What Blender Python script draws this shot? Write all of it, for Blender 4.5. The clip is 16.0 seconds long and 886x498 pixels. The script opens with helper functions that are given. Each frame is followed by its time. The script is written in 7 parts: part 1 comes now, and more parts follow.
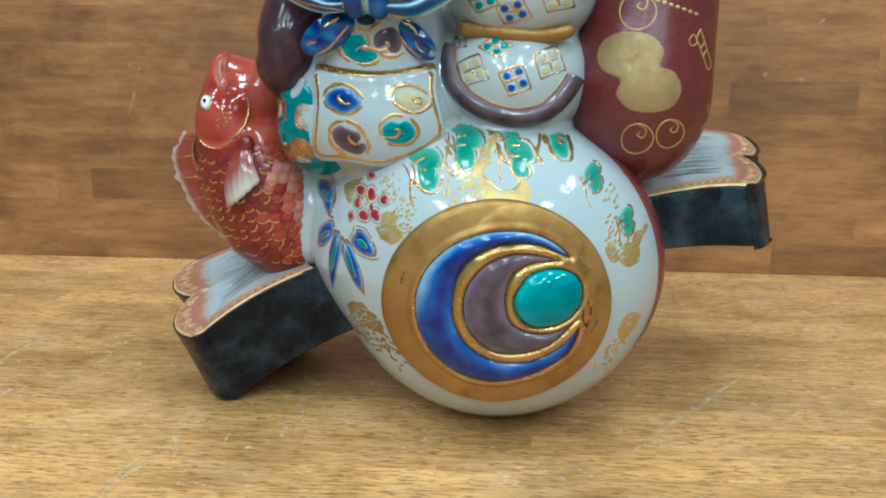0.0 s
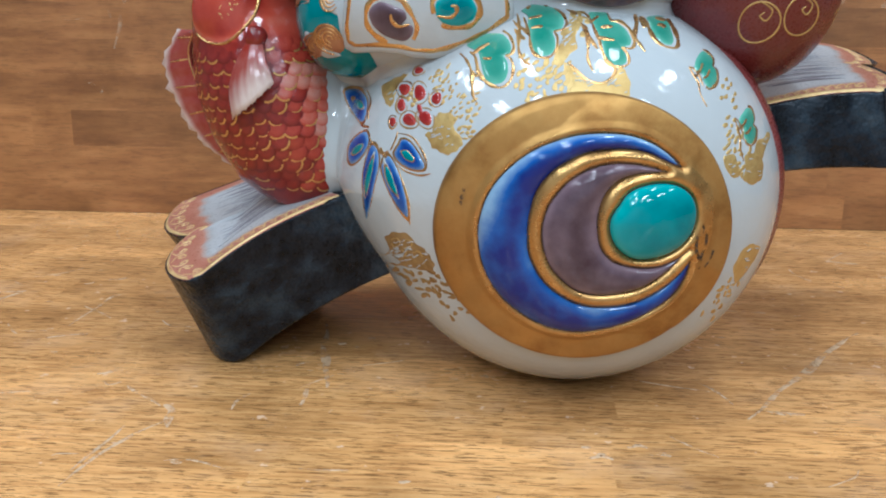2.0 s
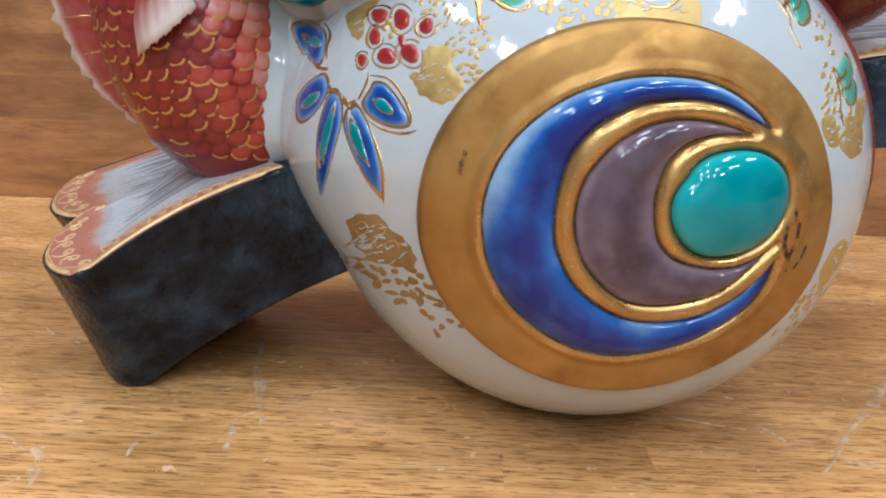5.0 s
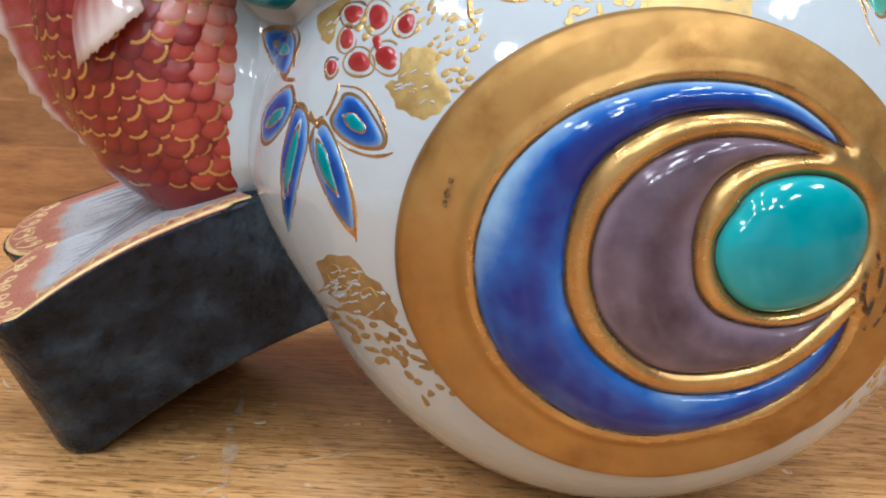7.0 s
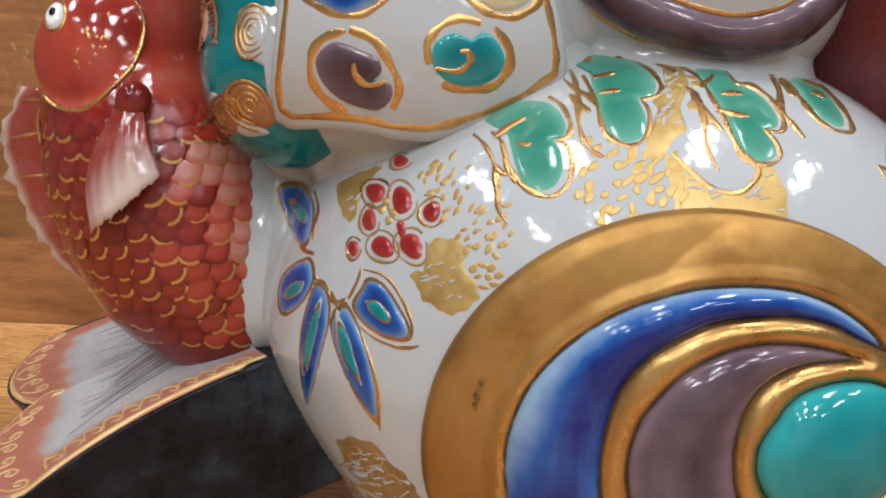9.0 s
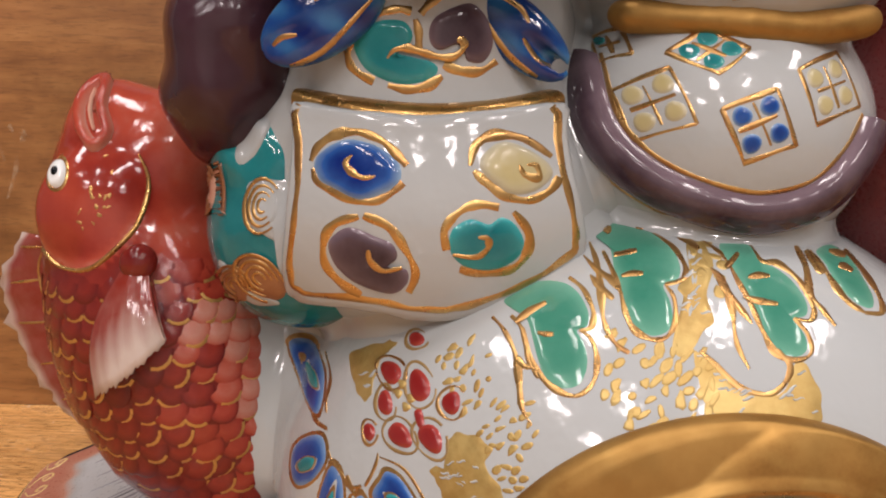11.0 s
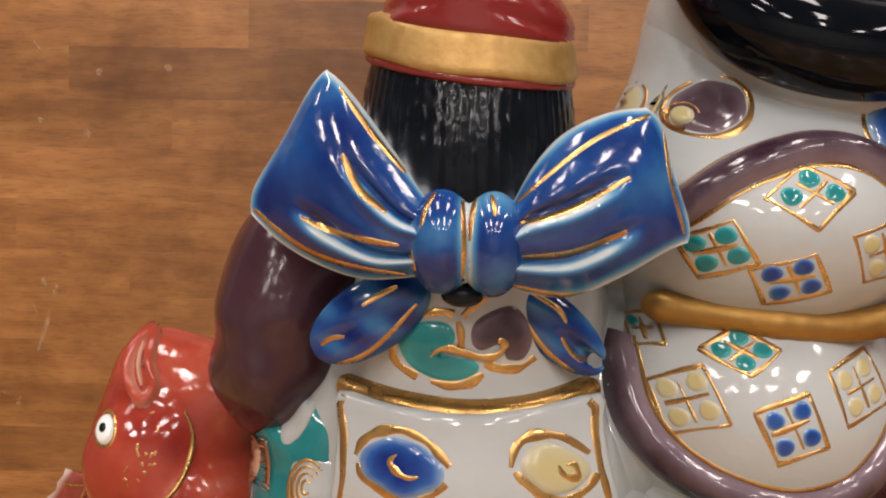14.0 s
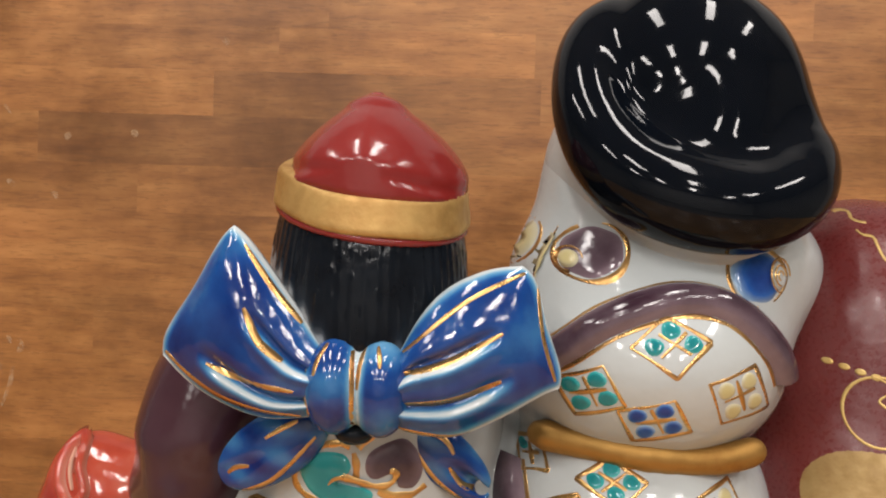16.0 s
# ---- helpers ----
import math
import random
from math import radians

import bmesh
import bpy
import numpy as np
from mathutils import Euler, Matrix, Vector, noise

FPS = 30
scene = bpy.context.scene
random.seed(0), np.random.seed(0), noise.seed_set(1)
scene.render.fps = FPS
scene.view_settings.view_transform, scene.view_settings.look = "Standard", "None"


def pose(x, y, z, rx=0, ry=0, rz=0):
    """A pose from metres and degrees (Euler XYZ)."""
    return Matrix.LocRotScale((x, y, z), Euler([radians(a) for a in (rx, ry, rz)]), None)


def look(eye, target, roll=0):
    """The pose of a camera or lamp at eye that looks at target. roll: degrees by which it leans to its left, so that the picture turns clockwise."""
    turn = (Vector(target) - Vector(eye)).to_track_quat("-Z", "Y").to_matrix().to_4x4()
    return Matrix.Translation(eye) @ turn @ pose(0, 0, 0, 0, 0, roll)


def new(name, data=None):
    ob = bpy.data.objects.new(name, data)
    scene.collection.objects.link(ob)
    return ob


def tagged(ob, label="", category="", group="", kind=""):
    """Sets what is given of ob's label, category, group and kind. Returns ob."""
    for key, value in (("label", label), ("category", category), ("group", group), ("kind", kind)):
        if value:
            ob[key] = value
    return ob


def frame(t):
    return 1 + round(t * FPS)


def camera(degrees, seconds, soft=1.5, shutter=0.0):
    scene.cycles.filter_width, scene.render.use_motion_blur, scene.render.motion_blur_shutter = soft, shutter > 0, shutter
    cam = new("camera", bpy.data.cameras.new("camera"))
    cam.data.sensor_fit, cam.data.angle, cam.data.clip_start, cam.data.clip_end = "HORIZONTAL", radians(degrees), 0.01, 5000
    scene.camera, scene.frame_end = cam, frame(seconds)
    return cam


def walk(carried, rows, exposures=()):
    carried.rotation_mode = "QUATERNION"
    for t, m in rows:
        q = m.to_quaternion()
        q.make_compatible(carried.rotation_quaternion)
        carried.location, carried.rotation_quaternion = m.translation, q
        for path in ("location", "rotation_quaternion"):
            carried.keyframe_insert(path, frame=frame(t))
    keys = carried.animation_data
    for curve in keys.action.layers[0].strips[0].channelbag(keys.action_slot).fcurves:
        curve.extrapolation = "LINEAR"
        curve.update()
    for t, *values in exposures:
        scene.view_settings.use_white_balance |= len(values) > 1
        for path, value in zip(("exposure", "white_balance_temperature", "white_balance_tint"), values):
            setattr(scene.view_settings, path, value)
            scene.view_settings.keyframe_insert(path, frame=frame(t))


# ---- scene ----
from mathutils.bvhtree import BVHTree

cam = camera(51.7, 16.0, 2.0)
PATH = [
    (0, (0.048, -0.019, 0.19), (-0.107, 1.925, -0.252), 0.4),
    (0.5, (0.0267, 0.0046, 0.1675), (-0.1199, 1.9399, -0.3154), 1.27),
    (1, (0.0201, 0.0260, 0.1587), (-0.1406, 1.9508, -0.3602), 0.60),
    (1.5, (0.0176, 0.0422, 0.1514), (-0.1379, 1.9768, -0.3316), 0.38),
    (2, (0.0146, 0.0624, 0.1436), (-0.1242, 2.0018, -0.3248), 0.56),
    (2.5, (0.0113, 0.0815, 0.1353), (-0.1213, 2.0220, -0.3304), 0.30),
    (3, (0.0050, 0.1052, 0.1335), (-0.1152, 2.0505, -0.3149), -0.25),
    (3.5, (-0.0046, 0.1202, 0.1304), (-0.0451, 2.0704, -0.3111), 0.86),
    (4, (-0.0228, 0.1186, 0.1395), (-0.0018, 2.0643, -0.3231), 2.79),
    (4.2, (-0.0190, 0.1209, 0.1353), (0.0189, 2.0637, -0.3382), 3.27),
    (6.3, (0.005, 0.194, 0.109), (-0.079, 2.151, -0.294), 1.7),
    (6.5, (0.007, 0.193, 0.109), (-0.084, 2.151, -0.292), 1.8),
    (7, (0.006, 0.197, 0.112), (-0.08, 2.155, -0.286), 2.1),
    (7.5, (0.004, 0.203, 0.116), (-0.075, 2.163, -0.273), 2.2),
    (8, (0.0, 0.205, 0.124), (-0.07, 2.171, -0.239), 2.2),
    (8.5, (0.0, 0.206, 0.133), (-0.075, 2.177, -0.197), 2.1),
    (9, (-0.002, 0.207, 0.14), (-0.079, 2.182, -0.163), 1.8),
    (9.2, (-0.003, 0.207, 0.143), (-0.081, 2.183, -0.155), 1.7),
    (11.3, (-0.009, 0.218, 0.174), (-0.077, 2.203, -0.063), 1.0),
    (11.5, (-0.01, 0.218, 0.175), (-0.086, 2.205, -0.037), 1.2),
    (12, (-0.012, 0.217, 0.182), (-0.098, 2.206, -0.008), 1.4),
    (12.5, (-0.013, 0.216, 0.191), (-0.112, 2.207, 0.026), 1.4),
    (13, (-0.015, 0.215, 0.199), (-0.121, 2.208, 0.068), 1.4),
    (13.5, (-0.012, 0.216, 0.208), (-0.117, 2.21, 0.097), 1.1),
    (14, (-0.014, 0.214, 0.215), (-0.117, 2.21, 0.136), 1.2),
    (14.5, (-0.012, 0.213, 0.221), (-0.108, 2.21, 0.162), 1.4),
    (15, (-0.007, 0.209, 0.23), (-0.097, 2.206, 0.189), 1.6),
    (15.5, (-0.001, 0.204, 0.238), (-0.083, 2.202, 0.195), 1.7),
    (16, (0.006, 0.198, 0.242), (-0.073, 2.197, 0.211), 2.0),
]
walk(cam, [(t, look(eye, target, roll)) for t, eye, target, roll in PATH],
     [(0.0, 0.03, 4750, -13), (0.6, -0.02, 4900, -5), (2.5, 0.02, 5050, 4), (4.2, 0.06, 5200, 7), (7.0, 0.2, 5300, 9), (8.0, 0.0, 5450, 8), (9.0, -0.12, 5900, 13), (11.5, -0.27, 6750, 21), (14.0, -0.12, 6850, 18), (16.0, 0.02, 6650, 13)])

# ---- world and lights ----
world = bpy.data.worlds.new("world")
scene.world = world
world.use_nodes = True
world.node_tree.nodes["Background"].inputs[0].default_value = (0.9, 0.95, 1.0, 1)
world.node_tree.nodes["Background"].inputs[1].default_value = 0.15
scene.view_settings.exposure = 0.0

CEILING_Z = 1.75
for lx in (-1.35, -0.45, 0.50, 1.40):
    for ly, watts in ((-2.6, 20.0), (-1.25, 14.0), (0.10, 9.0)):
        data = bpy.data.lights.new("ceiling_tube", "AREA")
        data.shape, data.size, data.size_y = "RECTANGLE", 0.15, 0.60
        data.energy, data.color = watts, (1.0, 0.97, 0.93)
        lamp = new("ceiling_tube", data)
        lamp.matrix_world = pose(lx, ly, CEILING_Z - 0.03)


# ---- materials ----
def node_material(name):
    m = bpy.data.materials.new(name)
    m.use_nodes = True
    t = m.node_tree
    return m, t, t.nodes["Principled BSDF"]


def ramp(t, fac, stops):
    r = t.nodes.new("ShaderNodeValToRGB")
    t.links.new(fac, r.inputs[0])
    e = r.color_ramp.elements
    while len(e) < len(stops):
        e.new(0.5)
    for k, (p, c) in enumerate(stops):
        e[k].position, e[k].color = p, (*c, 1)
    return r.outputs[0]


def noise_node(t, scale, detail=4.0, rough=0.55, stretch=None, offset=None):
    co = t.nodes.new("ShaderNodeTexCoord").outputs["Object"]
    if stretch:
        mp = t.nodes.new("ShaderNodeMapping")
        mp.inputs["Scale"].default_value = stretch
        t.links.new(co, mp.inputs[0])
        if offset is not None:
            t.links.new(offset, mp.inputs["Location"])
        co = mp.outputs[0]
    n = t.nodes.new("ShaderNodeTexNoise")
    n.inputs["Scale"].default_value, n.inputs["Detail"].default_value, n.inputs["Roughness"].default_value = scale, detail, rough
    t.links.new(co, n.inputs["Vector"])
    return n.outputs[0]


def mix(t, fac, a, b):
    m = t.nodes.new("ShaderNodeMix")
    m.data_type = "RGBA"
    if isinstance(fac, float):
        m.inputs[0].default_value = fac
    else:
        t.links.new(fac, m.inputs[0])
    for sock, v in ((m.inputs[6], a), (m.inputs[7], b)):
        if isinstance(v, tuple):
            sock.default_value = (*v, 1)
        else:
            t.links.new(v, sock)
    return m.outputs[2]


def bump(t, b, height, strength, distance):
    n = t.nodes.new("ShaderNodeBump")
    n.inputs["Strength"].default_value, n.inputs["Distance"].default_value = strength, distance
    t.links.new(height, n.inputs["Height"])
    t.links.new(n.outputs[0], b.inputs["Normal"])


def glaze(name, deep, thin, rough=0.08, grain=0.35, scale=90.0, metallic=0.0, coat=0.0, wave=0.12, mid=None, spec=0.5, steps=None):
    """Fired enamel: deep colour where it pools, thin colour at the edges (mesh attribute 'edge'), clouded by noise."""
    m, t, b = node_material(name)
    a = t.nodes.new("ShaderNodeAttribute")
    a.attribute_name = "edge"
    n = noise_node(t, scale, 5)
    add = t.nodes.new("ShaderNodeMath")
    add.operation = "MULTIPLY_ADD"
    t.links.new(n, add.inputs[0])
    add.inputs[1].default_value = grain
    t.links.new(a.outputs["Fac"], add.inputs[2])
    sub = t.nodes.new("ShaderNodeMath")
    sub.operation, sub.use_clamp = "SUBTRACT", True
    t.links.new(add.outputs[0], sub.inputs[0])
    sub.inputs[1].default_value = grain * 0.35
    stops = [(0.0, deep), (1.0, thin)] if mid is None else [(0.0, deep), (0.38, mid), (0.72, tuple((x + y) / 2 for x, y in zip(mid, thin))), (1.0, thin)]
    t.links.new(ramp(t, sub.outputs[0], steps or stops), b.inputs["Base Color"])
    fine = noise_node(t, 900.0, 2)
    t.links.new(ramp(t, fine, [(0.3, (rough * 0.8,) * 3), (0.75, (rough * 1.5,) * 3)]), b.inputs["Roughness"])
    b.inputs["Metallic"].default_value = metallic
    b.inputs["Specular IOR Level"].default_value = spec
    b.inputs["Coat Weight"].default_value = coat
    b.inputs["Coat Roughness"].default_value = 0.05
    bump(t, b, noise_node(t, 160.0, 2), wave, 0.002)
    return m


def gilt(name, colour, worn, rough, metallic=1.0, scale=140.0, wave=0.15):
    """Fired gold, brushed on and rubbed in places."""
    m, t, b = node_material(name)
    n = noise_node(t, scale, 6, 0.65)
    col = ramp(t, n, [(0.35, colour), (0.72, worn)])
    stain = ramp(t, noise_node(t, 38.0, 6, 0.7), [(0.30, (0.72, 0.64, 0.55)), (0.46, (1, 1, 1)), (0.70, (1.05, 1.06, 1.10))])
    mm = t.nodes.new("ShaderNodeMix")
    mm.data_type, mm.blend_type = "RGBA", "MULTIPLY"
    mm.inputs[0].default_value = 1.0
    t.links.new(col, mm.inputs[6])
    t.links.new(stain, mm.inputs[7])
    t.links.new(mm.outputs[2], b.inputs["Base Color"])
    t.links.new(ramp(t, noise_node(t, scale * 2.5, 4), [(0.3, (rough * 0.75,) * 3), (0.7, (rough * 1.35,) * 3)]), b.inputs["Roughness"])
    b.inputs["Metallic"].default_value = metallic
    bump(t, b, noise_node(t, scale * 1.5, 3), wave, 0.0015)
    return m


def wood(name, dark, mid, light, grain_size, pore_size, pore, cloud_size, worn, rough, spread):
    """Oiled hardwood staves: short grain along X, each stave its own tone, clouded, darkly pored and rubbed pale."""
    m, t, b = node_material(name)
    info = t.nodes.new("ShaderNodeObjectInfo").outputs["Random"]
    mul = t.nodes.new("ShaderNodeMath")
    mul.operation = "MULTIPLY"
    t.links.new(info, mul.inputs[0])
    mul.inputs[1].default_value = 37.0
    comb = t.nodes.new("ShaderNodeCombineXYZ")
    for k in range(3):
        t.links.new(mul.outputs[0], comb.inputs[k])
    grain = noise_node(t, 1.0, 6, 0.6, grain_size, comb.outputs[0])
    pores = noise_node(t, 1.0, 3, 0.6, pore_size, comb.outputs[0])
    cloud = noise_node(t, 1.0, 4, 0.6, cloud_size, comb.outputs[0])
    geo = t.nodes.new("ShaderNodeNewGeometry").outputs["Position"]

    def place_noise(scale, detail, rgh):
        n = t.nodes.new("ShaderNodeTexNoise")
        n.inputs["Scale"].default_value, n.inputs["Detail"].default_value, n.inputs["Roughness"].default_value = scale, detail, rgh
        t.links.new(geo, n.inputs["Vector"])
        return n.outputs[0]
    blotch = place_noise(9.0, 6, 0.62)
    speck = place_noise(110.0, 3, 0.6)
    base = ramp(t, grain, [(0.30, dark), (0.5, mid), (0.72, light)])
    own = t.nodes.new("ShaderNodeAttribute")
    own.attribute_name = "tone"
    tone = ramp(t, own.outputs["Fac"], [(0.0, (1 - spread, 1 - spread * 1.05, 1 - spread * 1.1)), (0.35, (0.94, 0.93, 0.91)), (0.7, (1.03, 1.02, 1.0)), (1.0, (1 + spread * 0.55, 1 + spread * 0.5, 1 + spread * 0.4))])

    def times(a, c, f=1.0):
        mm = t.nodes.new("ShaderNodeMix")
        mm.data_type, mm.blend_type = "RGBA", "MULTIPLY"
        mm.inputs[0].default_value = f
        t.links.new(a, mm.inputs[6])
        t.links.new(c, mm.inputs[7])
        return mm.outputs[2]
    col = times(base, tone)
    col = times(col, ramp(t, cloud, [(0.28, (0.72, 0.68, 0.62)), (0.5, (1, 1, 1)), (0.74, (1.12, 1.10, 1.06))]))
    col = times(col, ramp(t, blotch, [(0.34, (0.60, 0.57, 0.52)), (0.48, (0.94, 0.94, 0.93)), (0.66, (1.14, 1.13, 1.12))]))
    col = mix(t, ramp(t, pores, [(0.555, (0, 0, 0)), (0.60, (pore, pore, pore))]), col, tuple(c * 0.42 for c in dark))
    if worn:
        rub = place_noise(16.0, 5, 0.7)
        col = mix(t, ramp(t, rub, [(0.52, (0, 0, 0)), (0.72, (worn, worn, worn))]), col, tuple(c * 0.75 + 0.20 for c in light))
        col = mix(t, ramp(t, speck, [(0.675, (0, 0, 0)), (0.70, (0.6, 0.6, 0.6))]), col, tuple(c * 0.7 + 0.25 for c in light))
        col = mix(t, ramp(t, speck, [(0.27, (0.6, 0.6, 0.6)), (0.30, (0, 0, 0))]), col, tuple(c * 0.3 for c in dark))
    t.links.new(col, b.inputs["Base Color"])
    t.links.new(ramp(t, blotch, [(0.3, (rough * 0.75,) * 3), (0.7, (rough * 1.3,) * 3)]), b.inputs["Roughness"])
    bump(t, b, pores, 0.10, 0.0005)
    return m


def plain(name, colour, rough, scale=3.0, vary=0.08):
    m, t, b = node_material(name)
    lo, hi = tuple(c * (1 - vary) for c in colour), tuple(min(1, c * (1 + vary)) for c in colour)
    t.links.new(ramp(t, noise_node(t, scale), [(0.3, lo), (0.7, hi)]), b.inputs["Base Color"])
    b.inputs["Roughness"].default_value = rough
    return m


WHITE = glaze("white_porcelain_glaze", (0.42, 0.446, 0.444), (0.385, 0.402, 0.388), 0.085, 0.5, 25.0)
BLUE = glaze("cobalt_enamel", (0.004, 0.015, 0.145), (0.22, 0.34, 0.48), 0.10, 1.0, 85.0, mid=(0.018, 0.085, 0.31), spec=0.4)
BLUEWHITE = glaze("cobalt_over_white", None, None, 0.10, 0.7, 60.0, steps=[(0.0, (0.002, 0.010, 0.10)), (0.22, (0.007, 0.050, 0.21)), (0.45, (0.030, 0.145, 0.33)), (0.68, (0.10, 0.27, 0.43)), (0.88, (0.36, 0.46, 0.50)), (1.0, (0.48, 0.52, 0.53))])
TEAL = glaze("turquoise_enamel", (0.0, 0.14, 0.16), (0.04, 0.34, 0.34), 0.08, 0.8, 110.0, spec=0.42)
GREEN = glaze("green_enamel", (0.030, 0.20, 0.135), (0.13, 0.36, 0.26), 0.10, 0.8, 130.0, spec=0.42)
PURPLE = glaze("aubergine_enamel", (0.028, 0.012, 0.020), (0.18, 0.128, 0.152), 0.12, 1.0, 110.0, spec=0.42)
PLUM = glaze("aubergine_sleeve_glaze", (0.043, 0.017, 0.024), (0.088, 0.042, 0.052), 0.15, 0.8, 60.0, spec=0.36)
RED = glaze("iron_red_enamel", (0.21, 0.012, 0.012), (0.36, 0.05, 0.035), 0.06, 0.5, 120.0)
YELLOW = glaze("yellow_enamel", (0.46, 0.39, 0.18), (0.48, 0.46, 0.36), 0.16, 0.6, 90.0, spec=0.35)
CARP = glaze("carp_red_glaze", None, None, 0.10, 0.6, 70.0, spec=0.45, steps=[(0.0, (0.125, 0.010, 0.008)), (0.22, (0.25, 0.025, 0.015)), (0.42, (0.37, 0.056, 0.030)), (0.68, (0.44, 0.165, 0.115)), (1.0, (0.47, 0.36, 0.32))])
FIN = glaze("carp_fin_glaze", (0.23, 0.024, 0.014), (0.55, 0.45, 0.39), 0.12, 0.35, 120.0, spec=0.45)
CAPRED = glaze("red_cap_glaze", (0.19, 0.016, 0.014), (0.29, 0.06, 0.055), 0.15, 0.6, 60.0)
MAROON = glaze("maroon_sack_glaze", (0.110, 0.015, 0.014), (0.16, 0.038, 0.036), 0.27, 0.6, 35.0, spec=0.5)
BLACK = glaze("black_hat_glaze", (0.002, 0.003, 0.005), (0.005, 0.006, 0.009), 0.05, 0.4, 40.0, wave=0.02, spec=0.17)
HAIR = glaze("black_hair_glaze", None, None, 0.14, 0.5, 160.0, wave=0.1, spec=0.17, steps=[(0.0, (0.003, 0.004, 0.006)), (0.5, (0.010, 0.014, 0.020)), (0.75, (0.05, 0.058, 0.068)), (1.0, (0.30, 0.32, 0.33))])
LACQUER = glaze("black_handle_glaze", None, None, 0.26, 2.2, 60.0, wave=0.8, spec=0.2, steps=[(0.0, (0.0015, 0.003, 0.005)), (0.35, (0.009, 0.013, 0.019)), (0.6, (0.022, 0.033, 0.044)), (1.0, (0.05, 0.065, 0.078))])
PINKISH = glaze("pale_red_border_glaze", (0.46, 0.20, 0.13), (0.58, 0.36, 0.27), 0.40, 0.6, 150.0, spec=0.3)
ENDGLAZE = glaze("end_panel_glaze", None, None, 0.30, 0.5, 90.0, spec=0.35, steps=[(0.0, (0.36, 0.13, 0.085)), (0.36, (0.42, 0.19, 0.13)), (0.55, (0.40, 0.31, 0.27)), (0.75, (0.37, 0.37, 0.365)), (1.0, (0.42, 0.43, 0.43))])
GREY = glaze("grey_line_enamel", (0.15, 0.135, 0.15), (0.28, 0.27, 0.29), 0.35, spec=0.3)
GREYDARK = glaze("dark_grey_line_enamel", (0.06, 0.055, 0.065), (0.17, 0.16, 0.18), 0.35, spec=0.3)
EYEWHITE = glaze("eye_white_glaze", (0.75, 0.77, 0.75), (0.6, 0.62, 0.6), 0.06)
GOLD = gilt("burnished_gold", (0.41, 0.240, 0.070), (0.31, 0.160, 0.040), 0.52, 0.86, 45.0, 0.08)
CORDGOLD = gilt("polished_gold_cord", (0.48, 0.29, 0.095), (0.33, 0.175, 0.05), 0.27, 0.85, 60.0, 0.10)
GOLDLINE = gilt("gold_line", (0.66, 0.42, 0.15), (0.33, 0.145, 0.05), 0.28, 0.85, 75.0)
GOLDMATT = gilt("matt_gold_leaf", (0.54, 0.39, 0.14), (0.44, 0.28, 0.08), 0.42, 0.55)
SCROLLGOLD = gilt("pale_scroll_gold", (0.72, 0.54, 0.24), (0.60, 0.40, 0.15), 0.5, 0.3)
BANDGOLD = gilt("matt_gold_band", (0.50, 0.315, 0.105), (0.38, 0.205, 0.06), 0.46, 0.5)
COPPER = gilt("coppery_gold", (0.36, 0.17, 0.075), (0.27, 0.11, 0.05), 0.45, 0.4)
OCHRE = gilt("ochre_gold_patch", (0.34, 0.225, 0.085), (0.27, 0.165, 0.055), 0.55, 0.35)
WALLWOOD = wood("wall_hardwood", (0.225, 0.093, 0.028), (0.315, 0.138, 0.042), (0.40, 0.190, 0.062), (20, 90, 110), (90, 900, 900), 0.30, (6, 14, 18), 0.0, 0.36, 0.42)
TOPWOOD = wood("counter_hardwood", (0.42, 0.202, 0.064), (0.65, 0.350, 0.122), (0.75, 0.432, 0.166), (38, 430, 120), (120, 1150, 1200), 0.88, (11, 26, 20), 0.22, 0.24, 0.36)
SEAM, seam_tree, seam_b = node_material("dark_seam")
seam_b.inputs["Base Color"].default_value, seam_b.inputs["Roughness"].default_value = (0.055, 0.030, 0.016, 1), 0.5
seam_tree.links.new(ramp(seam_tree, noise_node(seam_tree, 130.0, 4), [(0.40, (0.15, 0.15, 0.15)), (0.58, (0.9, 0.9, 0.9))]), seam_b.inputs["Alpha"])
WORNDARK, worn_tree, worn_b = node_material("worn_dark_mark")
worn_b.inputs["Base Color"].default_value, worn_b.inputs["Roughness"].default_value = (0.035, 0.022, 0.012, 1), 0.6
worn_tree.links.new(ramp(worn_tree, noise_node(worn_tree, 420.0, 4), [(0.42, (0.0, 0.0, 0.0)), (0.56, (0.9, 0.9, 0.9))]), worn_b.inputs["Alpha"])
DARKGAP = plain("dark_joint", (0.05, 0.028, 0.014), 0.8)
PLASTER = plain("painted_plaster", (0.36, 0.355, 0.345), 0.8)
BOUNCEWALL = plain("bounce_wall_paint", (0.66, 0.655, 0.64), 0.8)
FLOORGREY = plain("grey_floor", (0.24, 0.235, 0.225), 0.6)


# ---- building helpers ----
BASE = Vector((0.036, 0.456, 0.0))


def mesh_object(name, verts, faces, mats, slots=None, edge=None, parent=None, label="", smooth=True, origin=None):
    me = bpy.data.meshes.new(name)
    o = Vector((0, 0, 0)) if origin is None else origin
    me.from_pydata([(v[0] - o[0], v[1] - o[1], v[2] - o[2]) for v in verts], [], faces)
    for m in mats:
        me.materials.append(m)
    if slots is not None:
        me.polygons.foreach_set("material_index", slots)
    if edge is not None:
        at = me.attributes.new("edge", "FLOAT", "POINT")
        at.data.foreach_set("value", np.asarray(edge, np.float32))
    me.polygons.foreach_set("use_smooth", [smooth] * len(faces))
    me.update()
    ob = new(name, me)
    if parent is not None:
        ob.parent = parent
    if label:
        tagged(ob, label)
    return ob


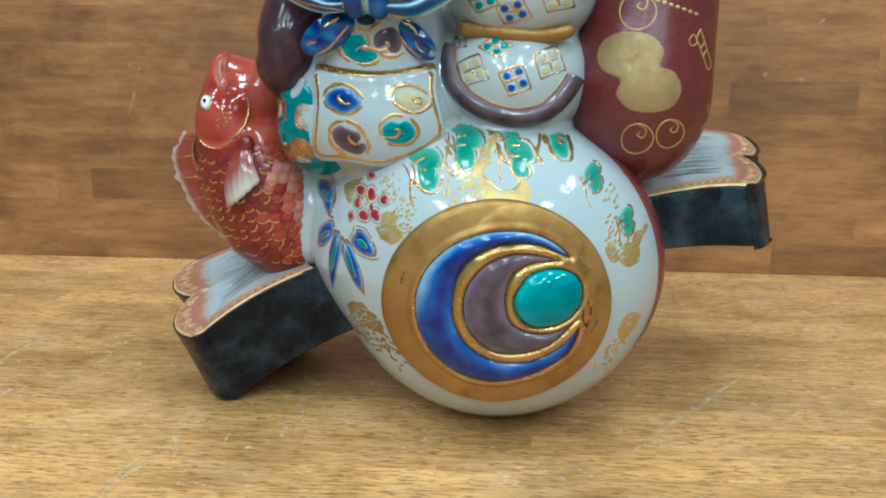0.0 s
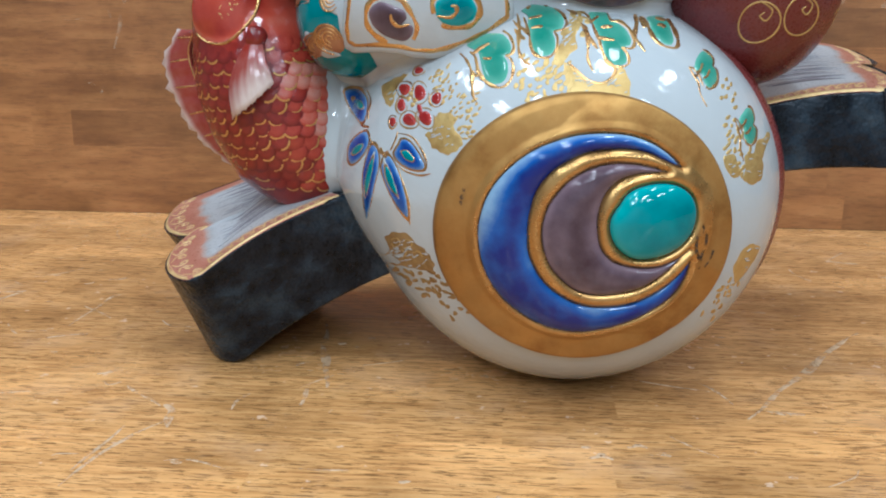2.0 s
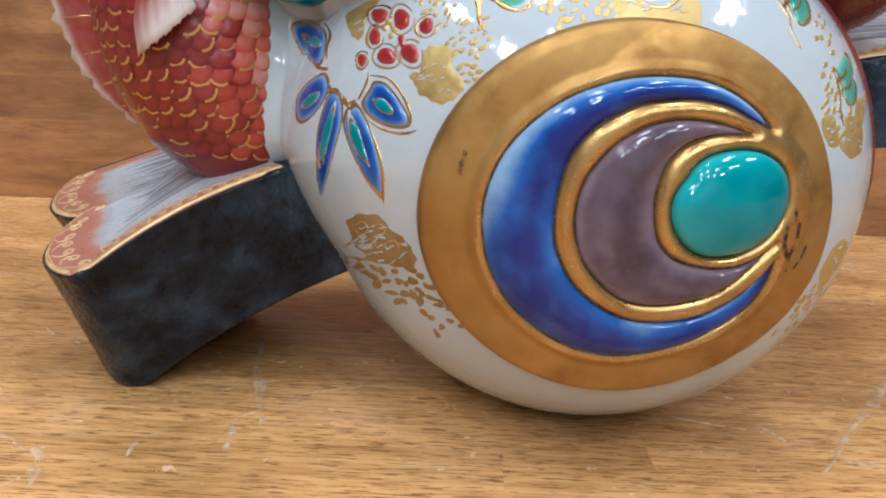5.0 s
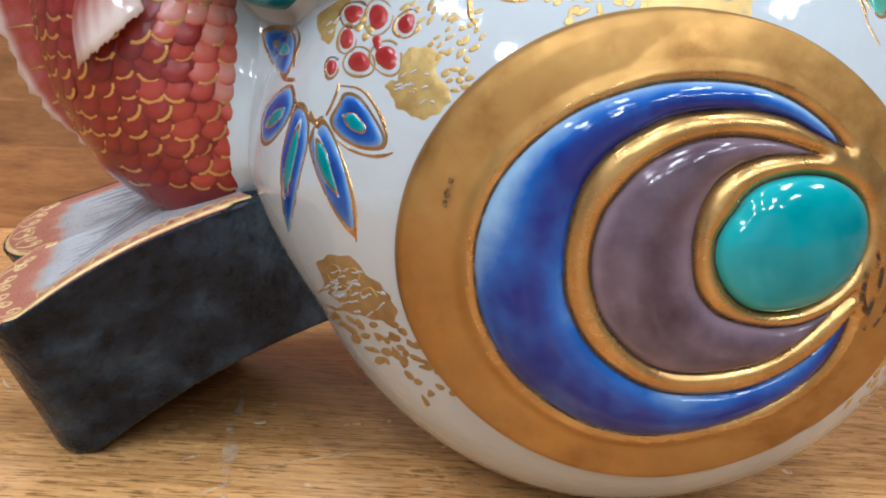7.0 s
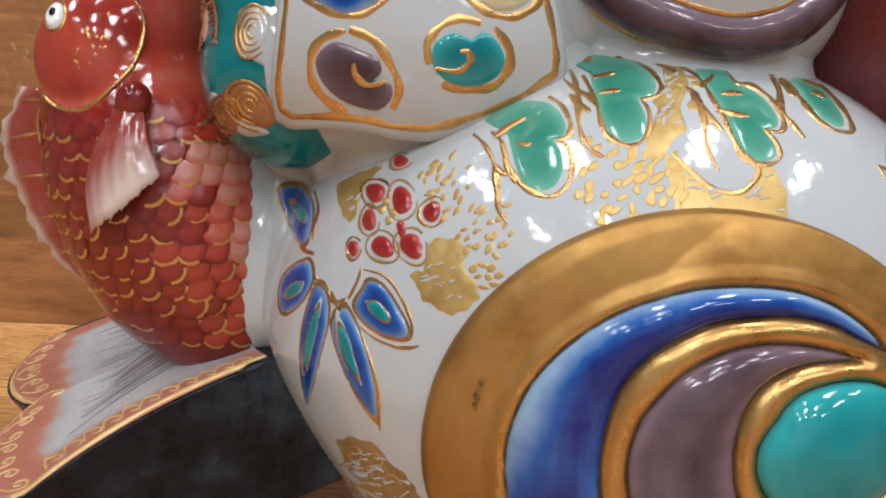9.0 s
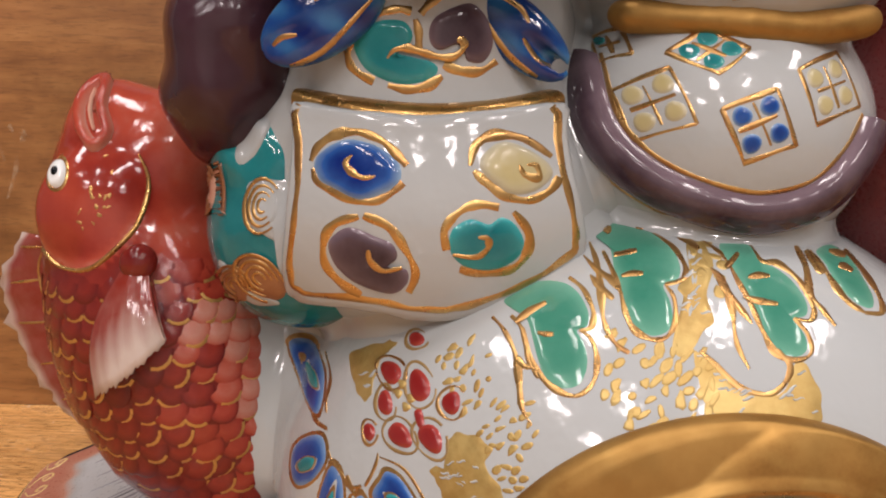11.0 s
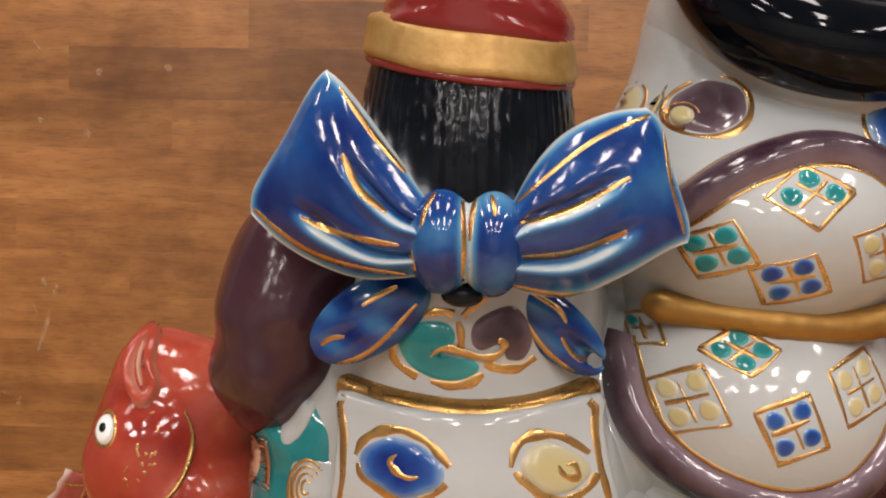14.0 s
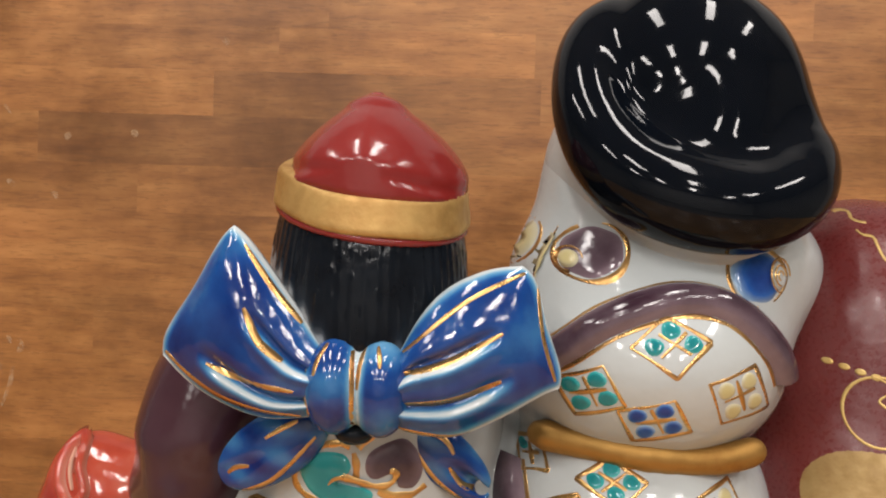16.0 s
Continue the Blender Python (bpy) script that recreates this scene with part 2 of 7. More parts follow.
def surface_nets(f, lo, hi, h):
    """The zero surface of f inside a box, as vertices and quads, pulled on to the true surface."""
    lo, hi = np.array(lo, float), np.array(hi, float)
    n = np.maximum(4, np.ceil((hi - lo) / h).astype(int) + 1)
    ax = [lo[k] + h * np.arange(n[k]) for k in range(3)]
    g = np.stack(np.meshgrid(*ax, indexing="ij"), -1)
    v = f(g)
    s = v < 0
    acc = np.zeros((*(n - 1), 3))
    cnt = np.zeros(n - 1)
    corners = [(a, b, c) for a in (0, 1) for b in (0, 1) for c in (0, 1)]

    def cut(arr, c):
        return arr[c[0]:c[0] + n[0] - 1, c[1]:c[1] + n[1] - 1, c[2]:c[2] + n[2] - 1]
    for p in corners:
        for k in range(3):
            if p[k]:
                continue
            q = tuple(1 if i == k else p[i] for i in range(3))
            va, vb = cut(v, p), cut(v, q)
            hit = cut(s, p) != cut(s, q)
            tt = np.where(hit, va / np.where(hit, va - vb, 1), 0)
            for i in range(3):
                acc[..., i] += np.where(hit, p[i] + (tt if i == k else 0), 0)
            cnt += hit
    live = cnt > 0
    ids = -np.ones(n - 1, int)
    ids[live] = np.arange(live.sum())
    cell = np.stack(np.nonzero(live), -1)
    pts = lo + h * (cell + acc[live] / cnt[live][:, None])
    quads = []
    for k in range(3):
        a, b = (k + 1) % 3, (k + 2) % 3
        sl0, sl1 = [slice(None)] * 3, [slice(None)] * 3
        sl0[k], sl1[k] = slice(0, n[k] - 1), slice(1, n[k])
        s0, s1 = s[tuple(sl0)], s[tuple(sl1)]
        e = np.stack(np.nonzero(s0 != s1), -1)
        e = e[(e[:, a] > 0) & (e[:, b] > 0) & (e[:, a] < n[a] - 1) & (e[:, b] < n[b] - 1)]
        flip = ~s0[tuple(e.T)]
        quad = []
        for da, db in ((1, 1), (0, 1), (0, 0), (1, 0)):
            c = e.copy()
            c[:, a] -= da
            c[:, b] -= db
            quad.append(ids[tuple(c.T)])
        quad = np.stack(quad, -1)
        quad[flip] = quad[flip][:, ::-1]
        quads.append(quad)
    quads = np.concatenate(quads)
    for _ in range(3):
        d, e = f(pts), h * 0.2
        gr = np.stack([(f(pts + e * np.eye(3)[k]) - f(pts - e * np.eye(3)[k])) / (2 * e) for k in range(3)], -1)
        step = -(d / np.maximum((gr ** 2).sum(-1), 1e-3))[:, None] * gr
        pts = pts + np.clip(step, -h, h)
    return pts, quads


def turned(p, c, rx=0, ry=0, rz=0):
    q = np.asarray(p) - np.array(c)
    if rx or ry or rz:
        q = q @ np.array(Euler([radians(a) for a in (rx, ry, rz)]).to_matrix())
    return q


def ell(p, c, r, rx=0, ry=0, rz=0):
    q, r = turned(p, c, rx, ry, rz), np.array(r)
    k0 = np.sqrt(((q / r) ** 2).sum(-1))
    k1 = np.sqrt(((q / r ** 2) ** 2).sum(-1))
    return k0 * (k0 - 1) / np.maximum(k1, 1e-9)


def cone(p, a, b, ra, rb):
    a, b = np.array(a, float), np.array(b, float)
    ab = b - a
    t = np.clip(((p - a) @ ab) / (ab @ ab), 0, 1)
    return np.sqrt(((p - a - t[..., None] * ab) ** 2).sum(-1)) - (ra + (rb - ra) * t)


def chain(p, knots, k=0.0):
    """A bent tube through knots of (x, y, z, radius)."""
    d = None
    for a, b in zip(knots, knots[1:]):
        c = cone(p, a[:3], b[:3], a[3], b[3])
        d = c if d is None else (np.minimum(d, c) if k == 0 else su(d, c, k))
    return d


def su(a, b, k):
    h = np.clip(0.5 + 0.5 * (b - a) / k, 0, 1)
    return b + (a - b) * h - k * h * (1 - h)


def ss(a, b, k):
    """a with b carved away, softly."""
    return -su(-a, b, k)


def spline(pts, n=8, closed=False):
    """A smooth curve through the points."""
    p = [np.array(q, float) for q in pts]
    m = len(p)
    out = []
    for i in range(m if closed else m - 1):
        g = (lambda j: p[j % m]) if closed else (lambda j: p[min(max(j, 0), m - 1)])
        a, b, c, d = g(i - 1), g(i), g(i + 1), g(i + 2)
        for t in np.arange(n) / n:
            out.append(0.5 * (2 * b + (c - a) * t + (2 * a - 5 * b + 4 * c - d) * t * t + (3 * b - a - 3 * c + d) * t ** 3))
    if not closed:
        out.append(p[-1])
    return np.array(out)


def tree_of(*parts):
    vs, fs = [], []
    for v, f in parts:
        o = len(vs)
        vs += [Vector(x) for x in np.asarray(v).tolist()]
        fs += [[int(i) + o for i in q] for q in f]
    return BVHTree.FromPolygons(vs, fs)


class Relief:
    """Raised enamel laid on a surface: shapes are given in a plane and carried on to the surface along one direction,
    or out from a camera's eye point.
    """

    def __init__(self, tree, along=0.0):
        self.tree, self.along = tree, along
        self.v, self.f, self.s, self.e, self.mats = [], [], [], [], []

    def drop(self, a, b):
        if self.along == "z":
            o, d = Vector((a, b, 0.5)), Vector((0, 0, -1))
        elif isinstance(self.along, tuple):
            o = Vector(self.along)
            d = (Vector((a, 0.38, b)) - o).normalized()
        else:
            s, c = math.sin(radians(self.along)), math.cos(radians(self.along))
            d = Vector((s, c, 0))
            o = Vector((a * c, 0.42 - a * s, b)) - d * 0.2
        loc, nor, _, _ = self.tree.ray_cast(o, d)
        if loc is None:
            loc, nor, _, _ = self.tree.find_nearest(o + d * 0.2)
            for _ in range(6 if self.along == "z" else 0):
                loc, nor, _, _ = self.tree.find_nearest(Vector((a, b, loc.z)))
        if nor.dot(d) > 0:
            nor = -nor
        return loc, nor

    def slot(self, m):
        if m not in self.mats:
            self.mats.append(m)
        return self.mats.index(m)

    def flat(self, outline, h, mat):
        """A thin level film of gold or glaze."""
        o = np.array(outline, float)
        c, k, s0, n = o.mean(0), self.slot(mat), len(self.v), len(o)
        loc, nor = self.drop(*c)
        self.v.append(loc + nor * h)
        self.e.append(0.3)
        for f, up in ((0.5, h), (0.93, h), (1.0, -0.00002)):
            for q in o:
                loc, nor = self.drop(*(c + f * (q - c)))
                self.v.append(loc + nor * up)
                self.e.append(0.3)
        for i in range(n):
            j = (i + 1) % n
            self.f.append((s0, s0 + 1 + i, s0 + 1 + j))
            self.s.append(k)
            for r in range(2):
                a, b = s0 + 1 + r * n, s0 + 1 + (r + 1) * n
                self.f.append((a + i, b + i, b + j, a + j))
                self.s.append(k)
        return self

    def slab(self, outline, h, mat, rings=12):
        """A level sheet with a rounded, standing edge."""
        o = np.array(outline, float)
        c, k, s0, n = o.mean(0), self.slot(mat), len(self.v), len(o)
        loc, nor = self.drop(*c)
        self.v.append(loc + nor * h)
        self.e.append(0.0)
        levels = [(f, h) for f in np.linspace(0, 0.94, rings)[1:]] + [(0.968, h * 0.93), (0.984, h * 0.78), (0.995, h * 0.5), (1.0, h * 0.15), (0.995, -0.0010)]
        for f, up in levels:
            for q in o:
                loc, nor = self.drop(*(c + f * (q - c)))
                self.v.append(loc + nor * up)
                self.e.append(0.0)
        for i in range(n):
            j = (i + 1) % n
            self.f.append((s0, s0 + 1 + i, s0 + 1 + j))
            self.s.append(k)
            for r in range(len(levels) - 1):
                a, b = s0 + 1 + r * n, s0 + 1 + (r + 1) * n
                self.f.append((a + i, b + i, b + j, a + j))
                self.s.append(k)
        return self

    def blob(self, outline, h, mat, rings=4):
        o = np.array(outline, float)
        c, k, s0, n = o.mean(0), self.slot(mat), len(self.v), len(o)
        fr = np.linspace(0, 1, rings + 1)[1:] ** 0.75
        loc, nor = self.drop(*c)
        self.v.append(loc + nor * h)
        self.e.append(0.0)
        for f in fr:
            for q in o:
                loc, nor = self.drop(*(c + f * (q - c)))
                up = h * math.sqrt(max(0.0, 1 - f ** 4)) if f < 0.999 else (-0.0002 if h > 0.0004 else -0.00004)
                self.v.append(loc + nor * up)
                self.e.append(f ** 4)
        for i in range(n):
            j = (i + 1) % n
            self.f.append((s0, s0 + 1 + i, s0 + 1 + j))
            self.s.append(k)
            for r in range(rings - 1):
                a, b = s0 + 1 + r * n, s0 + 1 + (r + 1) * n
                self.f.append((a + i, b + i, b + j, a + j))
                self.s.append(k)
        return self

    def stroke(self, pts, w, h, mat, taper=0.0, prof=5, closed=False, wob=0.0, lift=0.0):
        p = np.array(pts, float)
        k, s0, m = self.slot(mat), len(self.v), len(p)
        tan = (np.roll(p, -1, 0) - np.roll(p, 1, 0)) if closed else np.gradient(p, axis=0)
        tan /= np.maximum(np.linalg.norm(tan, axis=1), 1e-9)[:, None]
        across = np.stack([-tan[:, 1], tan[:, 0]], -1)
        thin = h <= 0.0006
        offs = np.array((-1, -0.8, 0, 0.8, 1)) if thin else np.linspace(-1, 1, prof)
        prof = len(offs)
        for i in range(m):
            u = i / max(1, m - 1)
            ww = w * (1 - taper * abs(2 * u - 1) ** 2) * (1 + wob * math.sin(i * 0.55 + p[0, 0] * 900) * math.cos(i * 0.23))
            for t in offs:
                loc, nor = self.drop(*(p[i] + across[i] * t * ww / 2))
                self.v.append(loc + nor * (lift + (0.00011 if abs(t) < 0.9 else -0.00005) if thin else h * math.sqrt(max(0, 1 - t * t)) - 0.0001))
                self.e.append(t * t)
        for i in range(m if closed else m - 1):
            a, b = s0 + i * prof, s0 + ((i + 1) % m) * prof
            for r in range(prof - 1):
                self.f.append((a + r, b + r, b + r + 1, a + r + 1))
                self.s.append(k)
        return self

    def make(self, name, parent, label=""):
        return mesh_object(name, self.v, self.f, self.mats, self.s, self.e, parent, label, True, BASE)


def oval(c, r, turn=0.0, n=24, wob=0.0, lobes=5, phase=0.0):
    a = np.arange(n) * 2 * math.pi / n
    rad = 1 + wob * np.cos(lobes * a + phase)
    x, y = r[0] * rad * np.cos(a), r[1] * rad * np.sin(a)
    t = radians(turn)
    return np.stack([c[0] + x * math.cos(t) - y * math.sin(t), c[1] + x * math.sin(t) + y * math.cos(t)], -1)


def shaped(name, f, lo, hi, h, mats, parent, label="", edge=None, slot=None):
    """A moulded body from its distance function; returns the object and its surface."""
    v, q = surface_nets(f, lo, hi, h)
    e = edge(v) if edge is not None else np.zeros(len(v))
    s = slot(v[q].mean(1)) if slot is not None else None
    ob = mesh_object(name, v.tolist(), q.tolist(), mats, s, e, parent, label, True, BASE)
    return ob, (v, q)


# ---- setting ----
def box(name, lo, hi, mat, parent=None, label="", bevel=0.0):
    bm = bmesh.new()
    bmesh.ops.create_cube(bm, size=1)
    for v in bm.verts:
        v.co = Vector([(lo[k] + hi[k]) / 2 + v.co[k] * (hi[k] - lo[k]) for k in range(3)])
    if bevel:
        bmesh.ops.bevel(bm, geom=bm.edges[:], offset=bevel, segments=2, affect="EDGES")
    me = bpy.data.meshes.new(name)
    bm.to_mesh(me)
    bm.free()
    me.materials.append(mat)
    ob = new(name, me)
    if parent is not None:
        ob.parent = parent
    if label:
        tagged(ob, label)
    return ob


def stave_mesh(size, mat, tone):
    """One stave with hair-fine bevelled edges; tone says how pale its wood is."""
    bm = bmesh.new()
    bmesh.ops.create_cube(bm, size=1)
    for v in bm.verts:
        v.co = Vector([v.co[k] * size[k] for k in range(3)])
    me = bpy.data.meshes.new("stave")
    bm.to_mesh(me)
    bm.free()
    me.materials.append(mat)
    at = me.attributes.new("tone", "FLOAT", "POINT")
    at.data.foreach_set("value", np.full(len(me.vertices), tone, np.float32))
    return me


WALL_Y, ROW = 0.752, 0.0278
counter = tagged(box("counter_top", (-0.9, WALL_Y - 31 * ROW, -0.04), (0.9, WALL_Y + 0.011, -0.0125), DARKGAP), "worn light brown hardwood counter top of glued staves", "counter", kind="structure")
backwall = tagged(box("wall_back", (-0.9, WALL_Y + 0.0125, -0.04), (0.9, WALL_Y + 0.04, 0.530), DARKGAP), "brown hardwood panel wall of glued staves behind counter", "wall", kind="structure")
# Unseen room added round the counter; south wall whitened to light the front.
for nm, lo, hi, mt in (("floor", (-3, -4, -0.9), (3, 1.1, -0.85), FLOORGREY), ("ceiling", (-3, -4, CEILING_Z), (3, 1.1, CEILING_Z + 0.05), PLASTER),
                       ("wall_north", (-3, 1.0, -0.85), (3, 1.1, CEILING_Z), PLASTER), ("wall_south", (-3, -4.1, -0.85), (3, -4, CEILING_Z), BOUNCEWALL),
                       ("wall_west", (-3.1, -4, -0.85), (-3, 1.1, CEILING_Z), PLASTER), ("wall_east", (3, -4, -0.85), (3.1, 1.1, CEILING_Z), PLASTER)):
    tagged(box(nm, lo, hi, mt), "unseen plain shop " + nm.split("_")[0], nm.split("_")[0], kind="structure")
for nm, lo, hi in (("counter_front", (-0.9, -0.10, -0.85), (0.9, -0.06, -0.04)),):
    tagged(box(nm, lo, hi, PLASTER), "plain painted counter front panel", "panel", kind="structure")

# ---- porcelain ornament: the shapes ----
ornament = new("porcelain_ornament")
ornament.location = BASE
tagged(ornament, "glazed painted porcelain ornament of two seated figures on a lucky mallet", "ornament")

# mallet: a rounded barrel whose striking face looks at the viewer
MC, MR, MP, MYAW = np.array((0.0364, 0.4559, 0.083)), (0.0849, 0.0896, 0.0828), 2.445, 0.145
MTOP = 0.0765
CY, SY = math.cos(MYAW), math.sin(MYAW)


def mallet_field(p):
    d = p - MC
    x, y = d[..., 0] * CY + d[..., 1] * SY, -d[..., 0] * SY + d[..., 1] * CY
    wide = MR[0] + np.where(x < 0, 0.0105, 0.0) * np.clip((d[..., 2] + 0.035) / 0.035, 0, 1)
    rad = np.sqrt((x / wide) ** 2 + (d[..., 2] / np.where(d[..., 2] > 0, MTOP, MR[2])) ** 2)
    n = MP - 0.55 * (np.minimum(0, x / wide) / np.maximum(rad, 1e-6)) ** 2
    d = ((rad ** n + np.abs(y / MR[1]) ** n) ** (1 / n) - 1) * 0.085
    return su(d, ell(p, (-0.058, 0.468, 0.105), (0.026, 0.026, 0.042)), 0.012)


mallet, mallet_surf = shaped("mallet", mallet_field, (-0.095, 0.355, -0.006), (0.135, 0.56, 0.172), 0.0025, [WHITE], ornament, "white porcelain mallet head with painted pine and gold")
mallet_tree = tree_of(mallet_surf)


def face_point(u, v, up):
    """A point of the striking face, up above the barrel's surface; u to the side, v upwards from the barrel's axis."""
    def y_at(a, b):
        wide = MR[0] + (0.0105 * min(1, max(0, (b + 0.035) / 0.035)) if a < 0 else 0.0)
        rad = min(0.999, math.hypot(a / wide, b / (MTOP if b > 0 else MR[2])))
        k = MP - 0.55 * (min(0.0, a / wide) / max(rad, 1e-6)) ** 2
        return -MR[1] * (1 - rad ** k) ** (1 / k)
    e = 1e-4
    n = Vector(((y_at(u + e, v) - y_at(u - e, v)) / (2 * e), -1, (y_at(u, v + e) - y_at(u, v - e)) / (2 * e))).normalized()
    q = Vector((u, y_at(u, v), v)) + n * up
    return Vector((MC[0] + q.x * CY - q.y * SY, MC[1] + q.x * SY + q.y * CY, MC[2] + q.z))


# crest of the face: gold ground with rounded cords, two enamel crescents and a jewel
RIM = (-0.0077, -0.0072, 0.0508, 0.0478)
BLUE_OUT = spline([(0.02248, 0.01592), (0.01911, 0.01936), (0.01497, 0.02231), (0.01043, 0.02461), (0.00494, 0.02625), (-0.00040, 0.02688), (-0.00663, 0.02686), (-0.01270, 0.02615), (-0.01863, 0.02443), (-0.02446, 0.02198), (-0.02926, 0.01893), (-0.03399, 0.01477), (-0.03775, 0.01015), (-0.04053, 0.00516), (-0.04248, -0.00097), (-0.04316, -0.00722), (-0.04260, -0.01349), (-0.04118, -0.01925), (-0.03866, -0.02501), (-0.03507, -0.03015), (-0.03039, -0.03462), (-0.02466, -0.03838), (-0.01892, -0.04106), (-0.01328, -0.04229), (-0.00771, -0.04245), (-0.00222, -0.04168), (0.00432, -0.03985), (0.01084, -0.03727), (0.01722, -0.03354), (0.02239, -0.02929), (0.02559, -0.02444), (0.02735, -0.01965), (0.02795, -0.01564)], 4)
BLUE_IN = spline([(0.02248, 0.01592), (0.01623, 0.01849), (0.01162, 0.02062), (0.00607, 0.02188), (0.00071, 0.02213), (-0.00555, 0.02163), (-0.01011, 0.02057), (-0.01455, 0.01841), (-0.01937, 0.01518), (-0.02309, 0.01113), (-0.02529, 0.00686), (-0.02647, 0.00206), (-0.02715, -0.00278), (-0.02722, -0.00766), (-0.02667, -0.01258), (-0.02510, -0.01695), (-0.02264, -0.02135), (-0.01913, -0.02519), (-0.01452, -0.02848), (-0.00993, -0.03070), (-0.00428, -0.03188), (0.00247, -0.03183), (0.00918, -0.03067), (0.01567, -0.02761), (0.02096, -0.02390), (0.02503, -0.01975), (0.02795, -0.01564)], 4)
PLUM_OUT = spline([(0.01723, 0.01473), (0.01181, 0.01617), (0.00625, 0.01716), (0.00087, 0.01742), (-0.00434, 0.01677), (-0.00938, 0.01499), (-0.01425, 0.01187), (-0.01796, 0.00781), (-0.02062, 0.00350), (-0.02224, -0.00188), (-0.02249, -0.00672), (-0.02173, -0.01157), (-0.01988, -0.01645), (-0.01713, -0.02025), (-0.01303, -0.02410), (-0.00844, -0.02652), (-0.00288, -0.02733), (0.00373, -0.02669), (0.01031, -0.02496), (0.01564, -0.02209), (0.02026, -0.01810), (0.02384, -0.01440), (0.02703, -0.01143)], 4)
PLUM_IN = spline([(0.01723, 0.01473), (0.01190, 0.01464), (0.00643, 0.01402), (0.00171, 0.01229), (-0.00180, 0.00945), (-0.00408, 0.00527), (-0.00500, 0.00055), (-0.00499, -0.00420), (-0.00408, -0.00901), (-0.00231, -0.01226), (0.00075, -0.01501), (0.00543, -0.01668), (0.01124, -0.01752), (0.01703, -0.01706), (0.02154, -0.01535), (0.02487, -0.01328), (0.02703, -0.01143)], 4)
JEWEL = spline([(0.00184, 0.00437), (0.00353, 0.00700), (0.00626, 0.00911), (0.00999, 0.01041), (0.01441, 0.01099), (0.01964, 0.01053), (0.02401, 0.00856), (0.02681, 0.00560), (0.02805, 0.00183), (0.02795, -0.00251), (0.02616, -0.00688), (0.02250, -0.01070), (0.01751, -0.01318), (0.01185, -0.01422), (0.00725, -0.01386), (0.00365, -0.01197), (0.00087, -0.00893), (-0.00085, -0.00518), (-0.00102, -0.00145), (-0.00003, 0.00151)], 4, True)


def along_curve(c, n):
    """A curve cut into n even steps."""
    s = np.concatenate([[0], np.cumsum(np.linalg.norm(np.diff(c, axis=0), axis=1))])
    k = np.linspace(0, s[-1], n)
    return np.stack([np.interp(k, s, c[:, i]) for i in (0, 1)], -1)


def inside(p, poly):
    x, y = p[:, 0][:, None], p[:, 1][:, None]
    a, b = poly, np.roll(poly, -1, 0)
    cross = (a[:, 1] > y) != (b[:, 1] > y)
    xi = a[:, 0] + (y - a[:, 1]) * (b[:, 0] - a[:, 0]) / np.where(np.abs(b[:, 1] - a[:, 1]) < 1e-9, 1e-9, b[:, 1] - a[:, 1])
    return (cross & (x < xi)).sum(1) % 2 == 1


def rim_distance(p, poly):
    """Signed distance from a closed line, negative inside."""
    a, b = poly, np.roll(poly, -1, 0)
    ab = b - a
    out = np.empty(len(p))
    for k in range(0, len(p), 2000):
        q = p[k:k + 2000, None, :] - a[None]
        t = np.clip((q * ab).sum(-1) / np.maximum((ab * ab).sum(-1), 1e-12), 0, 1)
        out[k:k + 2000] = np.sqrt(((q - t[..., None] * ab) ** 2).sum(-1).min(1))
    return np.where(inside(p, poly), -out, out)


JEWEL_C = JEWEL.mean(0)


def ground(p):
    """Height at which enamel meets gold, rising towards the jewel."""
    r = np.linalg.norm(np.asarray(p) - JEWEL_C, axis=-1)
    return 0.0012 + 0.0024 * np.clip(1 - r / 0.050, 0, 1)


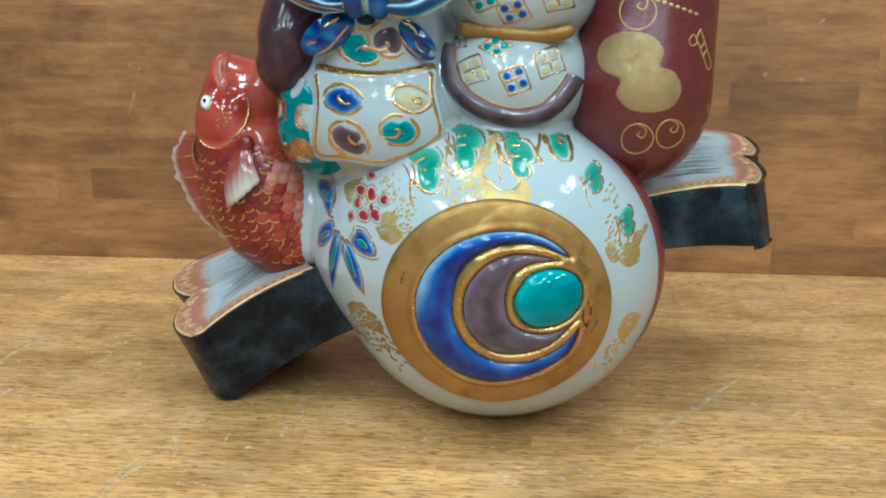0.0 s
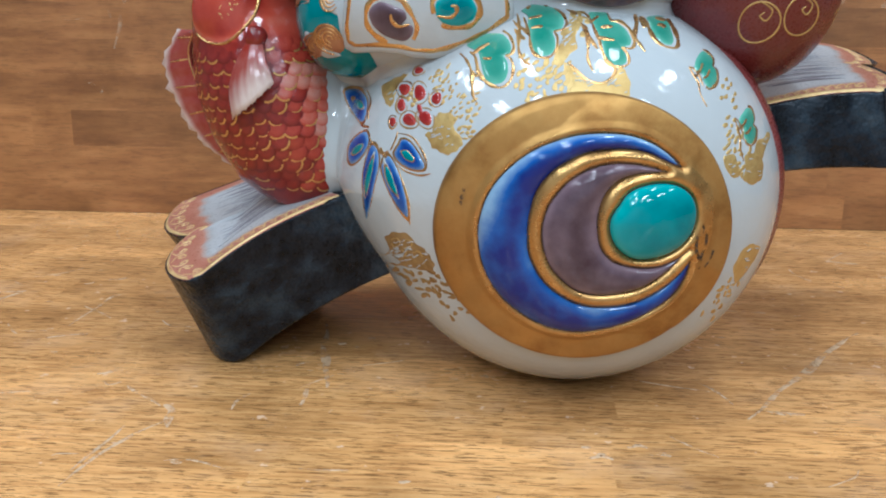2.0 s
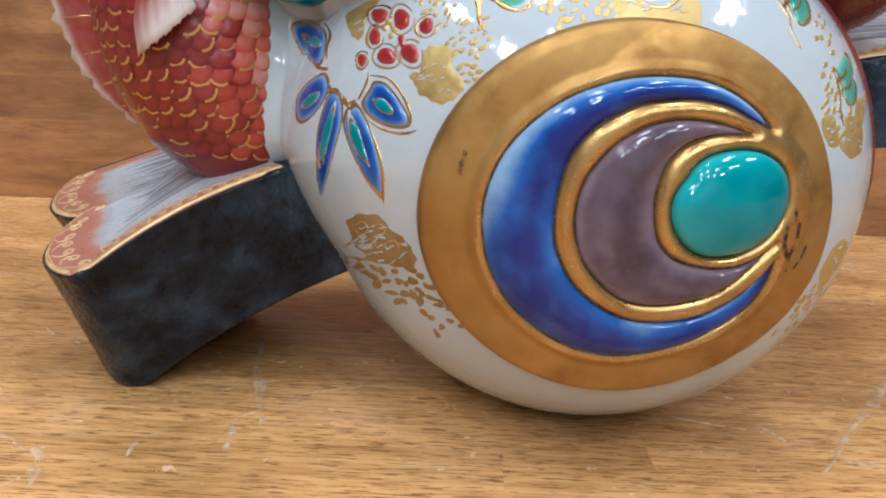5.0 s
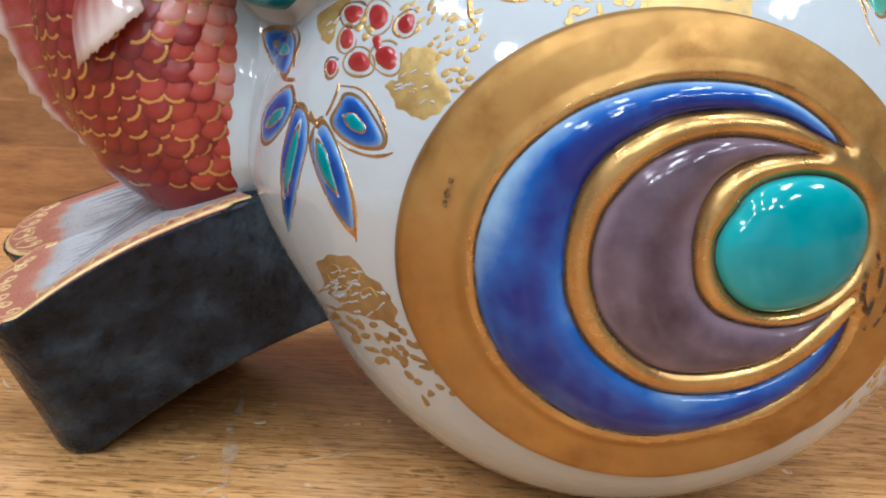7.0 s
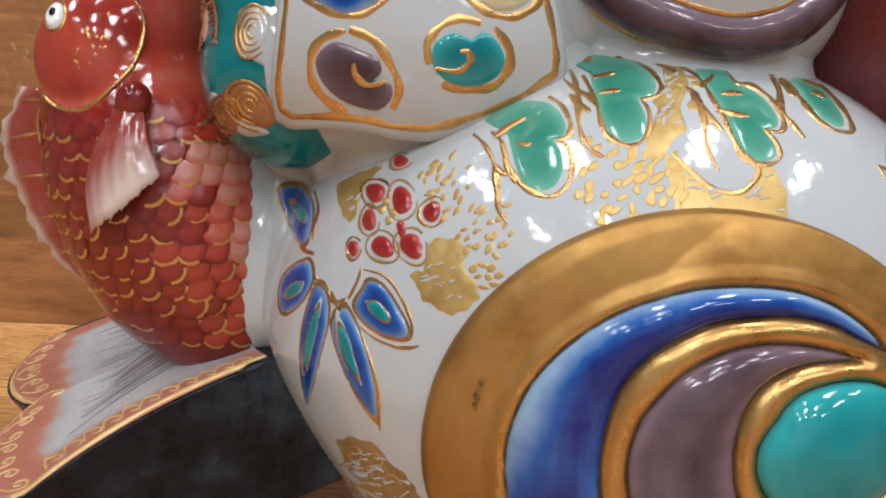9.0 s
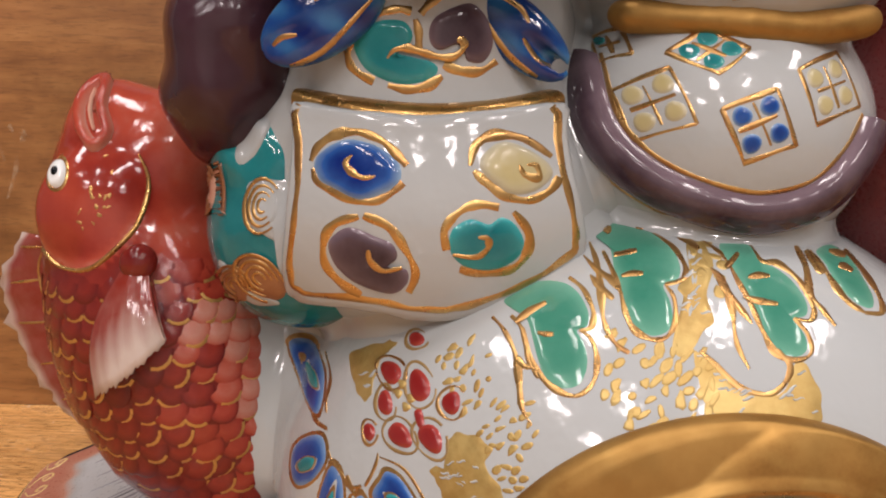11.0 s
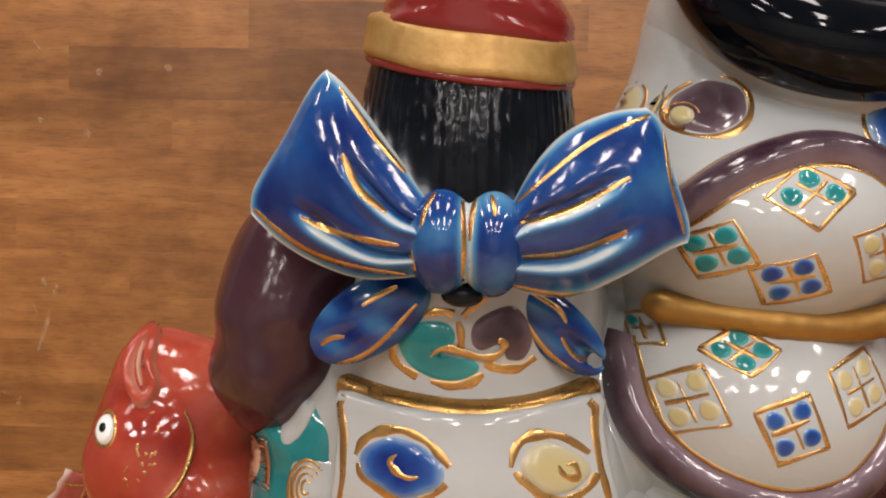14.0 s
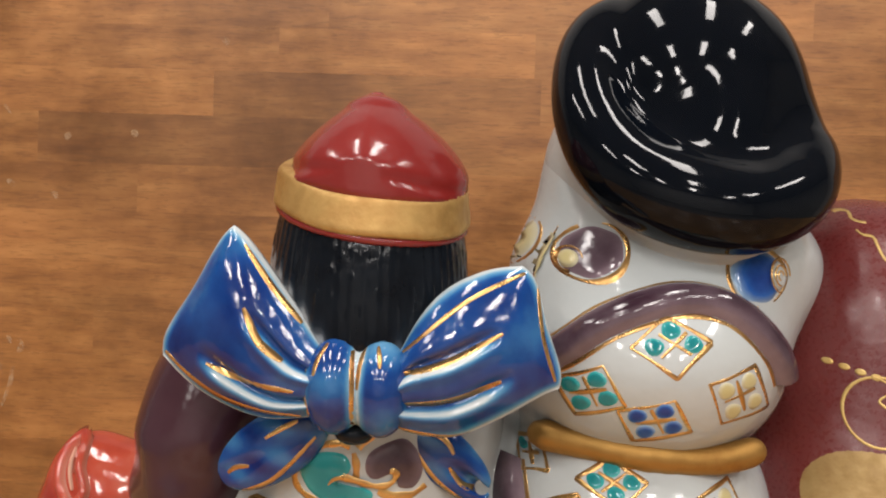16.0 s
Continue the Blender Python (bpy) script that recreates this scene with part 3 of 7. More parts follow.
def crest_gold():
    n, m = 280, 96
    f = np.concatenate([[0.0, 0.008], np.linspace(0.02, 1, m - 2)])
    ang = np.arange(n) * 2 * math.pi / n
    rim = np.stack([RIM[0] + RIM[2] * np.cos(ang), RIM[1] + RIM[3] * np.sin(ang)], -1)
    p = (rim[None] * (1 - f[:, None, None]) + JEWEL_C * f[:, None, None]).reshape(-1, 2)
    d = np.minimum(np.minimum(rim_distance(p, np.concatenate([BLUE_OUT, BLUE_IN[::-1][1:-1]])), rim_distance(p, np.concatenate([PLUM_OUT, PLUM_IN[::-1][1:-1]]))), rim_distance(p, JEWEL))
    e0 = (1 - np.hypot((p[:, 0] - RIM[0]) / RIM[2], (p[:, 1] - RIM[1]) / RIM[3])) * 0.049
    near = np.clip(1 - np.linalg.norm(p - JEWEL_C, axis=1) / 0.042, 0, 1) ** 0.5
    right = JEWEL[:, 0].max() + 0.0040
    hull = np.concatenate([BLUE_OUT, spline([BLUE_OUT[-1], (right - 0.0006, JEWEL_C[1] - 0.0085), (right, JEWEL_C[1]), (right - 0.0010, JEWEL_C[1] + 0.0085), BLUE_OUT[0]], 6)[1:-1]])
    apart = rim_distance(p, hull)
    out, far = np.maximum(d, 0), np.maximum(apart, 0)
    step = np.clip((far - 0.0020) / 0.0085, 0, 1)
    h = ground(p) + (0.0010 + 0.0016 * near) * (1 - np.exp(-np.minimum(out, 0.0030 + far) / 0.0009)) - 0.0011 * np.clip((far - 0.0016) / 0.0020, 0, 1) * (1 - near) + 0.0021 * step
    h = np.where(d < 0, ground(p) + 1.2 * d - 0.0002, h)
    h = h * np.clip(e0 / 0.0022, 0, 1) ** 0.55 - 0.0006 * (e0 < 0.0002) + 0.00003 * np.sin(p[:, 0] * 700) * np.sin(p[:, 1] * 560 + 1)
    verts = [face_point(q[0], q[1], k) for q, k in zip(p, h)]
    faces = [(k * n + j, k * n + (j + 1) % n, (k + 1) * n + (j + 1) % n, (k + 1) * n + j) for k in range(m - 1) for j in range(n)]
    cord = apart < 0.0017
    slots = [int(cord[f[0]]) for f in faces]
    mesh_object("crest_ground", verts, faces, [GOLD, CORDGOLD], slots, np.zeros(len(verts)), mallet, "burnished gold rim with raised cords", True, BASE)


def crescent(name, outer, inner, height, mat, shade, label, n=150, m=18):
    """A domed crescent of enamel between two curves that meet at both tips."""
    a, b = along_curve(outer, n), along_curve(inner, n)
    verts, edge = [], []
    for i in range(n):
        w = np.linalg.norm(b[i] - a[i])
        for j in range(m):
            t = j / (m - 1)
            q = a[i] + (b[i] - a[i]) * t
            dome = math.sin(math.pi * t) ** 0.55 * min(1.0, w / 0.009) * height
            verts.append(face_point(q[0], q[1], float(ground(q)) - 0.0001 + dome))
            edge.append(shade(i / (n - 1), t))
    faces = [(i * m + j, (i + 1) * m + j, (i + 1) * m + j + 1, i * m + j + 1) for i in range(n - 1) for j in range(m - 1)]
    mesh_object(name, verts, faces, [mat], None, edge, mallet, label, True, BASE)


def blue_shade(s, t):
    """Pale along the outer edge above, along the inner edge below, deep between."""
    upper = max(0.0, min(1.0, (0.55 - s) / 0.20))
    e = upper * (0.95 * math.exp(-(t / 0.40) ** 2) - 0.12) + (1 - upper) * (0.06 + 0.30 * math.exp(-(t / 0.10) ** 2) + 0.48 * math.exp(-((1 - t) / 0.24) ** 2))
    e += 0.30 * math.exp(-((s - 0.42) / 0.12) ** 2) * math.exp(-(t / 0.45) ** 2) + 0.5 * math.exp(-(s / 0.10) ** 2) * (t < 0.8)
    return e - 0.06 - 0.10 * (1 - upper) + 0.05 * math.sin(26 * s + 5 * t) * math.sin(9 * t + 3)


def plum_shade(s, t):
    e = 0.30 + 0.55 * math.exp(-(t / 0.10) ** 2) + 0.60 * math.exp(-((1 - t) / 0.14) ** 2) * (0.35 + s) + 0.6 * math.exp(-(s / 0.12) ** 2)
    return e - 0.26 * math.exp(-((s - 0.52) / 0.16) ** 2) * math.exp(-((t - 0.62) / 0.25) ** 2) + 0.09 * math.sin(19 * s + 7 * t) * math.sin(8 * t + 1)


def jewel_dome():
    verts, faces, edge = [face_point(JEWEL_C[0], JEWEL_C[1], 0.0088)], [], [0.1]
    fr = (0.2, 0.4, 0.58, 0.72, 0.83, 0.91, 0.965, 1.0)
    n = len(JEWEL)
    for f in fr:
        for q in JEWEL:
            c = JEWEL_C + (q - JEWEL_C) * f
            verts.append(face_point(c[0], c[1], float(ground(q)) * 0.35 + 0.0022 + (0.0052 - 0.0003) * math.sqrt(max(0.0, 1 - f ** 2.6))))
            # Paler towards the upper left and at the rim.
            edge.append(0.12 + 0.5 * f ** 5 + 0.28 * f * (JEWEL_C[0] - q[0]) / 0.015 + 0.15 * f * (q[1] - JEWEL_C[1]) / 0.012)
    for i in range(n):
        j = (i + 1) % n
        faces.append((0, 1 + i, 1 + j))
        for r in range(len(fr) - 1):
            faces.append((1 + r * n + i, 1 + (r + 1) * n + i, 1 + (r + 1) * n + j, 1 + r * n + j))
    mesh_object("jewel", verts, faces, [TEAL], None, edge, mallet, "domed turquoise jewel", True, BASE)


def seam(line, w, mat=None, lift=0.0):
    """A thin dark broken line where enamel meets gold."""
    tan = np.gradient(line, axis=0)
    tan /= np.maximum(np.linalg.norm(tan, axis=1), 1e-9)[:, None]
    side = np.stack([-tan[:, 1], tan[:, 0]], -1)
    verts = []
    for q, s in zip(line, side):
        for k, up in ((-1, 0.0001), (0, 0.0006), (1, 0.0001)):
            c = q + s * w * k
            verts.append(face_point(c[0], c[1], float(ground(c)) + up + lift))
    faces = [(3 * i + r, 3 * i + r + 1, 3 * i + r + 4, 3 * i + r + 3) for i in range(len(line) - 1) for r in (0, 1)]
    mesh_object("dark_seam", verts, faces, [mat or SEAM], None, np.zeros(len(verts)), mallet, "dark seam between gold and enamel", True, BASE)


crest_gold()
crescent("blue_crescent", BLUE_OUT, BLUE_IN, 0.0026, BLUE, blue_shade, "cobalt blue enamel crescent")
crescent("purple_crescent", PLUM_OUT, PLUM_IN, 0.0026, PURPLE, plum_shade, "aubergine enamel crescent")
jewel_dome()
for line, w in ((BLUE_OUT, 0.00022), (BLUE_IN, 0.00022), (PLUM_OUT, 0.00018), (PLUM_IN, 0.00022), (np.concatenate([JEWEL, JEWEL[:1]]), 0.00022)):
    seam(line, w)
seam(BLUE_OUT[:14], 0.0006, SEAM)
seam(PLUM_OUT[:9], 0.0005, SEAM)
seam(PLUM_IN[-26:], 0.0004, SEAM)

# handle: an arched black bar through the mallet, ends cut in two lobes
TOP = np.polyfit((-0.107, -0.083, -0.0556, 0.12, 0.165), (0.047, 0.0635, 0.075, 0.116, 0.121), 4)
BOT = np.polyfit((-0.100, -0.069, -0.038, 0.126, 0.175), (0.0005, 0.0235, 0.040, 0.088, 0.089), 4)


def handle_point(u, v, top):
    v = min(max(v, 0.0), 1.0)
    lobe = math.sin(math.pi * v / 0.5) ** 0.6 if v < 0.5 else max(0.0, math.sin(math.pi * (v - 0.5) / 0.5)) ** 0.6
    xl = -0.108 - 0.042 * v - lobe * 0.0125 + (0.002 * (1 - v) + 0.03 * v) * (1 - top)
    xr = 0.1635 + 0.020 * v + lobe * 0.0092 + 0.006 * (1 - top)
    x = xl + (xr - xl) * u
    yf = 0.4025 + 0.034 * min(1, u / 0.25) + 0.006 * u + 0.030 * (1 - top) * (1 - min(1, u / 0.25))
    z = np.polyval(TOP, x) if top else np.polyval(BOT, x)
    if x < -0.107:
        z = 0.047 + (x + 0.107) * 0.4 if top else 0.0005
    if top:
        z += (0.25 - 0.09 * u) * v * 0.11
    else:
        z = max(z, 0.0005) + 0.005 * max(0.0, (x - 0.160) / 0.03) ** 2
    return (x, yf + v * 0.11, z)


def handle_mesh():
    nu, nv = 80, 40
    verts, faces, slots = [], [], []
    for top in (1, 0):
        for i in range(nu + 1):
            for j in range(nv + 1):
                q = handle_point(i / nu, j / nv, top)
                sunk = top and 0 < j < nv and (1 <= i <= 14 or nu - 14 <= i <= nu - 1)
                verts.append((q[0], q[1], q[2] - 0.0025) if sunk else q)
    n = (nu + 1) * (nv + 1)
    idx = lambda i, j, t: t * n + i * (nv + 1) + j
    for i in range(nu):
        for j in range(nv):
            faces.append((idx(i, j, 0), idx(i + 1, j, 0), idx(i + 1, j + 1, 0), idx(i, j + 1, 0)))
            slots.append(1)
            faces.append((idx(i, j, 1), idx(i, j + 1, 1), idx(i + 1, j + 1, 1), idx(i + 1, j, 1)))
            slots.append(0)
        for j in (0, nv):
            faces.append((idx(i, j, 0), idx(i, j, 1), idx(i + 1, j, 1), idx(i + 1, j, 0)))
            slots.append(0)
    for j in range(nv):
        for i in (0, nu):
            faces.append((idx(i, j, 0), idx(i, j + 1, 0), idx(i, j + 1, 1), idx(i, j, 1)))
            slots.append(0)
    return verts, faces, slots


hv, hf, hs = handle_mesh()
handle = mesh_object("handle", hv, hf, [LACQUER, LACQUER], hs, np.zeros(len(hv)), ornament, "arched black glazed handle with scalloped ends", True, BASE)
mod = handle.modifiers.new("bevel", "BEVEL")
mod.width, mod.segments, mod.limit_method, mod.angle_limit = 0.0035, 4, "ANGLE", radians(50)

# seated figure with a cap: robe, hair and cap in one moulded piece
AX = -0.0195


def robe_a(p):
    d = su(ell(p, (-0.017, 0.437, 0.156), (0.044, 0.040, 0.034)), ell(p, (AX, 0.434, 0.192), (0.034, 0.035, 0.034)), 0.012)
    d = su(d, ell(p, (-0.047, 0.434, 0.170), (0.020, 0.023, 0.017)), 0.008)
    d = su(d, ell(p, (AX, 0.425, 0.212), (0.026, 0.024, 0.018)), 0.010)
    return d


def leg_a(p):
    d = su(ell(p, (-0.0485, 0.437, 0.151), (0.0225, 0.030, 0.026), 0, 20), ell(p, (-0.044, 0.435, 0.138), (0.018, 0.022, 0.012)), 0.008)
    d = su(d, ell(p, (-0.0535, 0.434, 0.1665), (0.0165, 0.0262, 0.0125)), 0.006)
    return ss(d, chain(p, [(-0.063, 0.412, 0.175, 0.004), (-0.055, 0.406, 0.166, 0.0035), (-0.046, 0.404, 0.176, 0.004)]), 0.004)


def sleeve_a(p):
    d = su(ell(p, (-0.0615, 0.424, 0.189), (0.0155, 0.024, 0.027), 0, 8), ell(p, (-0.052, 0.428, 0.205), (0.018, 0.022, 0.016)), 0.010)
    return d + 0.0011 * np.sin(p[..., 2] * 260 + p[..., 0] * 210) * np.cos(p[..., 0] * 200 - p[..., 2] * 90) * np.clip((0.200 - p[..., 2]) / 0.01, 0.2, 1)


def hair_a(p):
    d = su(ell(p, (AX, 0.4125, 0.2375), (0.0224, 0.0230, 0.024)), ell(p, (AX, 0.410, 0.220), (0.0222, 0.0228, 0.020)), 0.010)
    a = np.arctan2(p[..., 0] - AX, 0.4125 - p[..., 1])
    return d + 0.00012 * np.sin(a * 60) + 0.00008 * np.sin(a * 97 + p[..., 2] * 300)


def tilted(p):
    """Height over the sloping plane of the cap's rim, and the distance from its axis."""
    q = p - np.array((AX + 0.0003, 0.4118, 0.2510))
    z = q[..., 2] - 0.24 * q[..., 1] + 0.12 * q[..., 0]
    return q, z, np.sqrt(q[..., 0] ** 2 + (q[..., 1] * 0.97) ** 2)


def cap_a(p):
    q, z, rad = tilted(p)
    zz = np.clip((q[..., 2] + 0.008) / 0.031, 0, 1)
    a = np.arctan2(q[..., 0], -q[..., 1])
    prof = 0.0228 * (1 - zz ** 2.6) ** 0.95 + 0.0013 * np.cos(3 * a + 0.4) * np.sin(math.pi * zz)
    prof = prof - 0.0010 * np.exp(-((z - 0.0065 - 0.0020 * np.cos(2.2 * a)) / 0.0016) ** 2) + 0.0005 * np.exp(-(a / 0.16) ** 2) * np.clip(zz * 2, 0, 1)
    prof = np.minimum(prof, 0.0202 + np.clip((z - 0.0025) / 0.002, 0, 1) * 0.0012)
    d = np.maximum((rad - prof) * 0.62, -z - 0.004)
    d = np.maximum(d, q[..., 2] - 0.0228) - 0.0006
    d = su(d, ell(q, (0.0, 0.0, 0.0195), (0.0062, 0.0062, 0.0030)), 0.003)
    return np.minimum(d, np.sqrt((rad - 0.0214) ** 2 + (z + 0.0050) ** 2) - 0.0011)


def band_a(p):
    q, z, rad = tilted(p)
    a = np.arctan2(q[..., 0], -q[..., 1])
    dr, dz = rad - 0.0210 - 0.0012 * np.clip(-z / 0.004, -1, 1) * 0.4, np.abs(z - 0.0003 * np.sin(5 * a)) - 0.0031
    return (np.sqrt(np.maximum(dr, 0) ** 2 + np.maximum(dz, 0) ** 2) + np.minimum(np.maximum(dr, dz), 0) - 0.0016) * 0.9


def joined(name, pieces, parent, label):
    vs, fs, sl, ed, mats = [], [], [], [], []
    for f, lo, hi, h, m, edge in pieces:
        v, q = surface_nets(f, lo, hi, h)
        o = len(vs)
        vs += v.tolist()
        fs += (q + o).tolist()
        sl += [len(mats)] * len(q)
        mats.append(m)
        ed += (np.zeros(len(v)) if edge is None else edge(v)).tolist()
    ob = mesh_object(name, vs, fs, mats, sl, ed, parent, label, True, BASE)
    return ob, (vs, fs)


def leg_edge(v):
    return np.clip((v[:, 2] - 0.160) / 0.012, 0, 1) * 0.4


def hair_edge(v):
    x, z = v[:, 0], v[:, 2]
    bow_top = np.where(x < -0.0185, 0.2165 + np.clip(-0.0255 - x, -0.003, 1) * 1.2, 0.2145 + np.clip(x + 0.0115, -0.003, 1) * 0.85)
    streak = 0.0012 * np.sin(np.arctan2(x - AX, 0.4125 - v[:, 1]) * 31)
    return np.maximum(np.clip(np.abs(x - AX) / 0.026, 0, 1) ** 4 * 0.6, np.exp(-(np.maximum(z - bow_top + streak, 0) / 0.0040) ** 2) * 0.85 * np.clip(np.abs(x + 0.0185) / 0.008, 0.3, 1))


figure_a, surf_a = joined("capped_figure", [
    (robe_a, (-0.08, 0.385, 0.115), (0.035, 0.49, 0.24), 0.0016, WHITE, None),
    (leg_a, (-0.08, 0.39, 0.115), (-0.01, 0.475, 0.185), 0.0014, TEAL, leg_edge),
    (sleeve_a, (-0.085, 0.39, 0.155), (-0.02, 0.46, 0.23), 0.0014, PLUM, None),
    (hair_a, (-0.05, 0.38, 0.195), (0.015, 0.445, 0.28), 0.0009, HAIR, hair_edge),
    (cap_a, (-0.05, 0.38, 0.238), (0.015, 0.445, 0.28), 0.0009, CAPRED, None),
    (band_a, (-0.05, 0.38, 0.235), (0.015, 0.445, 0.26), 0.0008, BANDGOLD, None)], ornament, "seated porcelain figure in white robe and red cap")
tree_a = tree_of(surf_a)
robe_tree = tree_of(surface_nets(robe_a, (-0.08, 0.385, 0.115), (0.035, 0.49, 0.24), 0.0016))


# seated figure with a hat
def robe_b(p):
    d = su(ell(p, (0.0455, 0.443, 0.173), (0.0380, 0.047, 0.034)), ell(p, (0.0480, 0.440, 0.213), (0.0365, 0.047, 0.028)), 0.005)
    d = su(d, ell(p, (0.056, 0.448, 0.235), (0.041, 0.037, 0.026)), 0.012)
    d = su(d, ell(p, (0.045, 0.444, 0.258), (0.023, 0.026, 0.024)), 0.010)
    return d


ROLL = [(0.0420, 0.446, 0.302, 0.0060), (0.0345, 0.438, 0.295, 0.0072), (0.0310, 0.428, 0.284, 0.0082), (0.0320, 0.418, 0.2700, 0.0090), (0.0390, 0.411, 0.2580, 0.0100), (0.052, 0.4075, 0.2515, 0.0105),
        (0.067, 0.408, 0.2500, 0.0100), (0.0790, 0.4145, 0.2550, 0.0090), (0.0850, 0.424, 0.2640, 0.0070), (0.0845, 0.434, 0.272, 0.0045)]
ROLL = [tuple(q) for q in spline(ROLL, 12)]


HC, HR = (0.0570, 0.441, 0.277), (0.0305, 0.0270, 0.0345)


def hat_b(p):
    d = ell(p, HC, HR, 0, 10)
    d = su(d, ell(p, (0.0615, 0.4310, 0.2695), (0.0180, 0.0200, 0.0205), 0, 18), 0.0030)
    d = su(d, chain(p, ROLL), 0.0050)
    d = su(d, ell(p, (0.0775, 0.436, 0.2680), (0.0090, 0.0140, 0.0120)), 0.008)
    d = su(d, ell(p, (0.0800, 0.442, 0.2800), (0.0085, 0.0150, 0.0200), 0, -20), 0.008)
    return su(d, ell(p, (0.057, 0.441, 0.261), (0.031, 0.033, 0.016), 0, 4), 0.008)


figure_b, surf_b = joined("hatted_figure", [
    (robe_b, (0.0, 0.385, 0.14), (0.105, 0.50, 0.285), 0.0016, WHITE, None),
    (hat_b, (0.01, 0.385, 0.228), (0.105, 0.49, 0.318), 0.0009, BLACK, None)], ornament, "seated porcelain figure in white robe and black hat")
tree_b = tree_of(surface_nets(robe_b, (0.0, 0.385, 0.14), (0.105, 0.50, 0.285), 0.0016))


# sack
def sack_field(p):
    d = su(ell(p, (0.1060, 0.447, 0.166), (0.0365, 0.042, 0.044)), ell(p, (0.1110, 0.458, 0.212), (0.034, 0.042, 0.044)), 0.02)
    return d


sack, sack_surf = shaped("sack", sack_field, (0.065, 0.395, 0.115), (0.165, 0.52, 0.27), 0.002, [MAROON], ornament, "maroon glazed treasure sack with gold marks")
sack_tree = tree_of(sack_surf)

# carp
SPINE = [(-0.1005, 0.451, 0.1735, 0.0080), (-0.0985, 0.453, 0.165, 0.0150), (-0.097, 0.455, 0.148, 0.0210), (-0.0910, 0.457, 0.127, 0.0278),
         (-0.085, 0.457, 0.108, 0.0285), (-0.078, 0.455, 0.092, 0.0240), (-0.072, 0.453, 0.082, 0.0155)]


def carp_field(p):
    d = chain(p, SPINE, 0.010)
    d = su(d, ell(p, (-0.1015, 0.4385, 0.1505), (0.0140, 0.0085, 0.0155), 0, 20), 0.003)
    d = su(d, ell(p, (-0.0935, 0.452, 0.1695), (0.0095, 0.0100, 0.0085)), 0.006)
    d = su(d, ell(p, (-0.0850, 0.450, 0.1655), (0.0150, 0.0120, 0.0135), 0, 30), 0.006)
    return d


def carp_edge(v):
    x, z = v[:, 0], v[:, 2]
    e = np.clip((x + 0.072 + (0.12 - z) * -0.25) / 0.02, 0, 1) * 0.7
    rr = np.hypot((x + 0.1030) / 0.0165, (z - 0.1545) / 0.0178)
    plate = np.where(rr < 1, 0.17 + 0.12 * np.exp(-(rr / 0.35) ** 2) + 0.30 * np.exp(-((rr - 0.95) / 0.10) ** 2) * np.clip((0.156 - z) / 0.008, 0, 1), 0)
    snout = np.clip((z - 0.162) / 0.010, 0, 1) * 0.30
    nape = np.clip((x + 0.092) / 0.010, 0, 1) * np.clip((z - 0.136) / 0.010, 0, 1) * 0.36
    return np.maximum(np.maximum(e, plate), np.maximum(snout, nape))


carp, carp_surf = shaped("carp", carp_field, (-0.14, 0.42, 0.058), (-0.035, 0.49, 0.195), 0.0016, [CARP], ornament, "red carp with gold-edged scales", carp_edge)
carp_tree = tree_of(carp_surf)


# the glaze runs together and fills the seams where the moulded pieces meet
def fillet(fa, fb, lo, hi, k=0.013, sink=0.0017, mat=WHITE):
    v, q = surface_nets(lambda p: su(fa(p) + sink, fb(p) + sink, k), lo, hi, 0.0018)
    a, b = fa(v), fb(v)
    keep = ((a > -0.0006) & (b > -0.0006))[q].any(1)
    q = q[keep]
    used = np.unique(q)
    back = np.zeros(len(v), int)
    back[used] = np.arange(len(used))
    mesh_object("glaze_fillet", v[used].tolist(), back[q].tolist(), [mat], None, [0.3] * len(used), ornament, "white glaze pooled in a seam", True, BASE)


fillet(carp_field, mallet_field, (-0.110, 0.40, 0.066), (-0.035, 0.49, 0.165))
fillet(lambda p: np.minimum(robe_a(p), leg_a(p)), mallet_field, (-0.085, 0.375, 0.112), (0.040, 0.49, 0.170))
fillet(robe_b, mallet_field, (0.0, 0.38, 0.135), (0.105, 0.49, 0.180))
fillet(robe_a, robe_b, (-0.005, 0.395, 0.126), (0.045, 0.47, 0.235))
fillet(robe_b, hat_b, (0.005, 0.395, 0.230), (0.095, 0.48, 0.285), 0.010, 0.0014)

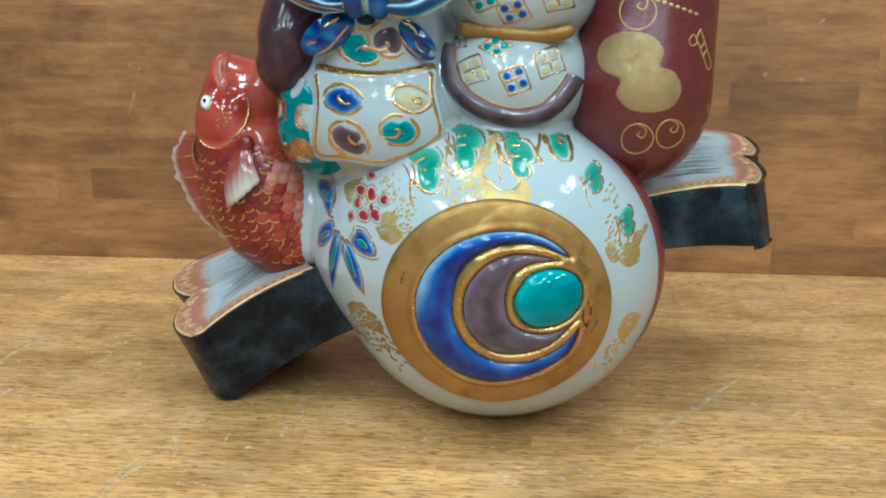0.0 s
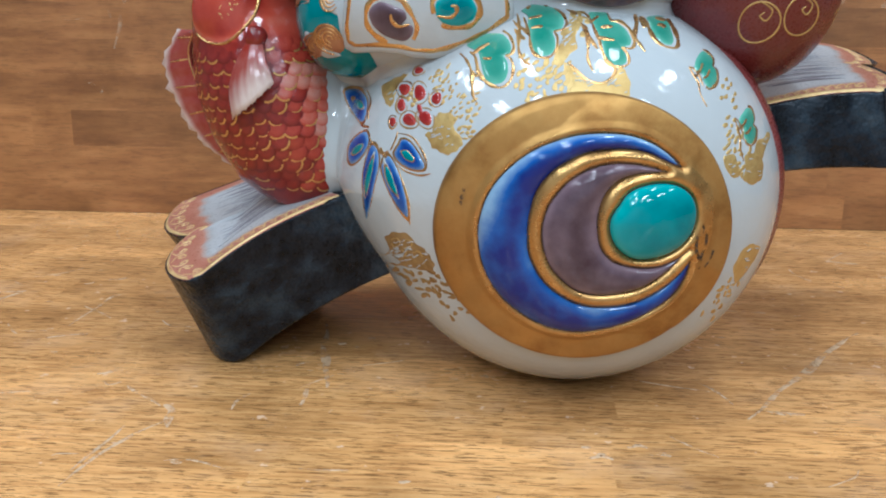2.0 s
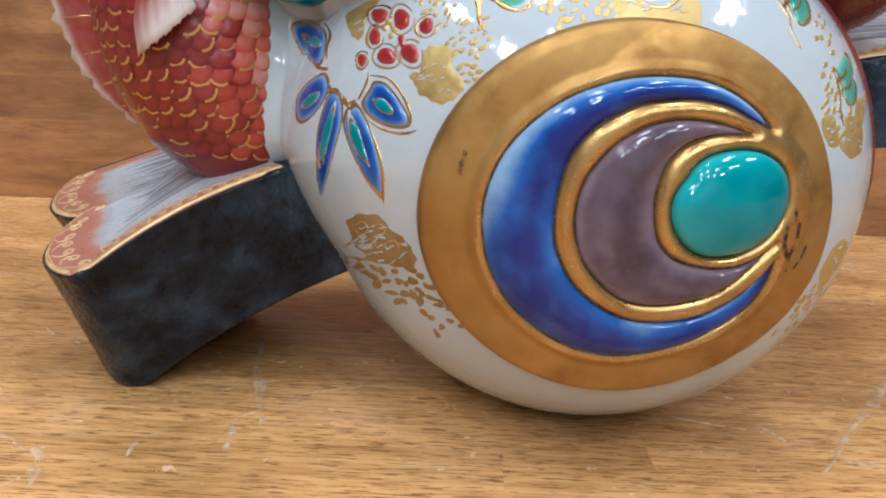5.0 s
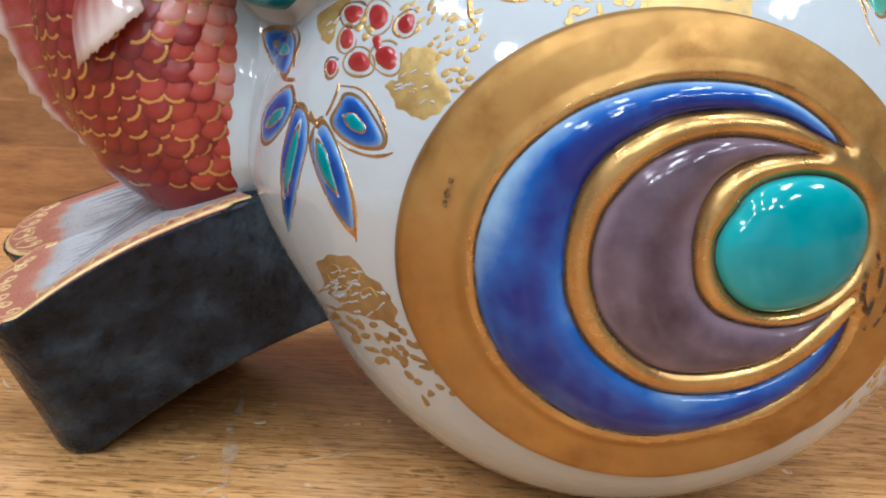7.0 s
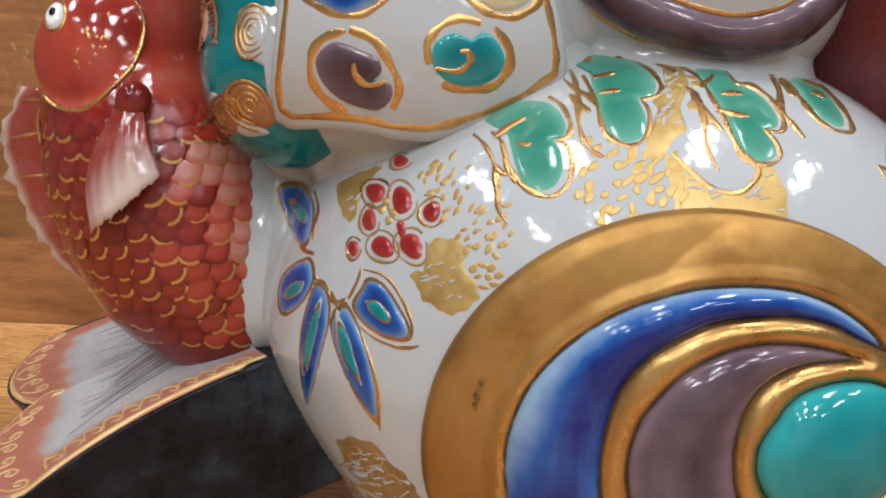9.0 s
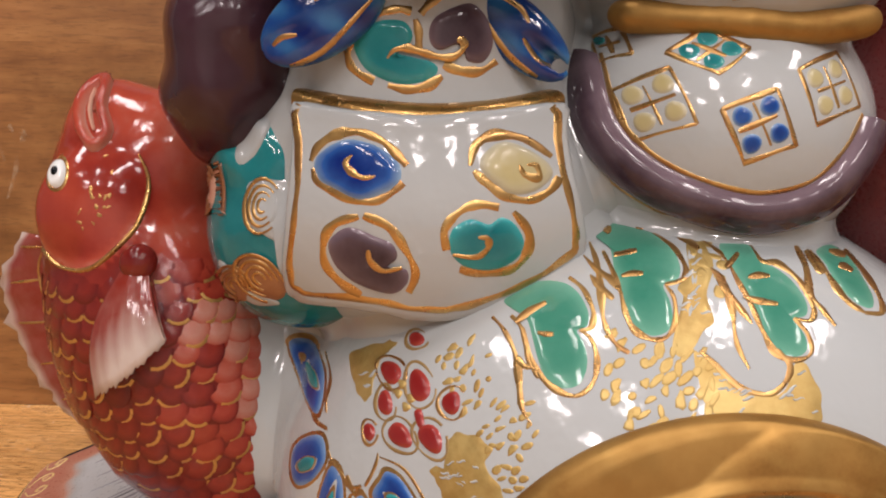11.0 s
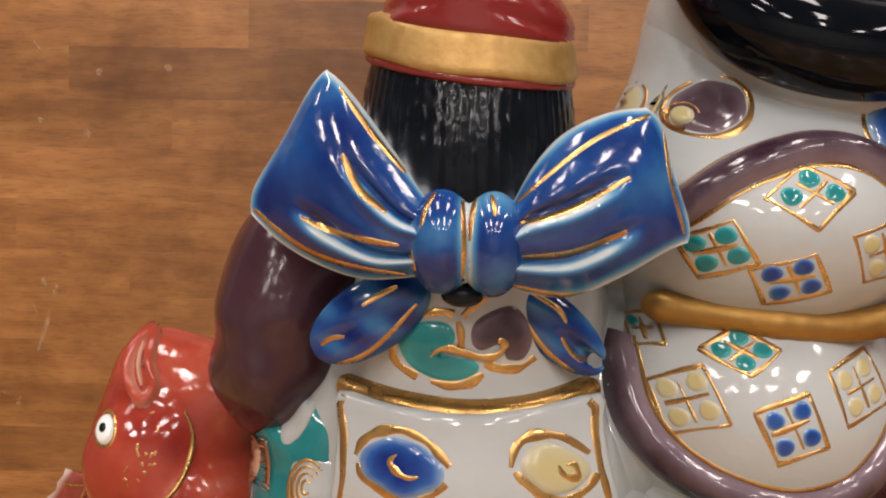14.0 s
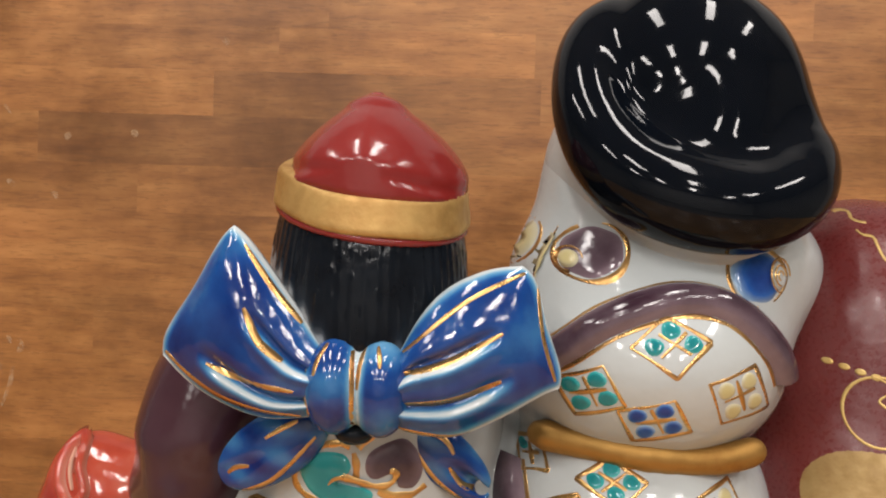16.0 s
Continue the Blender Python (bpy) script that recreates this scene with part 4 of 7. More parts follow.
# ---- ornament: bow ----
def bow_loop(top, bottom, depth, folds, puff):
    """A puffed loop of ribbon between its upper and lower edge, inner end first, creased by folds."""
    nu, nv = 44, 48
    tc, bc = spline(top, 10), spline(bottom, 10)
    verts, faces, edge = [], [], []

    def on(c, u):
        k = u * (len(c) - 1)
        return np.array([np.interp(k, np.arange(len(c)), c[:, i]) for i in (0, 1)])

    def sheet(side):
        for i in range(nu + 1):
            for j in range(nv + 1):
                v = j / nv
                u = i / nu * (1 - 0.085 * abs(2 * v - 1) ** 5 - 0.03 * math.sin(math.pi * v) ** 2)
                p = on(tc, u) * (1 - v) + on(bc, u) * v
                mid = math.sin(math.pi * v) ** 0.55 * math.sin(math.pi * min(1, 0.16 + 0.84 * u) ** 1.1) ** 0.5 if 0 < v < 1 else 0.0
                endcap = min(1, (1 - i / nu) * 7) ** 0.5
                up = puff * mid * endcap
                w = 1 - i / nu
                e = 0.10 + 0.17 * math.sin(5 * u + 4 * v + 1.0) * math.sin(6 * v - 2 * u + puff * 90)
                e = max(e, 1.0 - min(v, 1 - v) * 13, 0.9 - w * 13)
                for (f0, f1), u1, dep in folds:
                    line = f0 + (f1 - f0) * u + 0.05 * math.sin(math.pi * u)
                    on_fold = max(0.0, min(1, (u1 - u) * 6))
                    up -= dep * math.exp(-((v - line) / 0.04) ** 2) * on_fold
                    up += dep * 0.5 * math.exp(-((v - line - 0.10) / 0.06) ** 2) * on_fold
                    side_v = v - line
                    pale = math.exp(-((side_v - 0.055) / (0.045 if side_v > 0.055 else 0.03)) ** 2) * on_fold
                    pool = math.exp(-((side_v + 0.09) / 0.06) ** 2) * on_fold
                    e = max(e * (1 - 0.9 * pool), 0.98 * pale)
                e = max(e, 0.8 * max(0.0, 1 - u * 7))
                y = -up if side else max(0.0015, 0.35 * puff * mid)
                verts.append((p[0], depth[0] + (depth[1] - depth[0]) * u + y, p[1]))
                edge.append(min(1, max(0.0, e)))
    sheet(1)
    n = (nu + 1) * (nv + 1)
    sheet(0)
    for s in (0, 1):
        for i in range(nu):
            for j in range(nv):
                q = [s * n + i * (nv + 1) + j, s * n + (i + 1) * (nv + 1) + j, s * n + (i + 1) * (nv + 1) + j + 1, s * n + i * (nv + 1) + j + 1]
                faces.append(q if s else q[::-1])
    for i in range(nu):
        for j in (0, nv):
            faces.append((i * (nv + 1) + j, (i + 1) * (nv + 1) + j, n + (i + 1) * (nv + 1) + j, n + i * (nv + 1) + j))
    for j in range(nv):
        for i in (0, nu):
            a = i * (nv + 1) + j
            faces.append((a, a + 1, n + a + 1, n + a))
    return verts, faces, edge


def ribbon_bow():
    kv, kq = surface_nets(lambda p: su(ell(p, (-0.0232, 0.389, 0.2095), (0.0068, 0.0090, 0.0102)), ell(p, (-0.0135, 0.389, 0.2092), (0.0066, 0.0090, 0.0102)), 0.0015),
                          (-0.036, 0.375, 0.198), (0.0, 0.40, 0.227), 0.0007)
    ke = np.clip(1 - np.abs(np.abs(kv[:, 0] + 0.01815) - 0.0005) / 0.0018, 0, 1) * 0.8 + np.clip((np.abs(kv[:, 0] + 0.01815) - 0.0095) / 0.002, 0, 1) * 0.8
    # Knot's top and patches paled in the colour, as if lit.
    ke = np.clip(ke + 0.10 + 0.20 * np.sin(kv[:, 2] * 420 + 1.0) * np.cos(kv[:, 0] * 260) + np.clip((kv[:, 2] - 0.2150) / 0.005, 0, 1) * 0.3, 0, 1)
    bow = mesh_object("bow", kv.tolist(), kq.tolist(), [BLUEWHITE], None, ke, ornament, "blue glazed ribbon bow with gold lines", True, BASE)
    # Dark bead added to stand for the shade under the knot.
    bv, bq = surface_nets(lambda p: ell(p, (-0.0192, 0.391, 0.1992), (0.0042, 0.0036, 0.0025)), (-0.026, 0.385, 0.194), (-0.012, 0.397, 0.204), 0.0007)
    mesh_object("knot_shade", bv.tolist(), bq.tolist(), [HAIR], None, np.full(len(bv), 0.25), bow, "dark bead added as shade below the knot", True, BASE)
    trees = []
    left = ([(-0.0255, 0.2165), (-0.0290, 0.2215), (-0.0380, 0.2335), (-0.0435, 0.2400), (-0.0478, 0.2432)], [(-0.0255, 0.2030), (-0.0372, 0.2018), (-0.0465, 0.2040), (-0.0555, 0.2088), (-0.0632, 0.2160)])
    right = ([(-0.0115, 0.2140), (-0.0060, 0.2245), (0.0000, 0.2310), (0.0085, 0.2350), (0.0178, 0.2362)], [(-0.0115, 0.2030), (-0.0075, 0.2000), (0.0020, 0.1995), (0.0115, 0.2035), (0.0205, 0.2088), (0.0256, 0.2108)])
    for args in ((*left, (0.389, 0.3925), [((0.34, 0.22), 0.55, 0.0022), ((0.70, 0.70), 0.74, 0.0020)], 0.0078), (*right, (0.389, 0.3925), [((0.34, 0.40), 0.72, 0.0022), ((0.68, 0.70), 0.72, 0.0022)], 0.0078)):
        v, f, e = bow_loop(*args)
        mesh_object("loop", v, f, [BLUEWHITE], None, e, bow, "", True, BASE)
        trees.append((v, f))
    tails = []
    for a, b, wide in (((-0.0285, 0.399, 0.1995), (-0.0480, 0.4005, 0.1870), 0.0076), ((-0.0085, 0.4015, 0.1985), (0.0075, 0.4085, 0.1850), 0.0062)):
        mid = tuple((a[k] + b[k]) / 2 for k in range(3))
        ang = math.degrees(math.atan2(b[2] - a[2], b[0] - a[0]))
        along = (np.array(b) - np.array(a)) / 2
        groove = [tuple(np.array(mid) - along * 0.2 + np.array((0, -0.0062, -0.0005))) + (0.0010,), tuple(np.array(mid) + along * 1.1 + np.array((0, -0.0035, 0.0005))) + (0.0016,)]
        f = lambda p, mid=mid, ang=ang, groove=groove, wide=wide: ss(ell(p, mid, (0.0140, 0.0036, wide), 0, -ang), chain(p, groove), 0.002)
        v, q = surface_nets(f, [c - 0.016 for c in mid], [c + 0.016 for c in mid], 0.0008)
        mesh_object("tail", v.tolist(), q.tolist(), [BLUEWHITE], None, np.clip((0.0010 - np.abs(v[:, 1] - mid[1])) / 0.003, 0, 0.5) + 0.13 + 0.20 * np.sin(v[:, 0] * 410 + v[:, 2] * 560) * np.sin(v[:, 2] * 390 - v[:, 0] * 150), bow, "", True, BASE)
        tails.append((v, q))
    return bow, tree_of(*trees), tree_of(*tails)


bow, bow_tree, tail_tree = ribbon_bow()

# ---- painted and raised decoration of the mallet ----
def lerp_line(pts, n=6):
    p = [np.array(q, float) for q in pts]
    return np.array([a + (b - a) * t for a, b in zip(p, p[1:] + p[:1]) for t in np.arange(n) / n])


def shrink(o, f):
    c = o.mean(0)
    return c + (o - c) * f


# Eye points of three camera poses; motifs are laid out to fit these views.
VIEW_LOW = (0.006, 0.197, 0.112)
VIEW_TOP = (-0.010, 0.218, 0.175)
VIEW_SIDE = (0.048, -0.019, 0.190)


def enamel_leaf(rel, outer, inner):
    """A blue leaf with a pale line, a gold line and a turquoise heart, outlined in gold."""
    o, q = spline(outer, 5, True), spline(inner, 4, True)
    rel.blob(shrink(o, 1.13), 0.00022, GOLDLINE, 3)
    rel.blob(o, 0.0006, BLUE, 5)
    rel.blob(shrink(q, 1.55), 0.00066, WHITE, 3)
    rel.blob(shrink(q, 1.42), 0.00070, GOLDLINE, 3)
    rel.blob(shrink(q, 1.08), 0.0009, TEAL, 4)


sprig = Relief(mallet_tree, VIEW_LOW)
for outer, inner in (
        ([(-0.0390, 0.1167), (-0.0352, 0.1177), (-0.0328, 0.1164), (-0.0329, 0.1128), (-0.0342, 0.1088), (-0.0359, 0.1091), (-0.0379, 0.1125)], [(-0.0359, 0.1140), (-0.0341, 0.1146), (-0.0337, 0.1129), (-0.0350, 0.1123)]),
        ([(-0.0335, 0.1065), (-0.0329, 0.1029), (-0.0350, 0.0983), (-0.0379, 0.0949), (-0.0394, 0.0956), (-0.0391, 0.1004), (-0.0367, 0.1044)], [(-0.0346, 0.1020), (-0.0353, 0.0998), (-0.0374, 0.0979), (-0.0380, 0.0989), (-0.0364, 0.1013)]),
        ([(-0.0323, 0.1027), (-0.0302, 0.1013), (-0.0300, 0.0957), (-0.0315, 0.0888), (-0.0328, 0.0817), (-0.0339, 0.0758), (-0.0350, 0.0817), (-0.0355, 0.0886), (-0.0347, 0.0955)], [(-0.0314, 0.0988), (-0.0317, 0.0945), (-0.0329, 0.0887), (-0.0341, 0.0848), (-0.0345, 0.0884), (-0.0333, 0.0946)]),
        ([(-0.0281, 0.0989), (-0.0265, 0.0995), (-0.0239, 0.0948), (-0.0221, 0.0892), (-0.0205, 0.0823), (-0.0203, 0.0771), (-0.0235, 0.0804), (-0.0265, 0.0855), (-0.0288, 0.0912), (-0.0296, 0.0957)], [(-0.0278, 0.0961), (-0.0260, 0.0939), (-0.0245, 0.0891), (-0.0235, 0.0853), (-0.0259, 0.0876), (-0.0277, 0.0918)]),
        ([(-0.0225, 0.1053), (-0.0198, 0.1047), (-0.0170, 0.1013), (-0.0146, 0.0969), (-0.0153, 0.0949), (-0.0191, 0.0948), (-0.0230, 0.0965), (-0.0254, 0.0997), (-0.0238, 0.1032)], [(-0.0225, 0.1008), (-0.0204, 0.1015), (-0.0181, 0.0990), (-0.0186, 0.0976), (-0.0212, 0.0985)])):
    enamel_leaf(sprig, outer, inner)
for st, w in (([(-0.0328, 0.1042), (-0.0320, 0.1026), (-0.0303, 0.1013), (-0.0294, 0.0999), (-0.0281, 0.1000), (-0.0269, 0.1008)], 0.0008), ([(-0.0294, 0.1017), (-0.0291, 0.1000), (-0.0283, 0.0989)], 0.0011), ([(-0.0239, 0.1074), (-0.0242, 0.1058), (-0.0252, 0.1032), (-0.0263, 0.1009)], 0.0006), ([(-0.0236, 0.1069), (-0.0193, 0.1062), (-0.0161, 0.1024), (-0.0143, 0.0983), (-0.0141, 0.0958)], 0.0007),
              ([(-0.0240, 0.0961), (-0.0214, 0.0943), (-0.0174, 0.0932), (-0.0145, 0.0934), (-0.0128, 0.0941)], 0.0007), ([(-0.0352, 0.1089), (-0.0346, 0.1078), (-0.0327, 0.1077)], 0.0010), ([(-0.0324, 0.1179), (-0.0318, 0.1156), (-0.0327, 0.1123), (-0.0329, 0.1101)], 0.0006), ([(-0.0239, 0.0950), (-0.0223, 0.0903), (-0.0206, 0.0846), (-0.0201, 0.0788), (-0.0198, 0.0755)], 0.0007)):
    sprig.stroke(spline(st, 5), w, 0.0004, GOLDLINE, 0.5, 5, False, 0.3)
sprig.make("leaf_sprig", mallet, "blue and turquoise leaf sprig outlined in gold")

blossom = Relief(mallet_tree, VIEW_TOP)
for k, (c, rx, rz, turn) in enumerate((([(-0.0227, 0.1280)], 18, 23, 25), ([(-0.0174, 0.1255)], 19, 31, 12), ([(-0.0236, 0.1221)], 13, 24, 5), ([(-0.0114, 0.1223)], 17, 22, -5), ([(-0.0208, 0.1159)], 19, 27, 38), ([(-0.0151, 0.1154)], 20, 30, 30), ([(-0.0265, 0.1165)], 10, 17, 5), ([(-0.0181, 0.1343)], 14, 13, 0))):
    r = (rx * 0.000105, rz * 0.000108)
    blossom.stroke(oval(c[0], (r[0] * 1.42, r[1] * 1.36), turn, 26, 0.05, 3, k)[k % 4:], 0.0006, 0.0004, OCHRE if k % 3 else GOLDLINE, 0.35, 5, False, 0.5)
    blossom.blob(oval(c[0], r, turn, 18, 0.06, 3, k), 0.0008, RED, 4)
blossom.blob(spline([(-0.0183, 0.1207), (-0.0169, 0.1210), (-0.0162, 0.1178), (-0.0173, 0.1172)], 4, True), 0.0006, RED, 3)
for c in ([(-0.0213, 0.1240)], [(-0.0198, 0.1214)], [(-0.0206, 0.1258)], [(-0.0190, 0.1230)]):
    blossom.blob(oval(c[0], (0.0008, 0.0010), 20, 10, 0.2, 3, c[0][0] * 900), 0.0004, GOLDMATT, 3)
blossom.make("blossom", mallet, "red enamel plum blossom ringed in gold")


def fleck(rel, rng, x, z, size, mat, turn=None):
    t = rng.uniform(0, 180) if turn is None else turn + rng.uniform(-30, 30)
    rel.flat(oval((x, z), (size * rng.uniform(0.8, 1.6), size * rng.uniform(0.45, 0.85)), t, 9, rng.uniform(0.05, 0.25), rng.choice((2, 3)), rng.uniform(0, 6)), 0.00008, mat)


def flecks(rel, rng, n, box, size, mat, turn=None, thick=None):
    """Flecks of gold strewn over a slanting patch, none on another; thick tells how likely one is kept at (u, v) of the patch."""
    (x0, z0), (ux, uz), (vx, vz) = box
    laid = []
    for _ in range(n):
        u, v = rng.random(), rng.random()
        x, z = x0 + u * ux + v * vx, z0 + u * uz + v * vz
        if (thick is None or rng.random() < thick(u, v)) and all(math.hypot(x - a, z - b) > size * 1.7 for a, b in laid):
            laid.append((x, z))
            fleck(rel, rng, x, z, size, mat, turn)


def patch(p0, p1, p2):
    """A slanting patch from its corner and the ends of its two sides."""
    return p0, (p1[0] - p0[0], p1[1] - p0[1]), (p2[0] - p0[0], p2[1] - p0[1])


def film(rel, rng, pts, mat, gaps=8, size=0.0013):
    """A film of gold with a scalloped edge and small curling gaps where the glaze shows."""
    o = spline(pts, 6, True)
    c = o.mean(0)
    n = len(o)
    o = c + (o - c) * (1.0 + 0.035 * np.sin(np.arange(n) * 2 * math.pi * round(n / 7) / n))[:, None]
    rel.flat(o, rng.uniform(0.00006, 0.0001), mat)
    for _ in range(gaps):
        f, k = rng.uniform(0.1, 0.85), rng.randrange(n)
        q = c + (o[k] - c) * f
        t, L = rng.uniform(-0.7, 0.7), size * rng.uniform(0.4, 0.9)
        line = [q + L * np.array((math.cos(t) * u, math.sin(t) * u + 0.35 * math.sin(u * 2.5))) for u in np.linspace(-1, 1, 6)]
        rel.stroke(line, size * rng.uniform(0.22, 0.46), 0.00030, WHITE, 0.6, 3, False, 0.3, 0.00006)


rng = random.Random(3)
cloud = Relief(mallet_tree, VIEW_TOP)
film(cloud, rng, [(-0.0307, 0.1311), (-0.0279, 0.1329), (-0.0243, 0.1337), (-0.0228, 0.1342), (-0.0217, 0.1334), (-0.0238, 0.1318), (-0.0248, 0.1302), (-0.0253, 0.1281), (-0.0260, 0.1260), (-0.0264, 0.1233), (-0.0278, 0.1224), (-0.0291, 0.1243), (-0.0299, 0.1269)], GOLDMATT, 3)
flecks(cloud, rng, 90, patch(*[(-0.0150, 0.1321), (-0.0059, 0.1355), (-0.0086, 0.1186)]), 0.0009, GOLDMATT, 50, lambda u, v: 0.95 - 0.4 * u)
flecks(cloud, rng, 40, patch(*[(-0.0076, 0.1207), (0.0026, 0.1243), (-0.0053, 0.1123)]), 0.0009, GOLDMATT, 40, lambda u, v: 0.8 - 0.5 * u)
tagged(cloud.make("gold_cloud", mallet, "matt gold cloud and flecks"), kind="stuff")

cloud = Relief(mallet_tree, VIEW_LOW)
film(cloud, rng, [(-0.0138, 0.1084), (-0.0124, 0.1073), (-0.0120, 0.1108), (-0.0114, 0.1136), (-0.0089, 0.1151), (-0.0056, 0.1149), (-0.0036, 0.1133), (-0.0049, 0.1105), (-0.0026, 0.1079), (-0.0014, 0.1055), (-0.0026, 0.1033), (-0.0051, 0.1014), (-0.0077, 0.1008), (-0.0100, 0.1019), (-0.0125, 0.1031), (-0.0134, 0.1053), (-0.0147, 0.1069)], GOLDMATT, 14, 0.0010)
flecks(cloud, rng, 60, patch(*[(-0.0045, 0.1144), (0.0037, 0.1179), (-0.0025, 0.1057)]), 0.0009, GOLDMATT, 25, lambda u, v: 0.9 - 0.5 * u)
tagged(cloud.make("gold_cloud", mallet, "matt gold cloud and flecks"), kind="stuff")

cloud = Relief(mallet_tree, VIEW_LOW)
film(cloud, rng, [(-0.0281, 0.0701), (-0.0267, 0.0720), (-0.0234, 0.0727), (-0.0199, 0.0717), (-0.0181, 0.0692), (-0.0145, 0.0666), (-0.0127, 0.0643), (-0.0112, 0.0616), (-0.0114, 0.0586), (-0.0149, 0.0589), (-0.0185, 0.0597), (-0.0221, 0.0605), (-0.0250, 0.0609), (-0.0280, 0.0623), (-0.0298, 0.0640), (-0.0273, 0.0648), (-0.0266, 0.0672)], OCHRE, 26, 0.0014)
flecks(cloud, rng, 90, patch(*[(-0.0286, 0.0611), (-0.0114, 0.0583), (-0.0159, 0.0500)]), 0.0011, OCHRE, -30, lambda u, v: 1.0 - 0.5 * v)
flecks(cloud, rng, 50, patch(*[(-0.0184, 0.0548), (-0.0089, 0.0565), (-0.0037, 0.0400)]), 0.0010, OCHRE, -40, lambda u, v: 0.8 - 0.6 * v)
for st in ([(-0.0260, 0.0696), (-0.0246, 0.0705), (-0.0231, 0.0694), (-0.0236, 0.0677), (-0.0251, 0.0674), (-0.0257, 0.0685)], [(-0.0220, 0.0692), (-0.0204, 0.0700), (-0.0191, 0.0686), (-0.0198, 0.0669), (-0.0215, 0.0671)], [(-0.0243, 0.0653), (-0.0226, 0.0662), (-0.0209, 0.0651), (-0.0219, 0.0635)], [(-0.0186, 0.0652), (-0.0168, 0.0659), (-0.0153, 0.0641)]):
    cloud.stroke(spline(st, 5), 0.0004, 0.0003, GOLDMATT, 0.3, 3)
tagged(cloud.make("gold_cloud", mallet, "ochre gold cloud and flecks"), kind="stuff")

cloud = Relief(mallet_tree, VIEW_SIDE)
film(cloud, rng, [(0.0957, 0.1028), (0.0996, 0.1047), (0.1026, 0.1032), (0.1035, 0.0992), (0.1025, 0.0950), (0.0987, 0.0931), (0.0956, 0.0949), (0.0964, 0.0990)], GOLDMATT, 4)
film(cloud, rng, [(0.1003, 0.1088), (0.1034, 0.1106), (0.1050, 0.1132), (0.1063, 0.1115), (0.1043, 0.1074), (0.1026, 0.1027), (0.0996, 0.1032)], GOLDMATT, 3)
film(cloud, rng, [(0.0879, 0.1013), (0.0915, 0.1035), (0.0934, 0.1002), (0.0950, 0.0964), (0.0919, 0.0950), (0.0893, 0.0975)], GOLDMATT, 3)
flecks(cloud, rng, 110, patch(*[(0.0855, 0.1102), (0.0967, 0.1130), (0.0902, 0.0950)]), 0.0010, GOLDMATT, 60, lambda u, v: 0.35 + 0.65 * v)
flecks(cloud, rng, 60, patch(*[(0.0831, 0.1265), (0.0914, 0.1316), (0.0889, 0.1065)]), 0.0009, GOLDMATT, 60, lambda u, v: 0.4 + 0.3 * v)
film(cloud, rng, [(0.0952, 0.0623), (0.0965, 0.0672), (0.0993, 0.0715), (0.1030, 0.0727), (0.1055, 0.0712), (0.1035, 0.0666), (0.1010, 0.0625), (0.0974, 0.0581)], GOLDMATT, 5)
flecks(cloud, rng, 70, patch(*[(0.0936, 0.0596), (0.0994, 0.0585), (0.0853, 0.0458)]), 0.0009, GOLDMATT, 45, lambda u, v: 1 - 0.6 * v)
tagged(cloud.make("gold_cloud", mallet, "matt gold cloud and flecks"), kind="stuff")

PINE = [(-0.50, 0.27), (-0.27, 0.43), (0.10, 0.50), (0.40, 0.40), (0.48, 0.14), (0.34, -0.02), (0.48, -0.19), (0.36, -0.41), (0.10, -0.50), (-0.16, -0.41), (-0.28, -0.20), (-0.26, 0.00), (-0.46, 0.12)]


def pine(green, rims, bars, twigs):
    """A lobed tuft of green enamel with its gold outline, short gold bars laid over it and gold twigs beside it."""
    rel = Relief(mallet_tree, VIEW_TOP)
    rel.blob(spline(green, 5, True), 0.00035, GREEN, 6)
    for k, line in enumerate(rims):
        rel.stroke(spline(line, 6), 0.0012, 0.0005, GOLDLINE, 0.55, 5, False, 0.4)
    for line in bars:
        rel.stroke(spline(line, 4), 0.0012, 0.0005, GOLDLINE, 0.45, 5, False, 0.3, 0.00035)
    for line in twigs:
        rel.stroke(spline(line, 6), 0.0013, 0.0004, GOLDLINE, 0.6, 5, False, 0.5)
    return rel.make("pine_tuft", mallet, "green enamel pine tuft outlined in gold")


def small_pine(c, sx, sz, turn, seed=0):
    t, rnd = radians(turn), random.Random(seed)

    def at(q):
        x, z = q[0] * math.cos(t) - q[1] * math.sin(t), q[0] * math.sin(t) + q[1] * math.cos(t)
        return (c[0] + x * sx, c[1] + z * sz)
    rel = Relief(mallet_tree)
    o = spline([at((q[0] * rnd.uniform(0.9, 1.1), q[1] * rnd.uniform(0.93, 1.07))) for q in PINE], 5, True)
    rel.blob(o, 0.0006, GREEN, 5)
    n = len(o)
    rel.stroke(shrink(o, 1.03)[int(n * 0.17):int(n * 0.74)], 0.0012, 0.0005, GOLDLINE, 0.5, 5, False, 0.35)
    for a, b in (((-0.52, 0.10), (-0.12, 0.22)), ((-0.30, -0.12), (0.10, -0.04))):
        rel.stroke(spline([at(a), at(((a[0] + b[0]) / 2, (a[1] + b[1]) / 2 - 0.05)), at(b)], 4), 0.0010, 0.0006, GOLDLINE, 0.3, 5, False, 0.3, 0.00055)
    for st in ([(-0.72, 0.38), (-0.62, 0.10), (-0.52, -0.15), (-0.56, -0.45), (-0.42, -0.85)], [(-0.72, 0.38), (-0.52, 0.24), (-0.40, 0.02), (-0.34, -0.30)], [(-0.62, 0.10), (-0.44, 0.02)]):
        rel.stroke(spline([at(q) for q in st], 5), 0.0007, 0.0003, GOLDLINE, 0.5, 5, False, 0.4)
    return rel.make("pine_tuft", mallet, "green enamel pine tuft outlined in gold")


